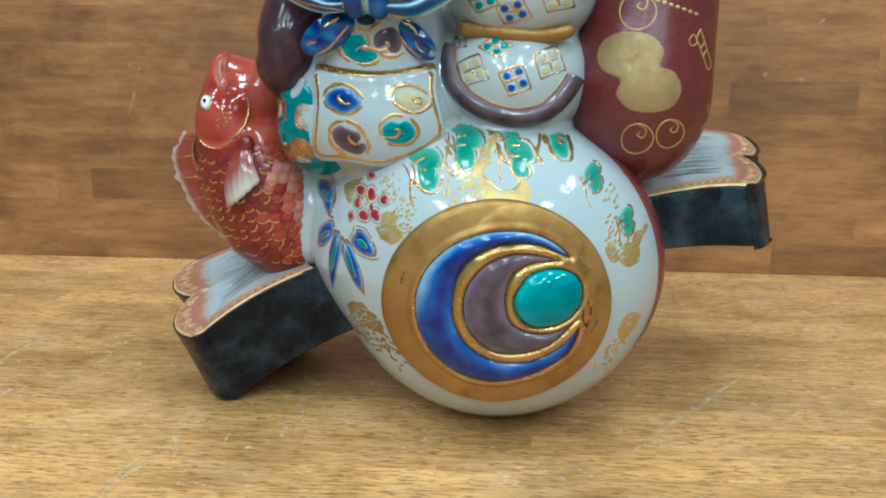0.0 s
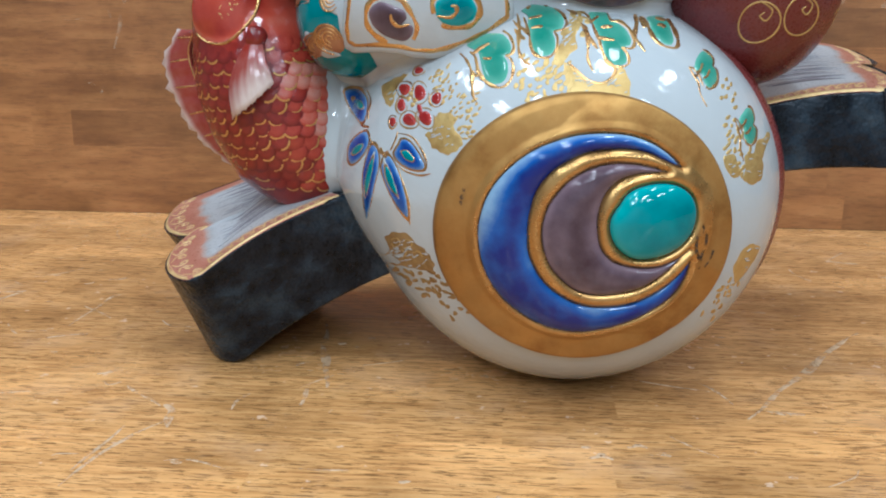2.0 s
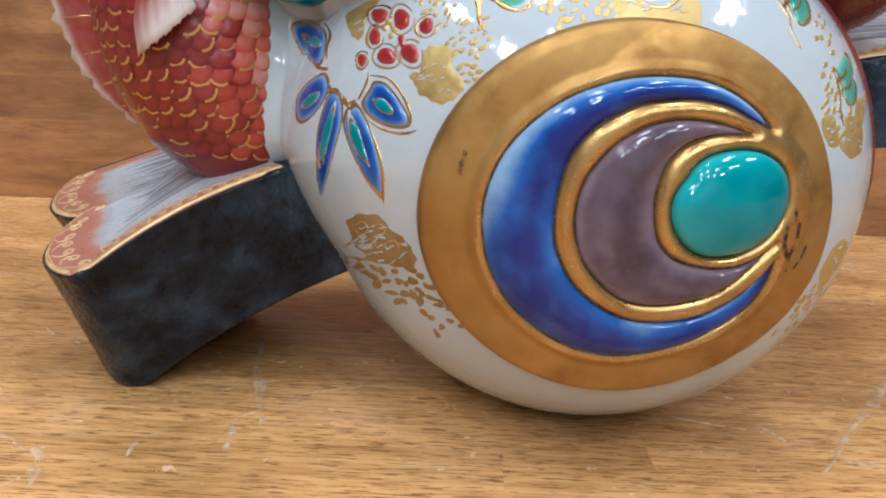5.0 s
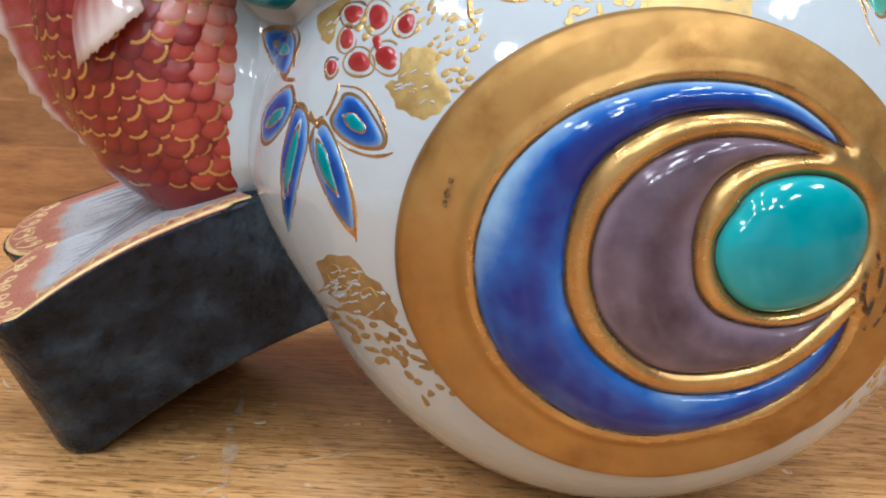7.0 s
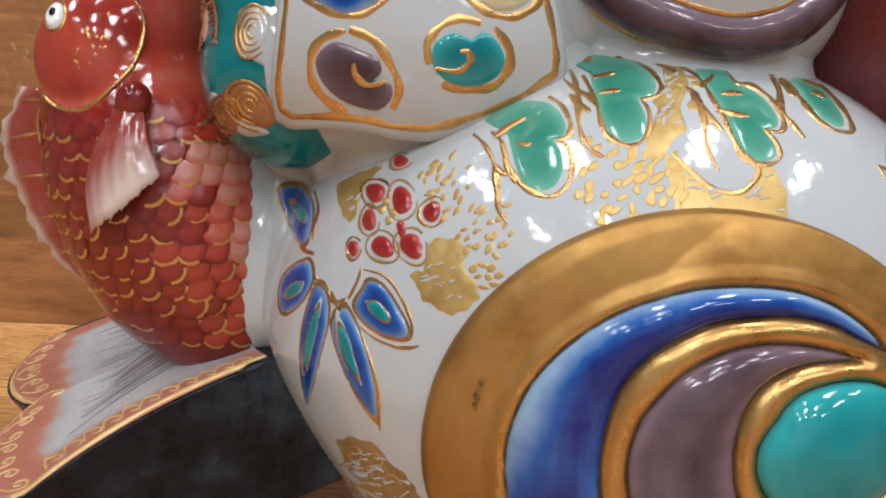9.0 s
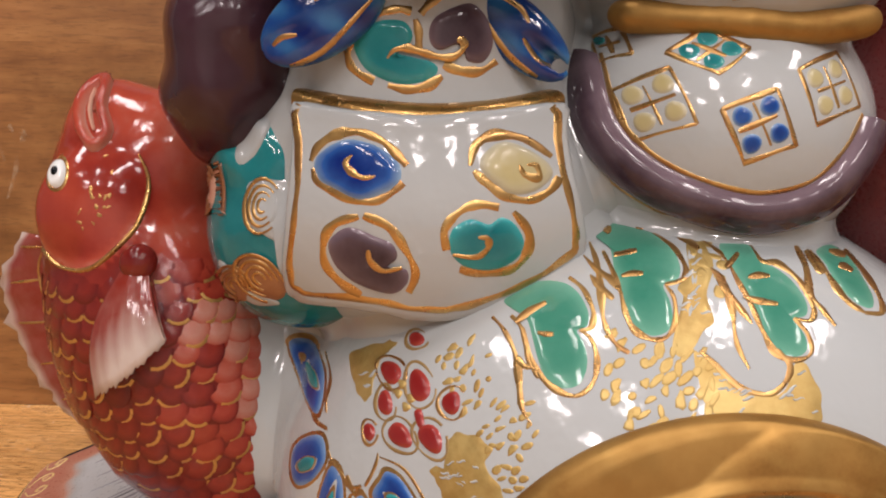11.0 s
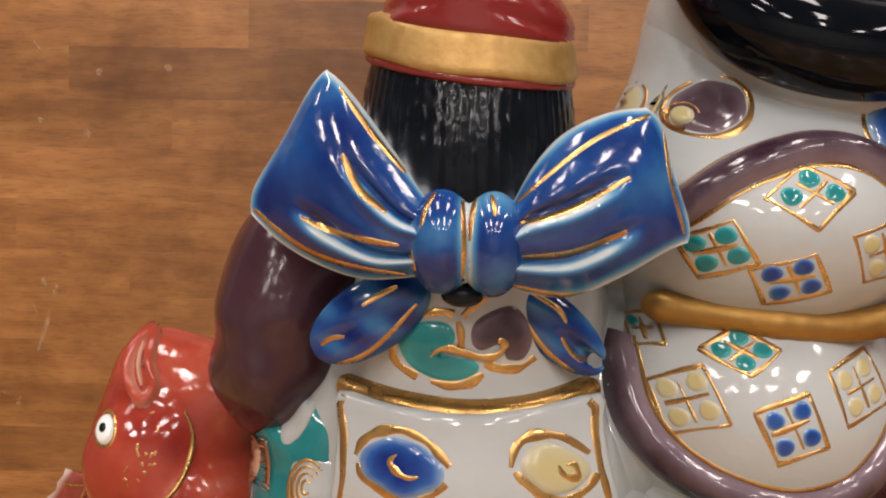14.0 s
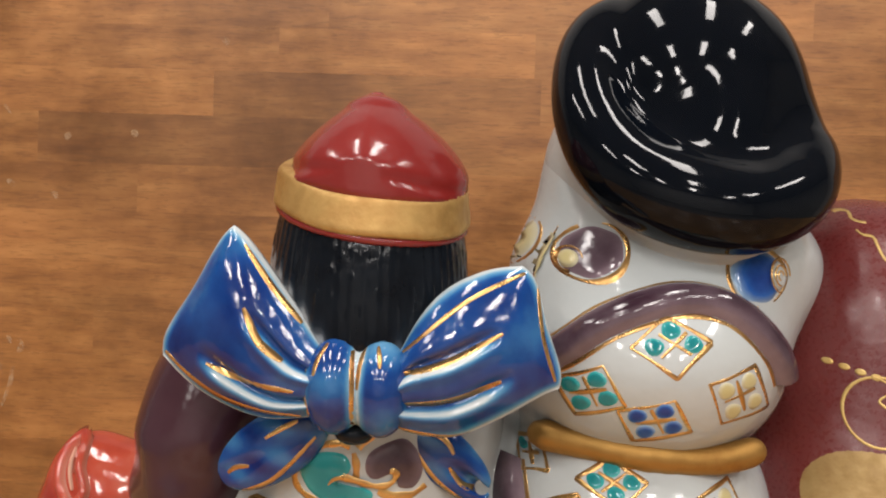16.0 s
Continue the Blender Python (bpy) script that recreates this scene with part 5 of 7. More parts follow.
pine([(-0.0026, 0.1420), (0.0004, 0.1446), (0.0044, 0.1458), (0.0085, 0.1454), (0.0112, 0.1433), (0.0130, 0.1400), (0.0129, 0.1373), (0.0111, 0.1364), (0.0126, 0.1338), (0.0133, 0.1297), (0.0119, 0.1260), (0.0086, 0.1253), (0.0057, 0.1273), (0.0040, 0.1311), (0.0028, 0.1353), (0.0016, 0.1386), (-0.0010, 0.1403)],
     [[(0.0091, 0.1463), (0.0118, 0.1441), (0.0138, 0.1400), (0.0135, 0.1371), (0.0115, 0.1364)], [(0.0115, 0.1364), (0.0136, 0.1349), (0.0149, 0.1310), (0.0143, 0.1265), (0.0113, 0.1241), (0.0072, 0.1255), (0.0043, 0.1285), (0.0025, 0.1324), (0.0009, 0.1368), (-0.0010, 0.1390)]],
     [[(-0.0001, 0.1376), (0.0023, 0.1397), (0.0053, 0.1414)], [(0.0040, 0.1358), (0.0054, 0.1355), (0.0069, 0.1355)]],
     [[(-0.0044, 0.1387), (-0.0021, 0.1361), (0.0001, 0.1315), (0.0009, 0.1263), (0.0016, 0.1216), (0.0034, 0.1184)], [(0.0011, 0.1368), (0.0021, 0.1326), (0.0030, 0.1295), (0.0045, 0.1273)], [(0.0001, 0.1315), (0.0016, 0.1297), (0.0032, 0.1295)]])
pine([(0.0124, 0.1547), (0.0141, 0.1574), (0.0170, 0.1585), (0.0204, 0.1571), (0.0245, 0.1546), (0.0272, 0.1521), (0.0289, 0.1487), (0.0285, 0.1462), (0.0261, 0.1452), (0.0275, 0.1421), (0.0282, 0.1384), (0.0270, 0.1361), (0.0244, 0.1355), (0.0215, 0.1373), (0.0198, 0.1404), (0.0186, 0.1440), (0.0170, 0.1480), (0.0161, 0.1516), (0.0146, 0.1533)],
     [[(0.0231, 0.1548), (0.0270, 0.1525), (0.0296, 0.1489), (0.0295, 0.1464), (0.0263, 0.1453)], [(0.0263, 0.1453), (0.0281, 0.1427), (0.0285, 0.1380), (0.0268, 0.1353), (0.0240, 0.1352), (0.0211, 0.1370), (0.0194, 0.1404), (0.0182, 0.1445), (0.0164, 0.1485), (0.0149, 0.1513)]],
     [[(0.0169, 0.1504), (0.0187, 0.1508), (0.0209, 0.1513)], [(0.0185, 0.1465), (0.0201, 0.1470), (0.0223, 0.1471)], [(0.0151, 0.1544), (0.0159, 0.1556)], [(0.0199, 0.1567), (0.0209, 0.1559), (0.0219, 0.1554)]],
     [[(0.0122, 0.1533), (0.0140, 0.1489), (0.0150, 0.1434), (0.0158, 0.1382), (0.0180, 0.1342), (0.0207, 0.1324)], [(0.0115, 0.1504), (0.0143, 0.1476), (0.0169, 0.1459), (0.0188, 0.1433)], [(0.0129, 0.1468), (0.0150, 0.1444), (0.0173, 0.1424)], [(0.0116, 0.1595), (0.0130, 0.1592), (0.0150, 0.1594)]])
pine([(0.0351, 0.1529), (0.0382, 0.1542), (0.0406, 0.1532), (0.0425, 0.1503), (0.0458, 0.1488), (0.0489, 0.1464), (0.0515, 0.1428), (0.0517, 0.1402), (0.0495, 0.1393), (0.0517, 0.1365), (0.0524, 0.1338), (0.0506, 0.1323), (0.0469, 0.1334), (0.0445, 0.1371), (0.0423, 0.1416), (0.0401, 0.1451), (0.0377, 0.1486)],
     [[(0.0404, 0.1534), (0.0429, 0.1501), (0.0459, 0.1497), (0.0499, 0.1466), (0.0527, 0.1420), (0.0525, 0.1394), (0.0495, 0.1396)], [(0.0495, 0.1396), (0.0521, 0.1369), (0.0531, 0.1334), (0.0506, 0.1319), (0.0469, 0.1330), (0.0441, 0.1373), (0.0418, 0.1419), (0.0394, 0.1461), (0.0364, 0.1507), (0.0323, 0.1536)]],
     [[(0.0408, 0.1468), (0.0425, 0.1472), (0.0445, 0.1471)], [(0.0402, 0.1433), (0.0430, 0.1425), (0.0464, 0.1420)], [(0.0369, 0.1486), (0.0380, 0.1501), (0.0387, 0.1512)]],
     [[(0.0341, 0.1485), (0.0366, 0.1460), (0.0385, 0.1410), (0.0397, 0.1349), (0.0423, 0.1300)], [(0.0354, 0.1470), (0.0384, 0.1430), (0.0422, 0.1385)], [(0.0271, 0.1551), (0.0295, 0.1537), (0.0318, 0.1520)]])
pine([(0.0522, 0.1523), (0.0547, 0.1536), (0.0580, 0.1515), (0.0606, 0.1481), (0.0630, 0.1441), (0.0630, 0.1419), (0.0606, 0.1425), (0.0576, 0.1450), (0.0555, 0.1476), (0.0540, 0.1500)],
     [[(0.0571, 0.1527), (0.0605, 0.1492), (0.0637, 0.1448), (0.0648, 0.1413), (0.0618, 0.1411)], [(0.0618, 0.1411), (0.0588, 0.1430), (0.0560, 0.1462), (0.0536, 0.1495), (0.0511, 0.1523)]],
     [[(0.0544, 0.1522), (0.0560, 0.1518), (0.0574, 0.1513)], [(0.0563, 0.1496), (0.0575, 0.1493), (0.0588, 0.1485)]],
     [[(0.0484, 0.1534), (0.0507, 0.1495), (0.0520, 0.1444), (0.0543, 0.1415), (0.0569, 0.1385)], [(0.0505, 0.1523), (0.0529, 0.1489), (0.0545, 0.1484)]])
small_pine((0.0828, 0.1302), 0.0085, 0.0125, 20, 5)
small_pine((0.0985, 0.1109), 0.0075, 0.0125, 8, 6)

cloud = Relief(mallet_tree, VIEW_TOP)
film(cloud, rng, [(0.0295, 0.1529), (0.0317, 0.1538), (0.0333, 0.1526), (0.0347, 0.1482), (0.0338, 0.1439), (0.0354, 0.1388), (0.0332, 0.1359), (0.0316, 0.1325), (0.0284, 0.1326), (0.0289, 0.1386), (0.0297, 0.1428), (0.0286, 0.1448), (0.0304, 0.1484)], GOLDMATT, 12)
film(cloud, rng, [(0.0321, 0.1332), (0.0367, 0.1298), (0.0401, 0.1262), (0.0440, 0.1251), (0.0432, 0.1209), (0.0372, 0.1210), (0.0342, 0.1243), (0.0330, 0.1289)], GOLDMATT, 12)
film(cloud, rng, [(0.0419, 0.1261), (0.0465, 0.1249), (0.0491, 0.1267), (0.0506, 0.1317), (0.0533, 0.1299), (0.0556, 0.1248), (0.0555, 0.1202), (0.0493, 0.1197), (0.0412, 0.1209)], GOLDMATT, 8)
cloud.stroke(spline([(0.0333, 0.1332), (0.0367, 0.1302), (0.0409, 0.1264), (0.0460, 0.1253), (0.0489, 0.1277), (0.0495, 0.1308), (0.0469, 0.1338)], 6), 0.0013, 0.0004, GOLDLINE, 0.4, 5, False, 0.3)
flecks(cloud, rng, 260, patch(*[(0.0243, 0.1333), (0.0356, 0.1327), (0.0268, 0.1188)]), 0.0013, GOLDMATT, 75, lambda u, v: 0.5 + 0.5 * u)
flecks(cloud, rng, 60, patch(*[(0.0262, 0.1599), (0.0344, 0.1551), (0.0308, 0.1469)]), 0.0012, GOLDMATT, -30, lambda u, v: 0.6)
flecks(cloud, rng, 40, patch(*[(0.0163, 0.1372), (0.0245, 0.1344), (0.0170, 0.1195)]), 0.0012, GOLDMATT, 60, lambda u, v: 0.25 + 0.4 * u)
flecks(cloud, rng, 30, patch(*[(0.0142, 0.1257), (0.0187, 0.1279), (0.0211, 0.1180)]), 0.0012, GOLDMATT, 60, lambda u, v: 0.7)
tagged(cloud.make("gold_cloud", mallet, "matt gold cloud and flecks"), kind="stuff")

band = Relief(mallet_tree, -90.0)
path = spline([(0.004, 0.138), (0.001, 0.118), (0.001, 0.098), (0.004, 0.075), (0.011, 0.052), (0.022, 0.034), (0.036, 0.021)], 6)
band.stroke(path, 0.020, 0.0016, MAROON, 0.5, 7)
band.make("maroon_band", mallet, "maroon glazed band")

for line, w in (([(-0.04707, 0.00745), (-0.04754, 0.00611), (-0.04799, 0.00444), (-0.04776, 0.00370)], 0.0005), ([(-0.04816, 0.00322), (-0.04823, 0.00234), (-0.04789, 0.00161)], 0.0004), ([(0.02905, -0.00586), (0.02839, -0.00785), (0.02860, -0.01150), (0.03006, -0.01447)], 0.0006), ([(0.03184, -0.00597), (0.03187, -0.00937), (0.03074, -0.01393), (0.03056, -0.01807)], 0.0005), ([(0.03523, -0.01188), (0.03426, -0.01476), (0.03250, -0.01761)], 0.0004), ([(0.02990, -0.00257), (0.03059, -0.00425), (0.03037, -0.00591)], 0.0004)):
    seam(spline(line, 5), w, WORNDARK, 0.0020)

# ---- handle ends ----
def end_panel(right):
    """The painted top of one end: white field, scalloped pale red border, gold scrolls, grey brush lines."""
    def at(d, v):
        return handle_point(1 - d / 0.33 if right else d / 0.33, v, 1)
    nu, nv, deep = 90, 80, 0.066
    verts, faces, slots = [], [], []
    for i in range(nu + 1):
        for j in range(nv + 1):
            v = 0.012 + 0.976 * j / nv
            q = at(0.0012 + deep * i / nu, v)
            verts.append((q[0], q[1], q[2] + (0.0004 if 0 < j < nv and 0 < i else -0.0006)))
    rngh = random.Random(5 + right)
    soft = []
    for i in range(nu + 1):
        for j in range(nv + 1):
            d, v = deep * i / nu, j / nv
            side = 0.15 - 0.09 * min(1, d / 0.05)
            rim = 0.011 + 0.005 * abs(math.sin(2 * math.pi * v)) + 0.0008 * math.sin(23 * v) + 0.0005 * math.sin(61 * v + 1)
            inner = min((d - rim) / 0.004, (v - side) / 0.035, (1 - side * 0.8 - v) / 0.035)
            soft.append(min(1.0, max(0.0, 0.5 + 0.5 * inner)))
    for i in range(nu):
        for j in range(nv):
            k = i * (nv + 1) + j
            faces.append((k, k + 1, k + nv + 2, k + nv + 1) if right else (k, k + nv + 1, k + nv + 2, k + 1))
    panel = mesh_object("end_panel", verts, faces, [ENDGLAZE], None, soft, handle, "pale red scalloped panel with gold scrolls and grey lines", True, BASE)
    tree = tree_of((verts, faces))
    rel = Relief(tree, "z")
    edge = [at(0.0016 + deep * f, 0.020)[:2] for f in np.linspace(1, 0, 30)] + [at(0.0016, v)[:2] for v in np.linspace(0.02, 0.98, 70)]
    rel.stroke(edge, 0.0016, 0.0006, SCROLLGOLD, 0.2, 5, False, 0.3)
    for k in range(15):
        v = 0.05 + 0.90 * k / 14 + rngh.uniform(-0.01, 0.01)
        turn = 1 if k % 2 else -1
        pts = [(0.0030, v - 0.018 * turn), (0.0048, v + 0.014 * turn), (0.0078, v + 0.018 * turn), (0.0092, v - 0.004 * turn), (0.0074, v - 0.014 * turn), (0.0062, v), (0.0076, v + 0.006 * turn)]
        rel.stroke(spline([at(d, min(0.97, max(0.03, w)))[:2] for d, w in pts], 6), 0.0007, 0.0005, SCROLLGOLD, 0.4, 3, False, 0.3)
    for k in range(11):
        d = 0.013 + 0.0046 * k
        wide = 0.115 - 0.0065 * k
        pts = [(d, 0.040), (d + 0.0025, wide), (d + 0.0050, wide * 0.75), (d + 0.0042, wide * 0.45), (d + 0.0028, wide * 0.62)]
        rel.stroke(spline([at(a, b)[:2] for a, b in pts], 6), 0.0007, 0.0005, SCROLLGOLD, 0.4, 3, False, 0.3)
    rel.make("gold_scroll", panel, "gold scroll lines")
    rel = Relief(tree, "z")
    for k in range(34):
        v = 0.19 + 0.70 * k / 33 + rngh.uniform(-0.010, 0.010)
        d0, d1 = 0.017 + rngh.uniform(0, 0.012) + 0.005 * abs(math.sin(2 * math.pi * v)), 0.060 + rngh.uniform(-0.014, 0.004)
        st = [at(d0 + (d1 - d0) * f, v + 0.006 * math.sin(3 * f + k))[:2] for f in np.linspace(0, 1, 16)]
        rel.stroke(st, rngh.uniform(0.0008, 0.0024), 0.00035, GREY if k % 3 else GREYDARK, 0.9, 3, False, 0.35)
    tagged(rel.make("brush_line", panel, "grey brush lines"), kind="stuff")


end_panel(0)
end_panel(1)

# ---- capped figure: hanging panel, belt, swirls ----
panel_line = lerp_line([(-0.0439, 0.1765), (-0.018, 0.1745), (0.0074, 0.1770), (0.0095, 0.1644), (0.0117, 0.1568), (0.0128, 0.1513), (0.0126, 0.1479), (0.0065, 0.1435), (-0.0012, 0.1396), (-0.0088, 0.1368), (-0.0137, 0.1358), (-0.0205, 0.1360), (-0.0253, 0.1371), (-0.0333, 0.1377), (-0.0429, 0.1373), (-0.0459, 0.1387), (-0.0459, 0.1438), (-0.0443, 0.1524), (-0.0433, 0.1609)], 4)
rel = Relief(robe_tree)
panel_edge = spline(panel_line[::2], 3, True)
rel.slab(panel_edge, 0.0056, WHITE)
panel = rel.make("robe_panel", ornament, "white glazed robe panel with gold edge and enamel swirls")
panel_tree = tree_of(surf_a, (rel.v, rel.f))
trim = Relief(panel_tree)
k0, k1 = (int(np.argmin(np.hypot(panel_edge[:, 0] - x, panel_edge[:, 1] - z))) for x, z in ((0.0074, 0.1770), (-0.0439, 0.1765)))
trim.stroke(shrink(np.roll(panel_edge, -k0, 0)[:(k1 - k0) % len(panel_edge) + 1], 0.996), 0.0016, 0.0006, GOLDLINE, 0.0, 5, False, 0.30)
trim.make("gold_edge", panel)
rel = Relief(tree_a)
rel.stroke(spline([(-0.0446, 0.1772), (-0.0320, 0.1750), (-0.0180, 0.1738), (-0.0042, 0.1750), (0.0078, 0.1780)], 8), 0.0064, 0.0036, CORDGOLD, 0.15, 9)
rel.make("belt", panel, "gold waist belt")


def roundel(tree, parent, c, r, turn, mat, label):
    """A rounded drop of enamel inside a broken gold ring."""
    rel = Relief(tree)
    o = oval(c, r, turn, 30, 0.030, 3, c[0] * 700)
    rel.stroke(np.roll(o, int(abs(c[0]) * 9000) % 30, 0)[:28], 0.0014, 0.0005, GOLDLINE, 0.5, 5, False, 0.5)
    rel.blob(shrink(oval(c, r, turn, 40, 0.025, 6, c[0] * 700 + 0.5), 0.90), 0.0008, mat, 6)
    return rel.make("roundel", parent, label)


def cloud_swirl(tree, mat, label, shape, rims, hook, hookmat=GOLDLINE):
    """A cloud-shaped drop of enamel with a broken gold outline and a curled hook."""
    rel = Relief(tree, VIEW_TOP)
    rel.blob(spline(shape, 5, True), 0.0008, mat, 6)
    for line in rims:
        rel.stroke(spline(line, 6), 0.0018, 0.0005, GOLDLINE, 0.30, 5, False, 0.35)
    rel.stroke(spline(hook, 6), 0.0014, 0.0006, hookmat, 0.75, 5, False, 0.3, 0.00075)
    return rel.make("swirl", panel, label)


cloud_swirl(panel_tree, BLUE, "cobalt swirl in gold outline", [(-0.0371, 0.1659), (-0.0351, 0.1685), (-0.0309, 0.1703), (-0.0259, 0.1693), (-0.0226, 0.1672), (-0.0210, 0.1652), (-0.0213, 0.1623), (-0.0247, 0.1602), (-0.0288, 0.1591), (-0.0336, 0.1612), (-0.0363, 0.1628)],
            [[(-0.0374, 0.1662), (-0.0361, 0.1688), (-0.0329, 0.1709), (-0.0289, 0.1714), (-0.0247, 0.1699), (-0.0218, 0.1673), (-0.0202, 0.1656)], [(-0.0371, 0.1648), (-0.0359, 0.1624), (-0.0316, 0.1601), (-0.0265, 0.1590), (-0.0231, 0.1605), (-0.0209, 0.1626)]], [(-0.0297, 0.1672), (-0.0309, 0.1657), (-0.0298, 0.1642), (-0.0278, 0.1632), (-0.0256, 0.1635)])
cloud_swirl(panel_tree, PURPLE, "aubergine swirl in gold outline", [(-0.0344, 0.1520), (-0.0307, 0.1546), (-0.0256, 0.1529), (-0.0224, 0.1515), (-0.0216, 0.1491), (-0.0233, 0.1472), (-0.0199, 0.1469), (-0.0196, 0.1444), (-0.0222, 0.1423), (-0.0265, 0.1430), (-0.0306, 0.1449), (-0.0337, 0.1482)],
            [[(-0.0287, 0.1563), (-0.0326, 0.1552), (-0.0348, 0.1527), (-0.0350, 0.1481), (-0.0322, 0.1445), (-0.0283, 0.1421)], [(-0.0279, 0.1565), (-0.0234, 0.1546), (-0.0203, 0.1506), (-0.0184, 0.1463), (-0.0196, 0.1428)]], [(-0.0268, 0.1506), (-0.0264, 0.1486), (-0.0241, 0.1469), (-0.0207, 0.1475)])
cloud_swirl(panel_tree, TEAL, "turquoise swirl in gold outline", [(-0.0125, 0.1536), (-0.0105, 0.1557), (-0.0083, 0.1564), (-0.0053, 0.1555), (-0.0031, 0.1569), (-0.0005, 0.1556), (0.0012, 0.1522), (-0.0003, 0.1491), (-0.0042, 0.1471), (-0.0091, 0.1473), (-0.0122, 0.1498)],
            [[(-0.0128, 0.1506), (-0.0133, 0.1542), (-0.0109, 0.1573), (-0.0076, 0.1589), (-0.0037, 0.1585)], [(-0.0011, 0.1578), (0.0016, 0.1544), (0.0016, 0.1508), (-0.0010, 0.1476), (-0.0060, 0.1466), (-0.0105, 0.1472)]], [(-0.0118, 0.1500), (-0.0077, 0.1497), (-0.0056, 0.1514), (-0.0058, 0.1530), (-0.0074, 0.1532)])
cloud_swirl(panel_tree, YELLOW, "yellow swirl in gold outline", [(-0.0074, 0.1669), (-0.0058, 0.1691), (-0.0029, 0.1704), (0.0017, 0.1689), (0.0052, 0.1664), (0.0057, 0.1640), (0.0026, 0.1613), (-0.0016, 0.1607), (-0.0047, 0.1625), (-0.0071, 0.1649)],
            [[(-0.0090, 0.1658), (-0.0080, 0.1695), (-0.0049, 0.1713), (0.0003, 0.1708), (0.0053, 0.1678)], [(-0.0083, 0.1649), (-0.0061, 0.1629), (-0.0026, 0.1606), (0.0016, 0.1599), (0.0053, 0.1618), (0.0068, 0.1642)]], [(-0.0006, 0.1660), (0.0005, 0.1643), (0.0029, 0.1639), (0.0024, 0.1659), (0.0008, 0.1661)])
cloud_swirl(tree_a, TEAL, "turquoise swirl with gold outline", [(-0.0302, 0.1864), (-0.0294, 0.1887), (-0.0266, 0.1906), (-0.0237, 0.1912), (-0.0209, 0.1908), (-0.0195, 0.1888), (-0.0201, 0.1870), (-0.0228, 0.1864), (-0.0241, 0.1850), (-0.0224, 0.1837), (-0.0199, 0.1838), (-0.0170, 0.1841), (-0.0150, 0.1831), (-0.0151, 0.1816), (-0.0173, 0.1803), (-0.0209, 0.1797), (-0.0249, 0.1806), (-0.0283, 0.1827)],
            [[(-0.0198, 0.1924), (-0.0221, 0.1928), (-0.0251, 0.1921), (-0.0285, 0.1902), (-0.0307, 0.1873), (-0.0309, 0.1844), (-0.0296, 0.1821), (-0.0263, 0.1803)], [(-0.0238, 0.1797), (-0.0205, 0.1790), (-0.0169, 0.1796), (-0.0143, 0.1814)]], [(-0.0238, 0.1844), (-0.0227, 0.1857), (-0.0207, 0.1862), (-0.0185, 0.1857), (-0.0156, 0.1849), (-0.0129, 0.1847), (-0.0110, 0.1860), (-0.0114, 0.1875)])
cloud_swirl(tree_a, PURPLE, "aubergine swirl in gold outline", [(-0.0169, 0.1893), (-0.0158, 0.1916), (-0.0126, 0.1934), (-0.0094, 0.1941), (-0.0071, 0.1924), (-0.0056, 0.1892), (-0.0055, 0.1863), (-0.0071, 0.1838), (-0.0098, 0.1839), (-0.0105, 0.1853), (-0.0118, 0.1869), (-0.0148, 0.1858), (-0.0165, 0.1868)],
            [[(-0.0185, 0.1860), (-0.0185, 0.1887), (-0.0191, 0.1911)], [(-0.0182, 0.1920), (-0.0166, 0.1938), (-0.0136, 0.1958)], [(-0.0141, 0.1834), (-0.0112, 0.1824), (-0.0077, 0.1824), (-0.0049, 0.1842)]], [(-0.0110, 0.1860), (-0.0105, 0.1869), (-0.0112, 0.1878), (-0.0117, 0.1872)])

# turquoise trouser leg: white gaps and gold scrolls
leg_tree = tree_of(surface_nets(leg_a, (-0.08, 0.39, 0.115), (-0.01, 0.475, 0.185), 0.0014))
for name, shape in (("white_gap", [(-0.0493, 0.1619), (-0.0473, 0.1635), (-0.0430, 0.1632), (-0.0398, 0.1633), (-0.0401, 0.1552), (-0.0405, 0.1464), (-0.0419, 0.1433), (-0.0434, 0.1463), (-0.0438, 0.1510), (-0.0456, 0.1524), (-0.0479, 0.1540), (-0.0491, 0.1580)]), ("white_notch", [(-0.0505, 0.1705), (-0.0485, 0.1728), (-0.0457, 0.1756), (-0.0431, 0.1777), (-0.0435, 0.1751), (-0.0451, 0.1713), (-0.0473, 0.1674), (-0.0499, 0.1651), (-0.0514, 0.1661)]),
                    ("white_gap", [(-0.0547, 0.1486), (-0.0512, 0.1461), (-0.0471, 0.1426), (-0.0429, 0.1404), (-0.0450, 0.1398), (-0.0481, 0.1401), (-0.0512, 0.1425), (-0.0538, 0.1453)])):
    rel = Relief(leg_tree, VIEW_TOP)
    rel.blob(spline(shape, 5, True), 0.0005, WHITE, 5)
    rel.make(name, panel, "white gap in the turquoise robe")
for c, rx, rz, turn, ring, bed in (([(-0.0561, 0.1609)], 0.0014, 0.0046, -5, COPPER, PINKISH), ([(-0.0461, 0.1581)], 0.0034, 0.0052, -8, GOLDLINE, WHITE), ([(-0.0467, 0.1451)], 0.0056, 0.0036, -38, GOLDLINE, COPPER), ([(-0.0512, 0.1440)], 0.0040, 0.0028, -45, GOLDLINE, COPPER)):
    rel = Relief(leg_tree, VIEW_TOP)
    rel.blob(oval(c[0], (rx, rz), turn, 22, 0.04, 3), 0.0006, bed, 4)
    for k in range(1, 5):
        f = k / 4.2
        rel.stroke(np.roll(oval(c[0], (rx * f, rz * f), turn, 24, 0.03, 3), -3, 0)[:19], 0.0006, 0.0006, ring, 0.3, 5, False, 0.3, 0.0006)
    rel.make("scroll_roundel", panel, "gold scroll roundel")

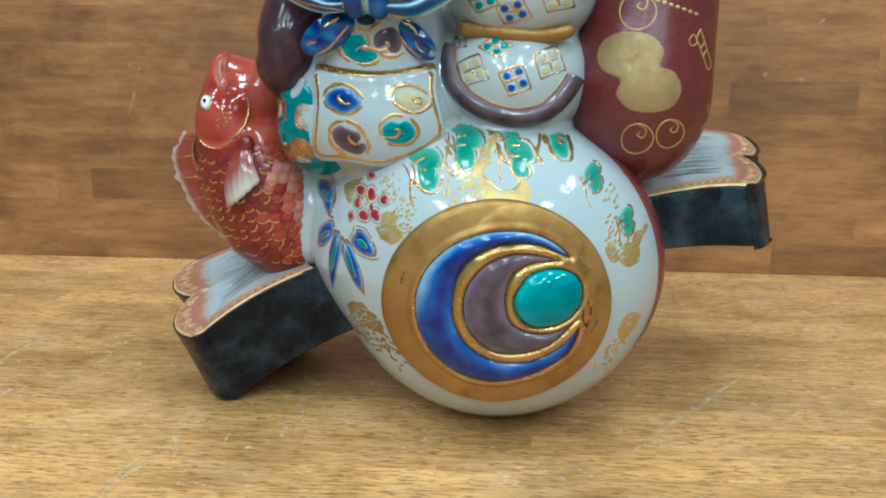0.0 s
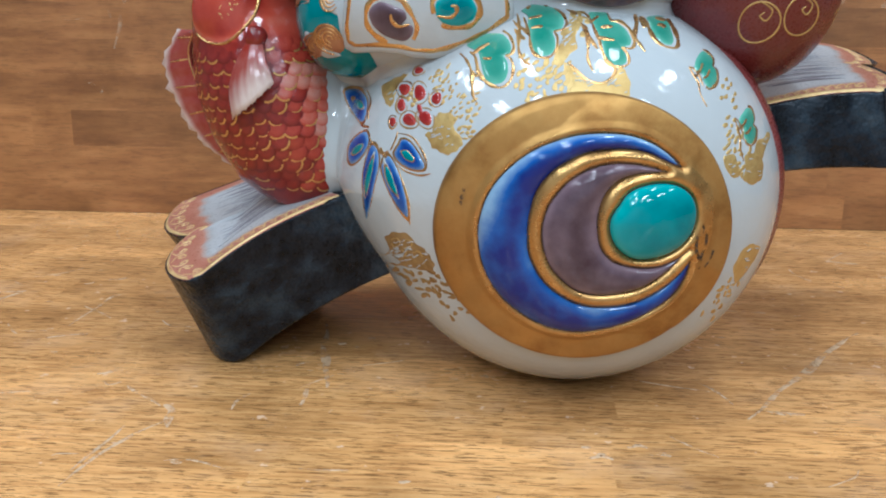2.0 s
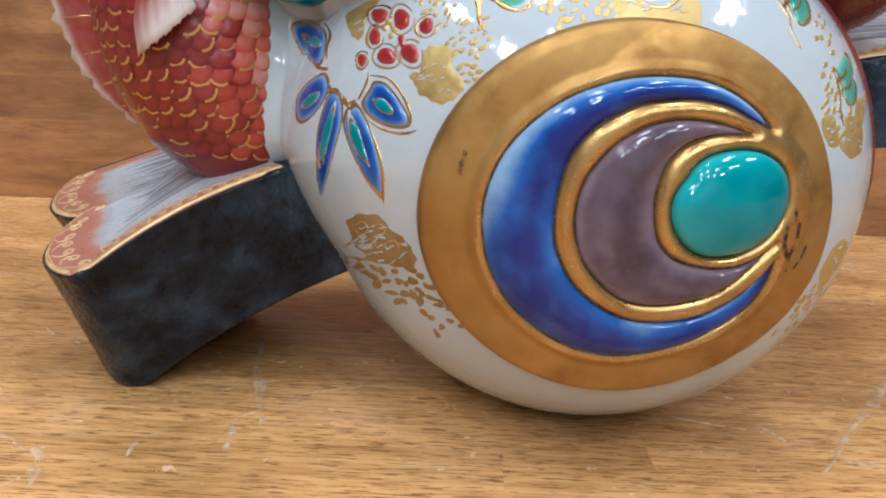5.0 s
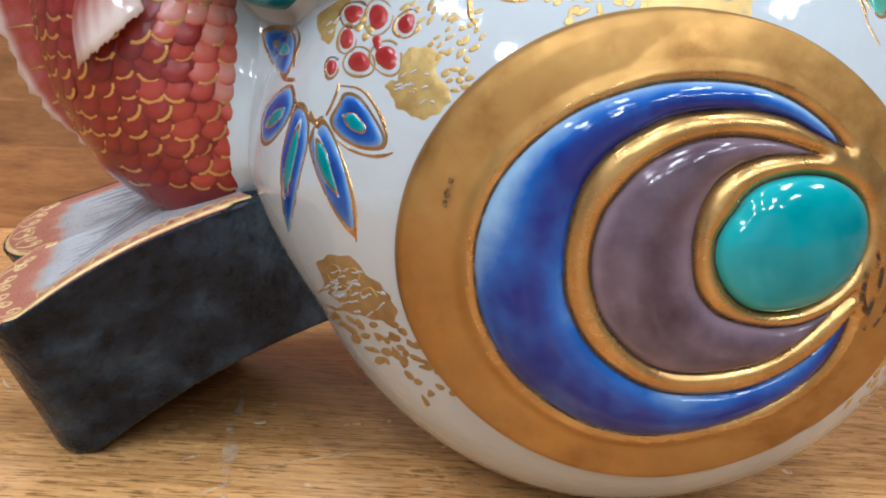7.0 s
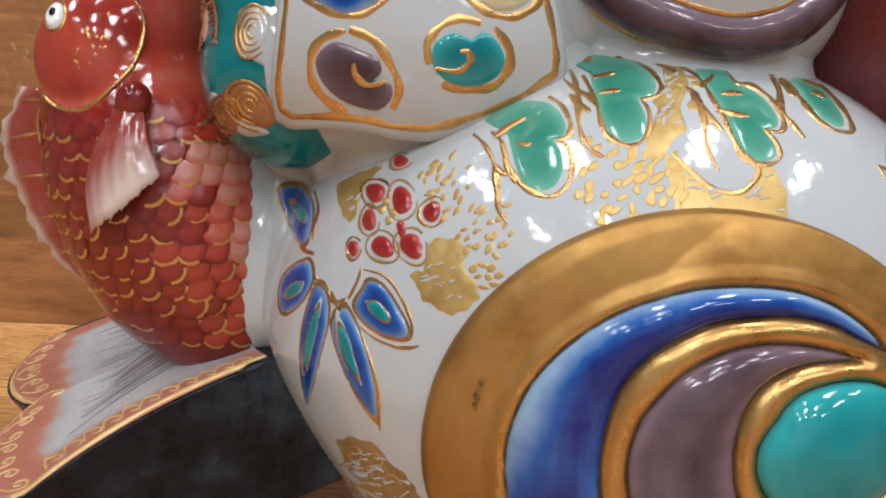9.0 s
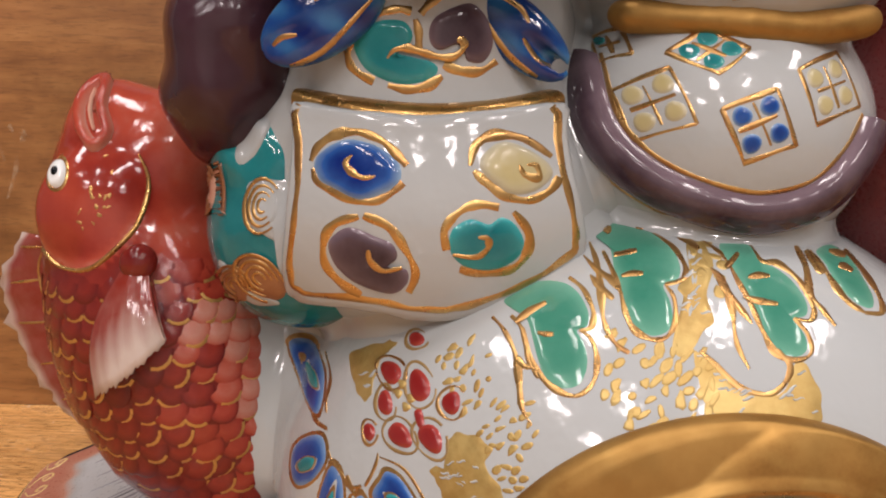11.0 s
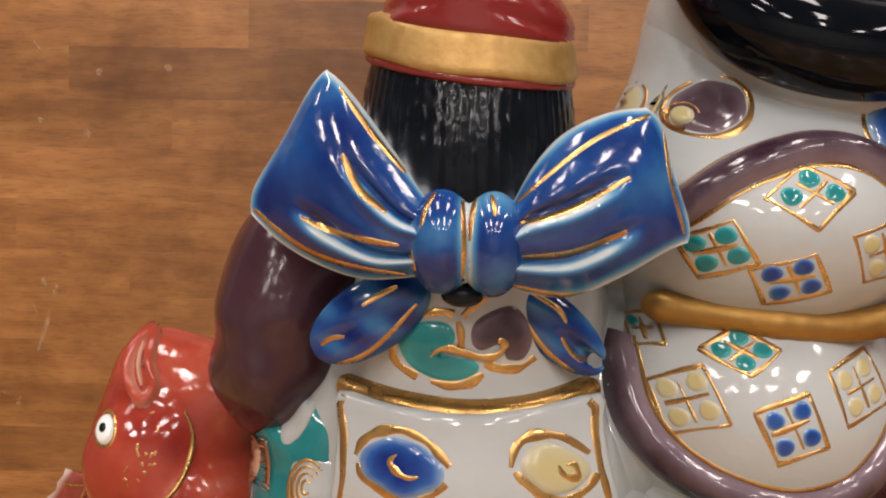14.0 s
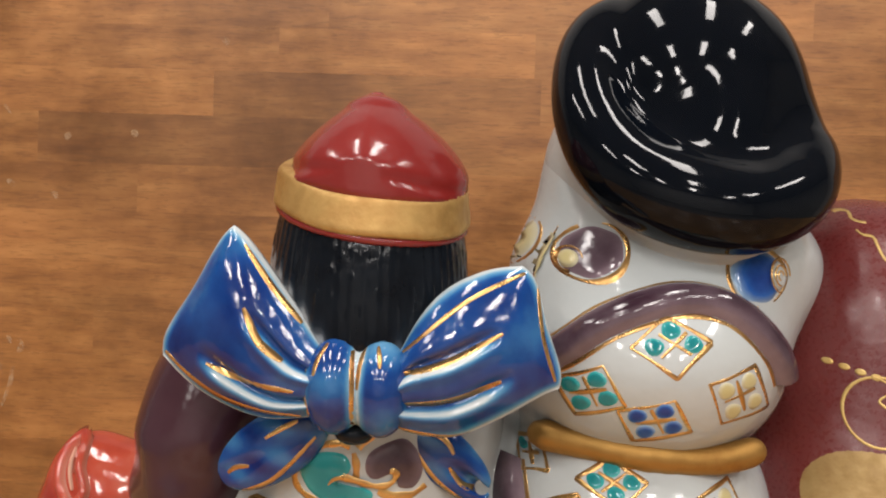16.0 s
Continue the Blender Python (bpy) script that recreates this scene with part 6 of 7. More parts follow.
# ---- bow: gold lines ----
for st, w in (([(-0.0420, 0.2255), (-0.0385, 0.2190), (-0.0335, 0.2150)], 0.0015), ([(-0.0500, 0.2135), (-0.0420, 0.2105), (-0.0310, 0.2088)], 0.0013),
              ([(-0.0435, 0.2385), (-0.0370, 0.2300), (-0.0305, 0.2225)], 0.0012), ([(-0.0605, 0.2150), (-0.0474, 0.2065), (-0.0300, 0.2030)], 0.0012),
              ([(-0.0100, 0.2128), (0.0000, 0.2160), (0.0115, 0.2222)], 0.0013), ([(-0.0100, 0.2068), (0.0010, 0.2080), (0.0115, 0.2122)], 0.0014),
              ([(-0.0090, 0.2175), (0.0040, 0.2285), (0.0170, 0.2350)], 0.0011), ([(0.0185, 0.2340), (0.0200, 0.2215), (0.0230, 0.2120)], 0.0009),
              ([(-0.0095, 0.2015), (0.0046, 0.2000), (0.0215, 0.2080)], 0.0012)):
    Relief(bow_tree).stroke(spline(st, 7), w, 0.0005, GOLDLINE, 0.5, 5, False, 0.12).make("gold_line", bow)
knot_tree = tree_of(surface_nets(lambda p: su(ell(p, (-0.0232, 0.389, 0.2095), (0.0068, 0.0090, 0.0102)), ell(p, (-0.0135, 0.389, 0.2092), (0.0066, 0.0090, 0.0102)), 0.0015), (-0.036, 0.375, 0.196), (0.0, 0.40, 0.225), 0.0007))
for st in ([(-0.0195, 0.2185), (-0.0188, 0.2100), (-0.0190, 0.2010)], [(-0.0245, 0.2188), (-0.0262, 0.2155), (-0.0268, 0.2125)], [(-0.0288, 0.2160), (-0.0293, 0.2100), (-0.0280, 0.2040)], [(-0.0140, 0.2185), (-0.0134, 0.2165), (-0.0132, 0.2145)], [(-0.0168, 0.2185), (-0.0175, 0.2150), (-0.0178, 0.2100)]):
    Relief(knot_tree).stroke(spline(st, 5), 0.0011, 0.0004, GOLDLINE, 0.5).make("gold_line", bow)
for st in ([(-0.0480, 0.1825), (-0.0380, 0.1865), (-0.0285, 0.1965)], [(-0.0395, 0.1960), (-0.0355, 0.1985), (-0.0325, 0.2000)], [(-0.0480, 0.1875), (-0.0460, 0.1890), (-0.0430, 0.1895)], [(-0.0090, 0.1970), (-0.0020, 0.1870), (0.0070, 0.1805)], [(0.0010, 0.1900), (0.0040, 0.1860), (0.0080, 0.1845)], [(-0.0055, 0.1990), (0.0000, 0.1960), (0.0020, 0.1930)]):
    Relief(tail_tree).stroke(spline(st, 5), 0.0012, 0.0004, GOLDLINE, 0.5).make("gold_line", bow)

# ---- hatted figure: hems, belt, chequers ----
HEM = spline([(0.0140, 0.1880), (0.0165, 0.1745), (0.0232, 0.1655), (0.0335, 0.1595), (0.0475, 0.1562), (0.0600, 0.1588), (0.0680, 0.1655), (0.0740, 0.1740)], 8)
ARCH = spline([(0.0185, 0.2120), (0.0244, 0.2163), (0.0357, 0.2245), (0.0505, 0.2295), (0.0630, 0.2274), (0.0729, 0.2190), (0.0770, 0.2120)], 8)
robe_trim = None
for name, line, w in (("lower_hem", HEM, 0.0078), ("upper_hem", ARCH, 0.0060)):
    rel = Relief(tree_b)
    rel.stroke(line, w, 0.0036, PURPLE, 0.0, 11)
    hem = rel.make(name, ornament, "aubergine glazed corded hem between gold lines")
    robe_trim = robe_trim or hem
    tan = np.gradient(line, axis=0)
    tan /= np.linalg.norm(tan, axis=1)[:, None]
    side = np.stack([-tan[:, 1], tan[:, 0]], -1)
    for s in (-1, 1):
        Relief(tree_b).stroke(line + side * s * (w / 2 + 0.0005), 0.0010, 0.0006, GOLDLINE, 0.0, 5, False, 0.2).make("gold_line", hem)
lay = Relief(tree_b)
cord = []
for k, (x, z) in enumerate(spline([(0.0215, 0.1962), (0.0300, 0.1952), (0.0373, 0.1945), (0.0535, 0.1932), (0.0620, 0.1936), (0.0670, 0.1944), (0.0705, 0.1952)], 4)):
    loc, nor = lay.drop(x, z)
    cord.append((loc.x, min(loc.y, 0.4045 + 9.0 * (x - 0.052) ** 2) + 0.0008 + 0.0008 * max(0.0, (x - 0.062) / 0.0125), z, 0.0029 - 0.0006 * (k == 0) - 0.0014 * max(0.0, (x - 0.062) / 0.0125)))
v, q = surface_nets(lambda p: chain(p, cord, 0.002) + 0.0003 * np.sin(p[..., 0] * 240), (0.010, 0.385, 0.185), (0.098, 0.47, 0.206), 0.0009)
mesh_object("sash", v.tolist(), q.tolist(), [GOLD], None, np.zeros(len(v)), ornament, "gold glazed waist sash", True, BASE)


def chequer(c, half, turn, mat, dots=(1, 1, 1, 1), label="", flat=1.0):
    t = radians(turn)
    rnd = random.Random(int(c[0] * 1e5))
    j = lambda: rnd.uniform(-0.09, 0.09)
    at = lambda x, z: (c[0] + half * (x * math.cos(t) - z * math.sin(t)), c[1] + flat * half * (x * math.sin(t) + z * math.cos(t)))
    corners = [np.array(at(x + j(), z + j())) for x, z in ((-1, -1), (1, -1.05), (0.97, 1), (-1, 0.97))]
    lines = [np.array([a * (1 - k) + b * k + np.array((0.0, 0.00015 * math.sin(5 * k + c[0] * 900))) for a, b in zip(corners, corners[1:] + corners[:1]) for k in np.linspace(0, 0.98, 7)])]
    for a, b in (((0, 0.75), (0.03, -0.75)), ((-0.7, 0), (0.7, 0.03))):
        a0, b0 = np.array(at(a[0] + j(), a[1] + j())), np.array(at(b[0] + j(), b[1] + j()))
        lines.append(np.array([a0 * (1 - k) + b0 * k for k in np.linspace(0, 1, 7)]))
    grid = Relief(tree_b).stroke(lines[0], rnd.uniform(0.0008, 0.0011), 0.0004, GOLDLINE, 0.1, 5, True, 0.45).make("chequer", ornament, label)
    for line in lines[1:]:
        Relief(tree_b).stroke(line, rnd.uniform(0.0007, 0.0011), 0.0004, GOLDLINE, 0.3, 5, False, 0.45).make("gold_line", grid)
    for on, (x, z) in zip(dots, ((-0.5, 0.5), (0.5, 0.5), (-0.5, -0.5), (0.5, -0.5))):
        if on:
            Relief(tree_b).blob(oval(at(x, z), (half * 0.36, half * (0.18 + 0.18 * flat)), 0, 14, 0.05, 3, x + z), 0.0004, mat, 4).make("dot", grid)
    return grid


chequer((0.0483, 0.2200), 0.0060, -38, TEAL, (1, 1, 1, 0), "turquoise dots in gold chequer", 0.75)
chequer((0.0311, 0.2088), 0.0058, 25, TEAL, (1, 1, 1, 1), "turquoise dots in gold chequer", 0.75)
chequer((0.0452, 0.2033), 0.0060, 22, BLUE, (1, 1, 1, 1), "cobalt dots in gold chequer", 0.68)
chequer((0.0640, 0.2092), 0.0060, 22, YELLOW, (1, 1, 1, 1), "yellow dots in gold chequer", 0.85)
chequer((0.0202, 0.1905), 0.0030, 10, TEAL, (1, 0, 0, 0), "turquoise dots in gold chequer")
chequer((0.0377, 0.1883), 0.0055, -40, TEAL, (1, 1, 1, 1), "turquoise dots in gold chequer", 0.60)
chequer((0.0272, 0.1778), 0.0058, 22, YELLOW, (1, 1, 1, 1), "yellow dots in gold chequer")
chequer((0.0466, 0.1738), 0.0056, 22, BLUE, (1, 1, 1, 1), "cobalt dots in gold chequer")
chequer((0.0615, 0.1815), 0.0056, 22, YELLOW, (1, 1, 1, 1), "yellow dots in gold chequer")
roundel(tree_b, robe_trim, (0.0325, 0.2392), (0.0085, 0.0068), 15, PURPLE, "aubergine roundel in gold outline")
rel = Relief(tree_b)
rel.blob(oval((0.0278, 0.2372), (0.0026, 0.0024), 0, 14), 0.0015, YELLOW, 4)
rel.blob(oval((0.0155, 0.2415), (0.0072, 0.0044), 50, 24), 0.0006, YELLOW, 4)
rel.stroke(oval((0.0155, 0.2415), (0.0076, 0.0048), 50, 24), 0.0009, 0.0004, GOLDLINE, 0.3, 5, False, 0.4)
rel.stroke(oval((0.0278, 0.2372), (0.0031, 0.0029), 0, 20)[:16], 0.0008, 0.0012, GOLDLINE, 0.3)
rel.make("yellow_dot", robe_trim, "yellow enamel dot")
roundel(tree_b, robe_trim, (0.0705, 0.2350), (0.0078, 0.0070), -10, BLUE, "cobalt roundel in gold outline")
rel = Relief(tree_b)
rel.blob(oval((0.0758, 0.2350), (0.0023, 0.0036), 0, 16), 0.0013, WHITE, 4)
for f in (1.1, 0.65, 0.3):
    rel.stroke(oval((0.0758, 0.2350), (0.0023 * f, 0.0036 * f), 0, 20)[:16], 0.0005, 0.0005, GOLDLINE, 0.3, 5, False, 0.2, 0.0013)
rel.make("white_dot", robe_trim, "white enamel dot with gold scroll")

# ---- sack: gold marks ----
rel = Relief(sack_tree)
rel.blob(spline([(0.0845, 0.1885), (0.0900, 0.1940), (0.0985, 0.1955), (0.1080, 0.1935), (0.1135, 0.1870), (0.1118, 0.1800), (0.1185, 0.1775), (0.1225, 0.1700), (0.1190, 0.1620), (0.1100, 0.1588), (0.0990, 0.1600), (0.0925, 0.1665), (0.0940, 0.1735), (0.0870, 0.1770), (0.0838, 0.1820)], 4, True), 0.0003, OCHRE, 8)
rel.make("gold_patch", sack, "ochre gold gourd-shaped patch")
for x, z, r in ((0.1034, 0.1468, 0.0072), (0.1185, 0.1492, 0.0068), (0.1013, 0.2040, 0.0080)):
    rel = Relief(sack_tree)
    rel.stroke(oval((x, z), (r, r), 0, 30, 0.02, 3), 0.0007, 0.0003, GOLDMATT, 0.0, 3, True, 0.2)
    rel.stroke(spline([(x - 0.1 * r, z + r), (x + 0.5 * r, z + 0.6 * r), (x + 0.3 * r, z + 0.1 * r), (x - 0.05 * r, z + 0.3 * r), (x + 0.15 * r, z + 0.5 * r)], 6), 0.0007, 0.0003, GOLDMATT, 0.4, 3)
    rel.make("gold_ring", sack, "thin gold ring with a curl")
for k in range(13):
    x = 0.0913 + 0.0031 * k
    rel = Relief(sack_tree)
    rel.flat(oval((x, 0.2148 - (x - 0.0913) * 0.31), (0.0012, 0.0008), -12, 10), 0.0001, GOLDMATT)
    rel.make("gold_dot", sack)
for st in ([(0.1250, 0.1915), (0.1275, 0.1940), (0.1295, 0.1905), (0.1265, 0.1890), (0.1250, 0.1915)], [(0.1290, 0.1925), (0.1345, 0.1810)], [(0.1310, 0.1965), (0.1365, 0.1845)], [(0.1310, 0.1965), (0.1290, 0.1925)],
           [(0.1335, 0.1910), (0.1315, 0.1875)], [(0.1350, 0.1875), (0.1330, 0.1840)], [(0.1345, 0.1810), (0.1365, 0.1780), (0.1385, 0.1805), (0.1365, 0.1845)], [(0.1370, 0.1620), (0.1385, 0.1600), (0.1375, 0.1580)],
           [(0.1350, 0.1500), (0.1375, 0.1525), (0.1390, 0.1505), (0.1365, 0.1485), (0.1385, 0.1470)], [(0.1000, 0.2518), (0.1012, 0.2524), (0.1028, 0.2520), (0.1023, 0.2500), (0.1034, 0.2492), (0.1048, 0.2490)], [(0.1018, 0.2470), (0.1026, 0.2458), (0.1046, 0.2452), (0.1049, 0.2424), (0.1056, 0.2395), (0.1085, 0.2370)]):
    Relief(sack_tree).stroke(spline(st, 4), 0.0008, 0.0003, GOLDMATT, 0.3, 3).make("gold_mark", sack, "thin gold drawn mark")

# ---- carp: eye, gill, fins, scales ----
eye = Relief(carp_tree)
eye.stroke(oval((-0.1080, 0.1597), (0.0030, 0.0039), 10, 18), 0.0009, 0.0005, GOLDLINE, 0, 5, True)
eye.blob(oval((-0.1080, 0.1597), (0.0027, 0.0035), 10, 18), 0.0011, EYEWHITE, 4)
eye.blob(oval((-0.1078, 0.1600), (0.0011, 0.0013), 0, 12), 0.0017, BLACK, 3)
eye.make("eye", carp, "white eye with dark pupil")
gill = Relief(carp_tree)
gill.stroke(spline([(-0.0890, 0.1645), (-0.0868, 0.1590), (-0.0872, 0.1520), (-0.0900, 0.1455), (-0.0985, 0.1378), (-0.1070, 0.1372), (-0.1140, 0.1410)], 7), 0.0014, 0.0008, GOLDLINE, 0.6)
rng = random.Random(8)
for k in range(18):
    fleck(gill, rng, -0.0975 + rng.gauss(0, 0.0026), 0.1540 + rng.gauss(0, 0.0040), 0.00055, GOLDLINE)
mouth = Relief(carp_tree)
ring = spline([(-0.1025, 0.1822), (-0.1050, 0.1765), (-0.1037, 0.1705), (-0.0998, 0.1664), (-0.0970, 0.1698), (-0.0992, 0.1755), (-0.1000, 0.1812)], 6, True)
mouth.stroke(ring, 0.0030, 0.0023, CARP, 0.0, 7, True)
mouth.stroke(spline([(-0.1022, 0.1800), (-0.1022, 0.1750), (-0.1005, 0.1700)], 6), 0.0012, 0.0010, PINKISH, 0.6)
mouth.e = [0.25 + 0.4 * k for k in mouth.e]
mouth.make("mouth", carp, "pale red curled lips")
gill.make("gill_edge", carp, "gold gill edge and flecks")


def fan(name, base, tips, thick, label, wave=0.0006, pale=0.25):
    """A ribbed fin between its root line and its outer edge."""
    n, m = 28, 10
    b, t = spline(base, 8), spline(tips, 8)
    ib, it = np.linspace(0, len(b) - 1, n), np.linspace(0, len(t) - 1, n)
    row = lambda c, i: np.array([np.interp(i, np.arange(len(c)), c[:, k]) for k in range(3)]).T
    B, T = row(b, ib), row(t, it)
    verts, edge = [], []
    for s in (-1, 1):
        for k in range(m + 1):
            f = k / m
            P = B + (T - B) * f
            for i in range(n):
                q = P[i].copy()
                q[1] += s * thick * (1 - 0.75 * f) - 0.0025 * math.sin(math.pi * f) * 0.5 + wave * math.cos(i * 2.2) * (0.3 + f) * (1 if s < 0 else 0)
                q[0] -= 0.0035 * math.sin(math.pi * f) * (1 - i / n) if pale < 0.4 else 0.0
                if k == m:
                    q += (T[i] - B[i]) * (0.12 if pale > 0.4 else 0.03) * math.cos(i * 2.2) * math.cos(i * 0.9 + 0.4)
                verts.append(q)
                edge.append(min(1.0, max(0.0, (f - pale + (0.05 * math.cos(i * 1.3) - 0.55 * abs(i / n - 0.62) + 0.12 if pale < 0.4 else 0.0)) * (1.9 if pale < 0.4 else 4.0))))
    w = n
    h = (m + 1) * n
    faces = []
    for s in (0, 1):
        for k in range(m):
            for i in range(n - 1):
                q = [s * h + k * w + i, s * h + k * w + i + 1, s * h + (k + 1) * w + i + 1, s * h + (k + 1) * w + i]
                faces.append(q if s == 0 else q[::-1])
    for i in range(n - 1):
        faces.append((m * w + i, m * w + i + 1, h + m * w + i + 1, h + m * w + i))
    for k in range(m):
        for i in (0, n - 1):
            faces.append((k * w + i, (k + 1) * w + i, h + (k + 1) * w + i, h + k * w + i))
    vein_tree = tree_of((verts, faces))
    fin = mesh_object(name, verts, faces, [FIN], None, edge, carp, label, True, BASE)
    if pale > 0.4:
        lines = [[B[i] + (T[i] - B[i]) * f for f in np.linspace(0.05, 0.75, 6)] for i in range(2, n - 2, 4)] + [[B[i] + (T[i] - B[i]) * 0.06 for i in range(n)]]
        for line in lines:
            Relief(vein_tree).stroke([q[[0, 2]] for q in line], 0.0008, 0.0002, GOLDLINE, 0.5, 3, False, 0.2).make("fin_vein", fin, "gold fin vein")
    return fin


fan("pectoral_fin", [(-0.0905, 0.4275, 0.1375), (-0.0870, 0.4260, 0.1385), (-0.0835, 0.427, 0.1375)], [(-0.0962, 0.4240, 0.1080), (-0.0915, 0.4200, 0.1108), (-0.0870, 0.4190, 0.1140), (-0.0825, 0.4190, 0.1180), (-0.0785, 0.4220, 0.1220)], 0.0015, "white-edged red pectoral fin", 0.00010, 0.39)
fan("dorsal_fin", [(-0.1200, 0.455, 0.1420), (-0.1235, 0.457, 0.1316), (-0.1190, 0.457, 0.1166), (-0.1130, 0.457, 0.1032), (-0.1060, 0.456, 0.0920), (-0.0985, 0.455, 0.0838)], [(-0.1285, 0.457, 0.1425), (-0.1372, 0.461, 0.1292), (-0.1345, 0.461, 0.1148), (-0.1260, 0.460, 0.0990), (-0.1170, 0.459, 0.0900), (-0.1050, 0.457, 0.0818)], 0.0016, "white-edged red back fin", 0.0006, 0.74)
kv, kq = surface_nets(lambda p: ell(p, (-0.0862, 0.4265, 0.1398), (0.0046, 0.0035, 0.0042), 0, -35), (-0.093, 0.421, 0.132), (-0.079, 0.433, 0.147), 0.0008)
mesh_object("fin_root", kv.tolist(), kq.tolist(), [CARP], None, np.zeros(len(kv)), carp, "", True, BASE)


SCALEGOLD = gilt("scale_gold", (0.66, 0.42, 0.13), (0.46, 0.22, 0.06), 0.34, 0.75)


def scale_mesh(pale, gilded):
    """One overlapping scale: rounded towards the tail (+y), standing a little off the body."""
    n = 9
    verts, faces, slots, edge = [(0, -0.55, -0.16)], [], [], [pale]
    for ring, (rr, zz) in enumerate(((0.48, 0.30), (0.84, 0.20), (1.0, 0.02), (1.02, -0.20))):
        for k in range(n):
            a = math.pi * k / (n - 1)
            x, y = rr * math.cos(a) * 0.56, rr * math.sin(a) * 0.62
            lift = zz * (0.25 + 0.75 * math.sin(a)) - 0.10 * (1 - math.sin(a))
            verts.append((x, y - 0.12 * (1 - rr), lift))
            # Tops paled and rims darkened in the colour to bring out the relief.
            edge.append(pale + (0.14, 0.02, -0.14, -0.28)[ring])
    for k in range(n - 1):
        faces.append((0, 1 + k, 2 + k))
        slots.append(0)
        for r in range(3):
            a, b = 1 + r * n + k, 1 + (r + 1) * n + k
            faces.append((a, b, b + 1, a + 1))
            slots.append(1 if gilded and r == 1 and (2, 1, 3)[gilded - 1] <= k <= (5, 4, 6)[gilded - 1] else 0)
    me = bpy.data.meshes.new("scale")
    me.from_pydata(verts, [], faces)
    me.materials.append(CARP)
    me.materials.append(SCALEGOLD)
    me.polygons.foreach_set("material_index", slots)
    at = me.attributes.new("edge", "FLOAT", "POINT")
    at.data.foreach_set("value", np.array(edge, np.float32))
    me.polygons.foreach_set("use_smooth", [True] * len(faces))
    me.update()
    return me


SCALES = {(p, g): scale_mesh((-0.10, -0.02, 0.12, 0.30, 0.50)[p], g) for p in range(5) for g in (0, 1, 2, 3)}
sx = [s[0] for s in SPINE][::-1]
sz = [s[2] for s in SPINE][::-1]
sr = [s[3] for s in SPINE][::-1]
rng = random.Random(4)
row, z = 0, 0.1480
while z > 0.078:
    xc, r = np.interp(z, sz, sx), np.interp(z, sz, sr) + 0.001
    dx = np.interp(z - 0.004, sz, sx) - np.interp(z + 0.004, sz, sx)
    step = math.degrees(0.0065 / r)
    th = -78 + (step / 2 if row % 2 else 0)
    while th < 80:
        x = xc + r * math.sin(radians(th + rng.uniform(-0.14, 0.14) * step))
        loc, nor, _, _ = carp_tree.ray_cast(Vector((x, 0.35, z)), Vector((0, 1, 0)))
        covered = z > 0.1385 or (x < -0.0865 and z > 0.1375) or (abs(th) < 70 and z > 0.139 and x < -0.088)
        if loc is not None and not covered:
            if nor.y > 0:
                nor = -nor
            tail = Vector((dx, 0, -0.008))
            tail = (tail - nor * tail.dot(nor)).normalized()
            side = tail.cross(nor).normalized()
            nape = z > 0.1285 and x > -0.0880
            p = 2 if nape else min(4, max(0, int((th + 8 + rng.uniform(-18, 18)) / 14)))
            gold_tip = rng.random() < (0.75 if p < 3 else 0.35)
            ob = new("scale", SCALES[(p, rng.choice((1, 2, 3)) if gold_tip else 0)])
            ob.parent = carp
            k = 0.0072 * rng.uniform(0.88, 1.12)
            m = Matrix((side, tail, nor)).transposed().to_4x4()
            ob.matrix_local = Matrix.Translation(loc - BASE) @ m @ Matrix.Rotation(rng.uniform(-0.2, 0.2), 4, "Z") @ Matrix.Diagonal((k, k, k * (0.10 if nape else 0.17 if p < 3 else 0.26), 1))
        th += step
    z -= 0.0049 * (0.8 + 0.2 * min(1, (z - 0.07) / 0.03))
    row += 1

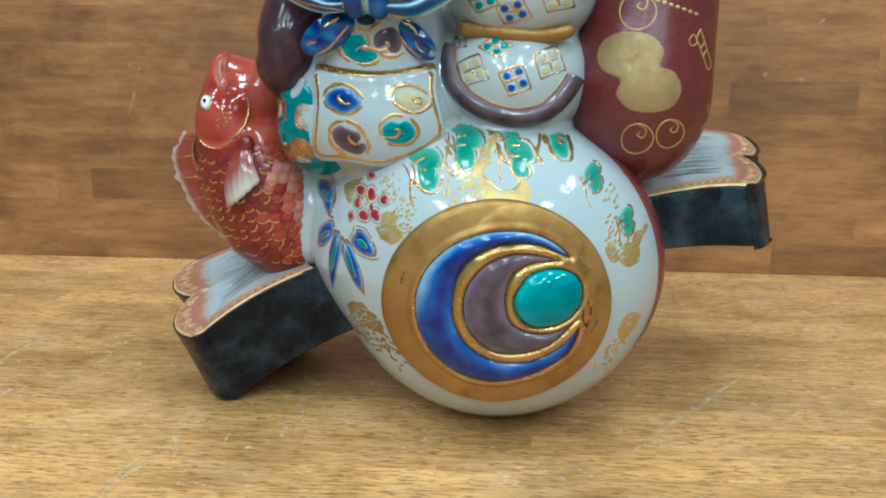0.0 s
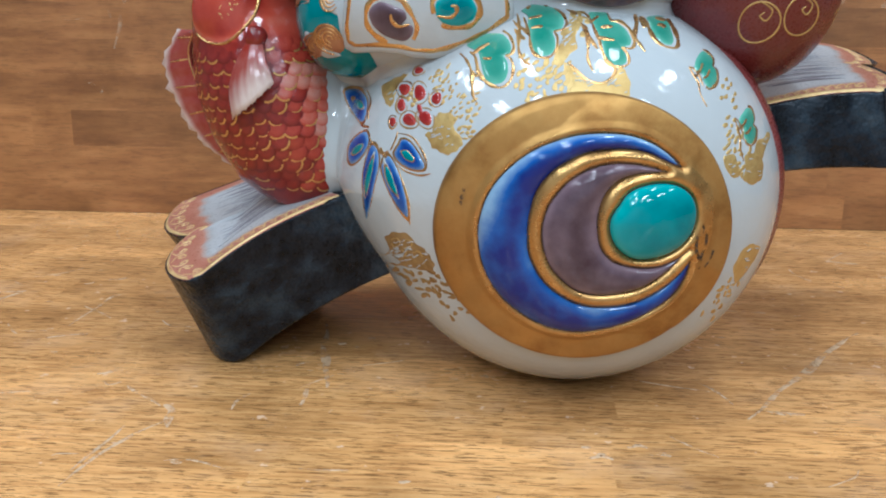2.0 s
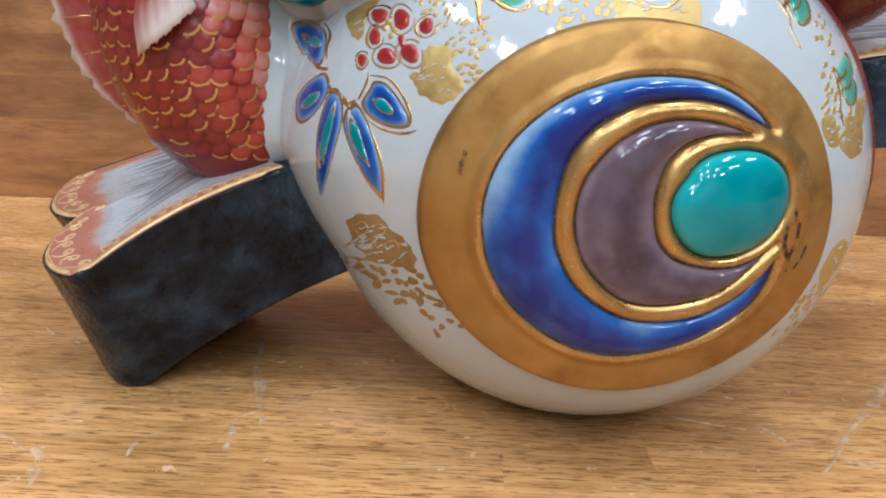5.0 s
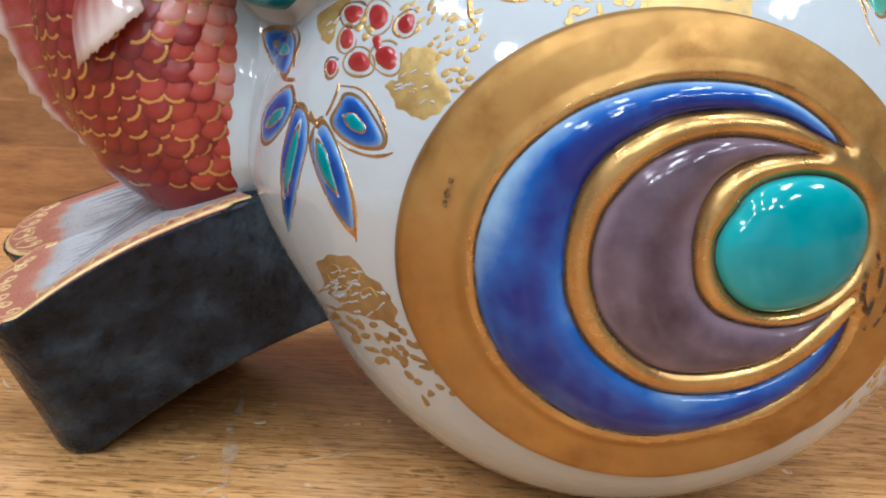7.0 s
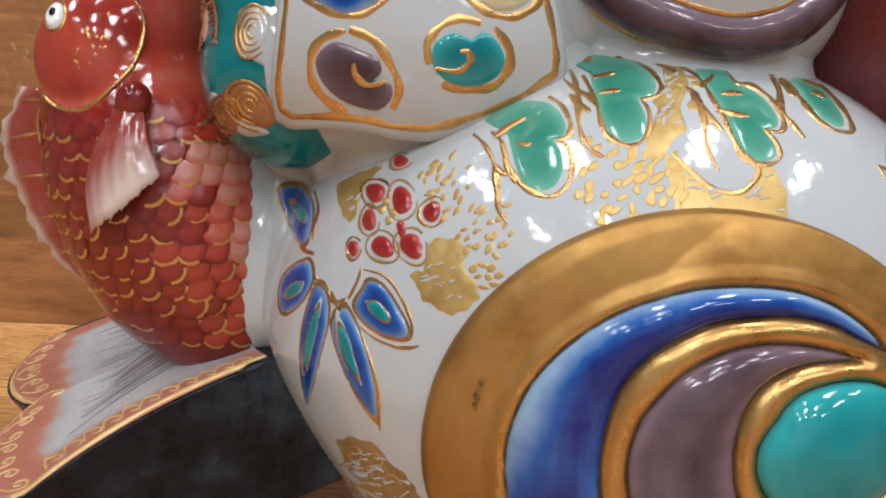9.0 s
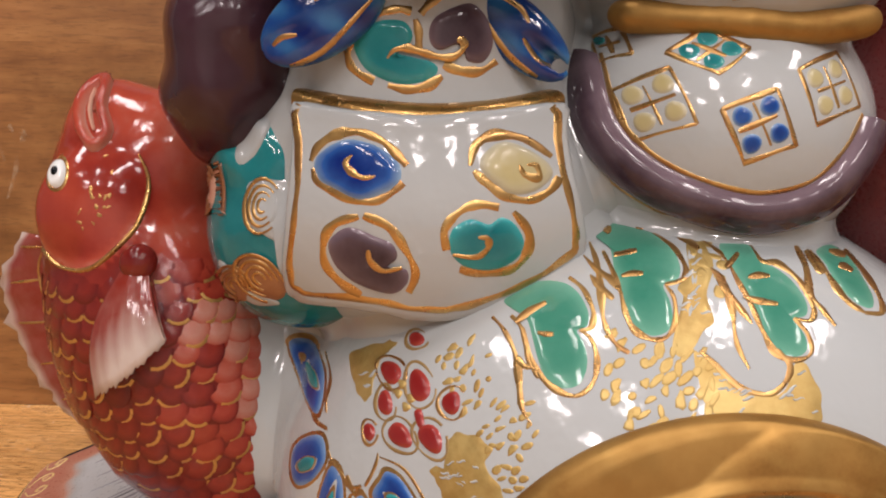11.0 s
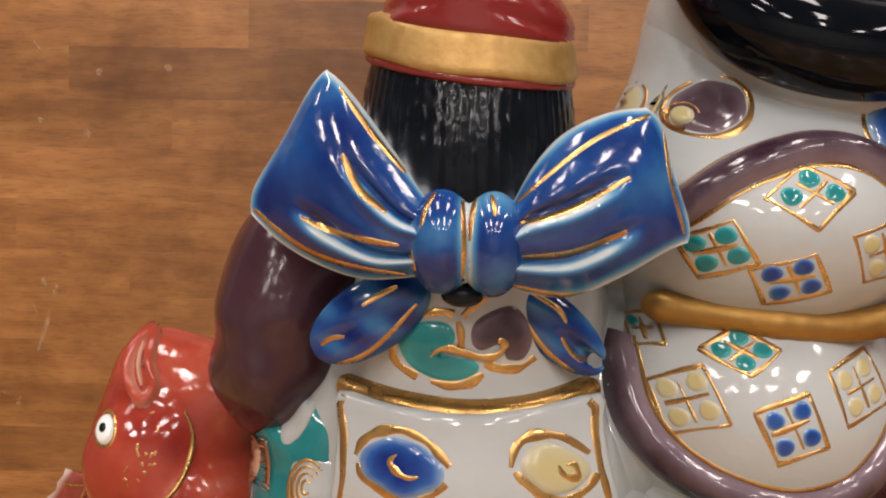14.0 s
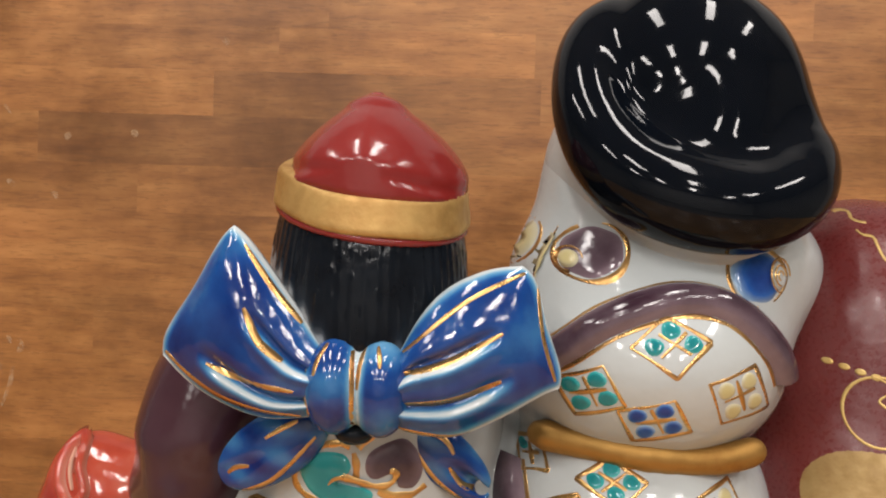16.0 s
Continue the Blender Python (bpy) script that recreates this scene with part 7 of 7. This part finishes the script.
# ---- scuffs of the counter ----
SCUFF, st_tree, st_b = node_material("pale_scuff")
st_b.inputs["Base Color"].default_value = (0.70, 0.50, 0.30, 1)
st_b.inputs["Specular IOR Level"].default_value = 0.15
st_b.inputs["Roughness"].default_value = 0.7
a = ramp(st_tree, noise_node(st_tree, 110.0, 5, 0.65), [(0.40, (0.0, 0.0, 0.0)), (0.56, (0.66, 0.66, 0.66))])
st_tree.links.new(a, st_b.inputs["Alpha"])
flat = tree_of(([(-2, -2, 0), (2, -2, 0), (2, 2, 0), (-2, 2, 0)], [(0, 1, 2, 3)]))
scuffs = Relief(flat, "z")
for pts, w in (([(0.1085, 0.3940), (0.1203, 0.4114), (0.1387, 0.4380), (0.1589, 0.4660), (0.1769, 0.4920), (0.1876, 0.5033)], 0.0050), ([(-0.0731, 0.4917), (-0.0704, 0.4711), (-0.0672, 0.4521), (-0.0615, 0.4299), (-0.0579, 0.4094)], 0.0050), ([(-0.0652, 0.4130), (-0.0647, 0.4017), (-0.0639, 0.3897)], 0.0028), ([(-0.1269, 0.3193), (-0.1231, 0.3444), (-0.1176, 0.3596), (-0.1120, 0.3710)], 0.0022), ([(-0.1280, 0.3301), (-0.1260, 0.3474), (-0.1243, 0.3662)], 0.0020),
               ([(-0.1987, 0.4752), (-0.1988, 0.5026), (-0.1986, 0.5258), (-0.1953, 0.5331)], 0.0030), ([(-0.2596, 0.4810), (-0.2587, 0.5084), (-0.2504, 0.5322)], 0.0030), ([(-0.2078, 0.4521), (-0.1968, 0.4604), (-0.1839, 0.4653)], 0.0024), ([(-0.2290, 0.4278), (-0.2292, 0.4361), (-0.2270, 0.4414)], 0.0050), ([(0.1993, 0.4104), (0.2065, 0.4079), (0.2135, 0.4035)], 0.0055), ([(0.2195, 0.5448), (0.2259, 0.5465), (0.2310, 0.5438)], 0.0040),
               ([(0.1939, 0.4412), (0.1998, 0.4477), (0.2059, 0.4545)], 0.0030), ([(-0.1164, 0.3872), (-0.1106, 0.3761), (-0.1091, 0.3664)], 0.0065), ([(-0.1392, 0.4037), (-0.1283, 0.3942), (-0.1177, 0.3845)], 0.0025), ([(-0.1566, 0.4160), (-0.1525, 0.4179), (-0.1484, 0.4214)], 0.0055), ([(0.1178, 0.4032), (0.1241, 0.4000), (0.1310, 0.4006)], 0.0050), ([(0.2214, 0.6535), (0.2301, 0.6469), (0.2380, 0.6463)], 0.0050),
               ([(0.0595, 0.3656), (0.0633, 0.3671), (0.0658, 0.3656)], 0.0060), ([(0.0455, 0.3560), (0.0493, 0.3575), (0.0526, 0.3556)], 0.0060), ([(0.0670, 0.3608), (0.0707, 0.3606), (0.0732, 0.3597)], 0.0055), ([(0.0944, 0.4337), (0.1007, 0.4234), (0.1059, 0.4067)], 0.0018), ([(-0.2161, 0.5593), (-0.2098, 0.5612), (-0.2055, 0.5642)], 0.0040), ([(-0.2638, 0.5285), (-0.2553, 0.5305), (-0.2486, 0.5324)], 0.0040)):
    line = spline(pts, 6)
    sway = np.stack([np.sin(np.arange(len(line)) * 0.7 + w * 900), np.cos(np.arange(len(line)) * 0.5 + w * 500)], -1) * w * 0.12
    scuffs.stroke(line + sway, 0.0006 + w * 0.5, 0.0003, SCUFF, 0.7, 3, False, 0.5)
rng = random.Random(21)
for _ in range(70):
    x, y = rng.uniform(-0.4, 0.4), rng.uniform(0.22, 0.70)
    t, L = rng.choice((rng.gauss(0.1, 0.15), rng.gauss(1.1, 0.4), rng.gauss(-0.8, 0.3))), rng.uniform(0.006, 0.035)
    mid = (x + L / 2 * math.cos(t) + rng.gauss(0, 0.002), y + L / 2 * math.sin(t) + rng.gauss(0, 0.002))
    scuffs.stroke(spline([(x, y), mid, (x + L * math.cos(t), y + L * math.sin(t))], 4), rng.uniform(0.0006, 0.0016), 0.0003, SCUFF, 0.8, 3)
for _ in range(46):
    c = (rng.uniform(-0.30, 0.30), rng.uniform(0.24, 0.58))
    scuffs.flat(oval(c, (rng.uniform(0.0008, 0.0024), rng.uniform(0.0006, 0.0013)), rng.uniform(-25, 25), 12, 0.12, 3, rng.uniform(0, 6)), 0.0002, SCUFF)
tagged(mesh_object("scuffs", scuffs.v, scuffs.f, scuffs.mats, scuffs.s, scuffs.e, counter, "pale worn scuffs and scratches"), kind="stuff")
FAINT, faint_tree, faint_b = node_material("faint_scuff")
faint_b.inputs["Base Color"].default_value, faint_b.inputs["Roughness"].default_value = (0.66, 0.46, 0.28, 1), 0.7
faint_tree.links.new(ramp(faint_tree, noise_node(faint_tree, 300.0, 4, 0.65), [(0.40, (0.02, 0.02, 0.02)), (0.62, (0.34, 0.34, 0.34))]), faint_b.inputs["Alpha"])
marks = Relief(tree_of(([(-2, WALL_Y, -2), (2, WALL_Y, -2), (2, WALL_Y, 2), (-2, WALL_Y, 2)], [(0, 1, 2, 3)])))
for pts, w in (([(-0.2796, 0.1515), (-0.2814, 0.1405), (-0.2864, 0.1264)], 0.0016), ([(-0.2765, 0.1677), (-0.2748, 0.1639), (-0.2766, 0.1601)], 0.0030), ([(-0.2966, 0.0979), (-0.2990, 0.0930)], 0.0020), ([(0.2451, 0.1656), (0.2505, 0.1652)], 0.0022), ([(0.2746, 0.1636), (0.2784, 0.1610)], 0.0030), ([(0.2872, 0.2088), (0.2891, 0.2071)], 0.0030), ([(-0.2508, 0.2964), (-0.2478, 0.2930)], 0.0022), ([(-0.2099, 0.2990), (-0.2056, 0.2964)], 0.0020), ([(-0.2582, 0.2607), (-0.2545, 0.2560)], 0.0016), ([(-0.1542, 0.3579), (-0.1513, 0.3532)], 0.0018),
               ([(-0.2868, 0.2667), (-0.2818, 0.2634)], 0.0018), ([(-0.2835, 0.1704), (-0.2814, 0.1657)], 0.0022), ([(-0.2899, 0.1559), (-0.2871, 0.1491)], 0.0020), ([(-0.2896, 0.3129), (-0.2855, 0.3076)], 0.0020), ([(-0.3241, 0.1472), (-0.3064, 0.1483)], 0.0014), ([(-0.3096, 0.1007), (-0.3025, 0.0998)], 0.0018)):
    marks.stroke(spline(pts, 5), w * 1.6, 0.0003, FAINT, 0.6, 3, False, 0.5)
tagged(mesh_object("scuffs", marks.v, marks.f, marks.mats, marks.s, marks.e, backwall, "small pale scuffs on wood"), kind="stuff")

# ---- setting: staves of the wall and of the counter ----
def stave_rows(parent, flat, bounds, plan, x0, x1, mat, seed):
    """Rows of staves between bounds; plan names where staves end and how pale they are, row by row, the rest falls by chance."""
    rng = random.Random(seed)
    for r, (a, b) in enumerate(zip(bounds, bounds[1:])):
        known = list(plan.get(r, []))
        cuts = []
        if known:
            x = known[0][0]
            left = []
            while x > x0 + 0.01:
                w = min(rng.uniform(0.20, 0.42), x - x0)
                left.append((x - w, x, rng.uniform(0.25, 0.75)))
                x -= w
            cuts += left[::-1]
            x = known[0][0]
            for end, tone in known[1:]:
                cuts.append((x, end, tone))
                x = end
        else:
            x = x0 - rng.uniform(0, 0.15)
        while x < x1 - 0.01:
            w = rng.uniform(0.20, 0.42)
            cuts.append((max(x, x0), min(x + w, x1), rng.uniform(0.25, 0.75)))
            x += w
        mid, high = (a + b) / 2, abs(b - a)
        for lo, hi, tone in cuts:
            ob = new("stave", stave_mesh((hi - lo, high, 0.012) if flat else (hi - lo, 0.012, high), mat, tone))
            ob.parent = parent
            jit = rng.uniform(0, 0.00012)
            ob.location = ((lo + hi) / 2, mid, -0.006 - jit) if flat else ((lo + hi) / 2, WALL_Y + 0.006 + jit, mid)


WALL_ROWS = (0.0002, 0.0255, 0.0523, 0.080, 0.1075, 0.1335, 0.1606, 0.188, 0.2185, 0.2495, 0.279, 0.3098, 0.3375, 0.3646, 0.392, 0.420, 0.448, 0.476, 0.504, 0.530)
# Left staves of rows 12 to 14 toned up to brighten the upper wall.
WALL_PLAN = {0: [(-0.45, 0), (-0.05, 0.40), (0.264, 0.72), (0.50, 0.15)], 1: [(-0.45, 0), (-0.10, 0.38), (0.25, 0.55), (0.330, 0.30), (0.60, 0.80)], 2: [(-0.60, 0), (-0.3565, 0.72), (-0.3244, 0.60), (-0.02, 0.22), (0.40, 0.55)],
             3: [(-0.50, 0), (-0.19, 0.55), (0.10, 0.5), (0.42, 0.60)], 4: [(-0.48, 0), (-0.12, 0.60), (0.15, 0.5), (0.45, 0.50)], 5: [(-0.52, 0), (-0.17, 0.42), (0.220, 0.55), (0.322, 0.10), (0.60, 0.62)],
             6: [(-0.47, 0), (-0.23, 0.58), (0.08, 0.5), (0.335, 0.28), (0.62, 0.50)], 7: [(-0.55, 0), (-0.30, 0.40), (-0.02, 0.46), (0.245, 0.62), (0.52, 0.48)], 8: [(-0.46, 0), (-0.11, 0.72), (0.18, 0.55), (0.45, 0.58)],
             9: [(-0.50, 0), (-0.205, 0.34), (0.07, 0.50), (0.38, 0.45)], 10: [(-0.60, 0), (-0.268, 0.62), (-0.02, 0.12), (0.25, 0.38)], 11: [(-0.52, 0), (-0.1595, 0.92), (0.04, 0.36), (0.34, 0.50)],
             12: [(-0.40, 0), (-0.12, 0.88), (0.0356, 0.92), (0.33, 0.42)], 13: [(-0.44, 0), (-0.09, 0.85), (0.20, 0.74)], 14: [(-0.40, 0), (-0.02, 0.90), (0.30, 0.6)]}
TOP_ROWS = [WALL_Y - k * ROW for k in range(32)]
TOP_PLAN = {0: [(-0.60, 0), (-0.20, 1.0), (0.12, 0.85), (0.48, 0.80)], 1: [(-0.55, 0), (-0.15, 0.88), (0.20, 0.7), (0.52, 0.55)], 2: [(-0.60, 0), (-0.24, 0.36), (0.10, 0.5), (0.30, 0.72), (0.6, 0.45)],
            3: [(-0.55, 0), (-0.27, 0.45), (0.05, 0.40), (0.40, 0.62)], 4: [(-0.62, 0), (-0.2925, 0.40), (0.02, 1.0), (0.35, 0.58)], 5: [(-0.50, 0), (-0.20, 0.55), (0.12, 0.5), (0.42, 0.70)]}
stave_rows(backwall, False, WALL_ROWS, WALL_PLAN, -0.9, 0.9, WALLWOOD, 5)
stave_rows(counter, True, TOP_ROWS, TOP_PLAN, -0.9, 0.9, TOPWOOD, 11)
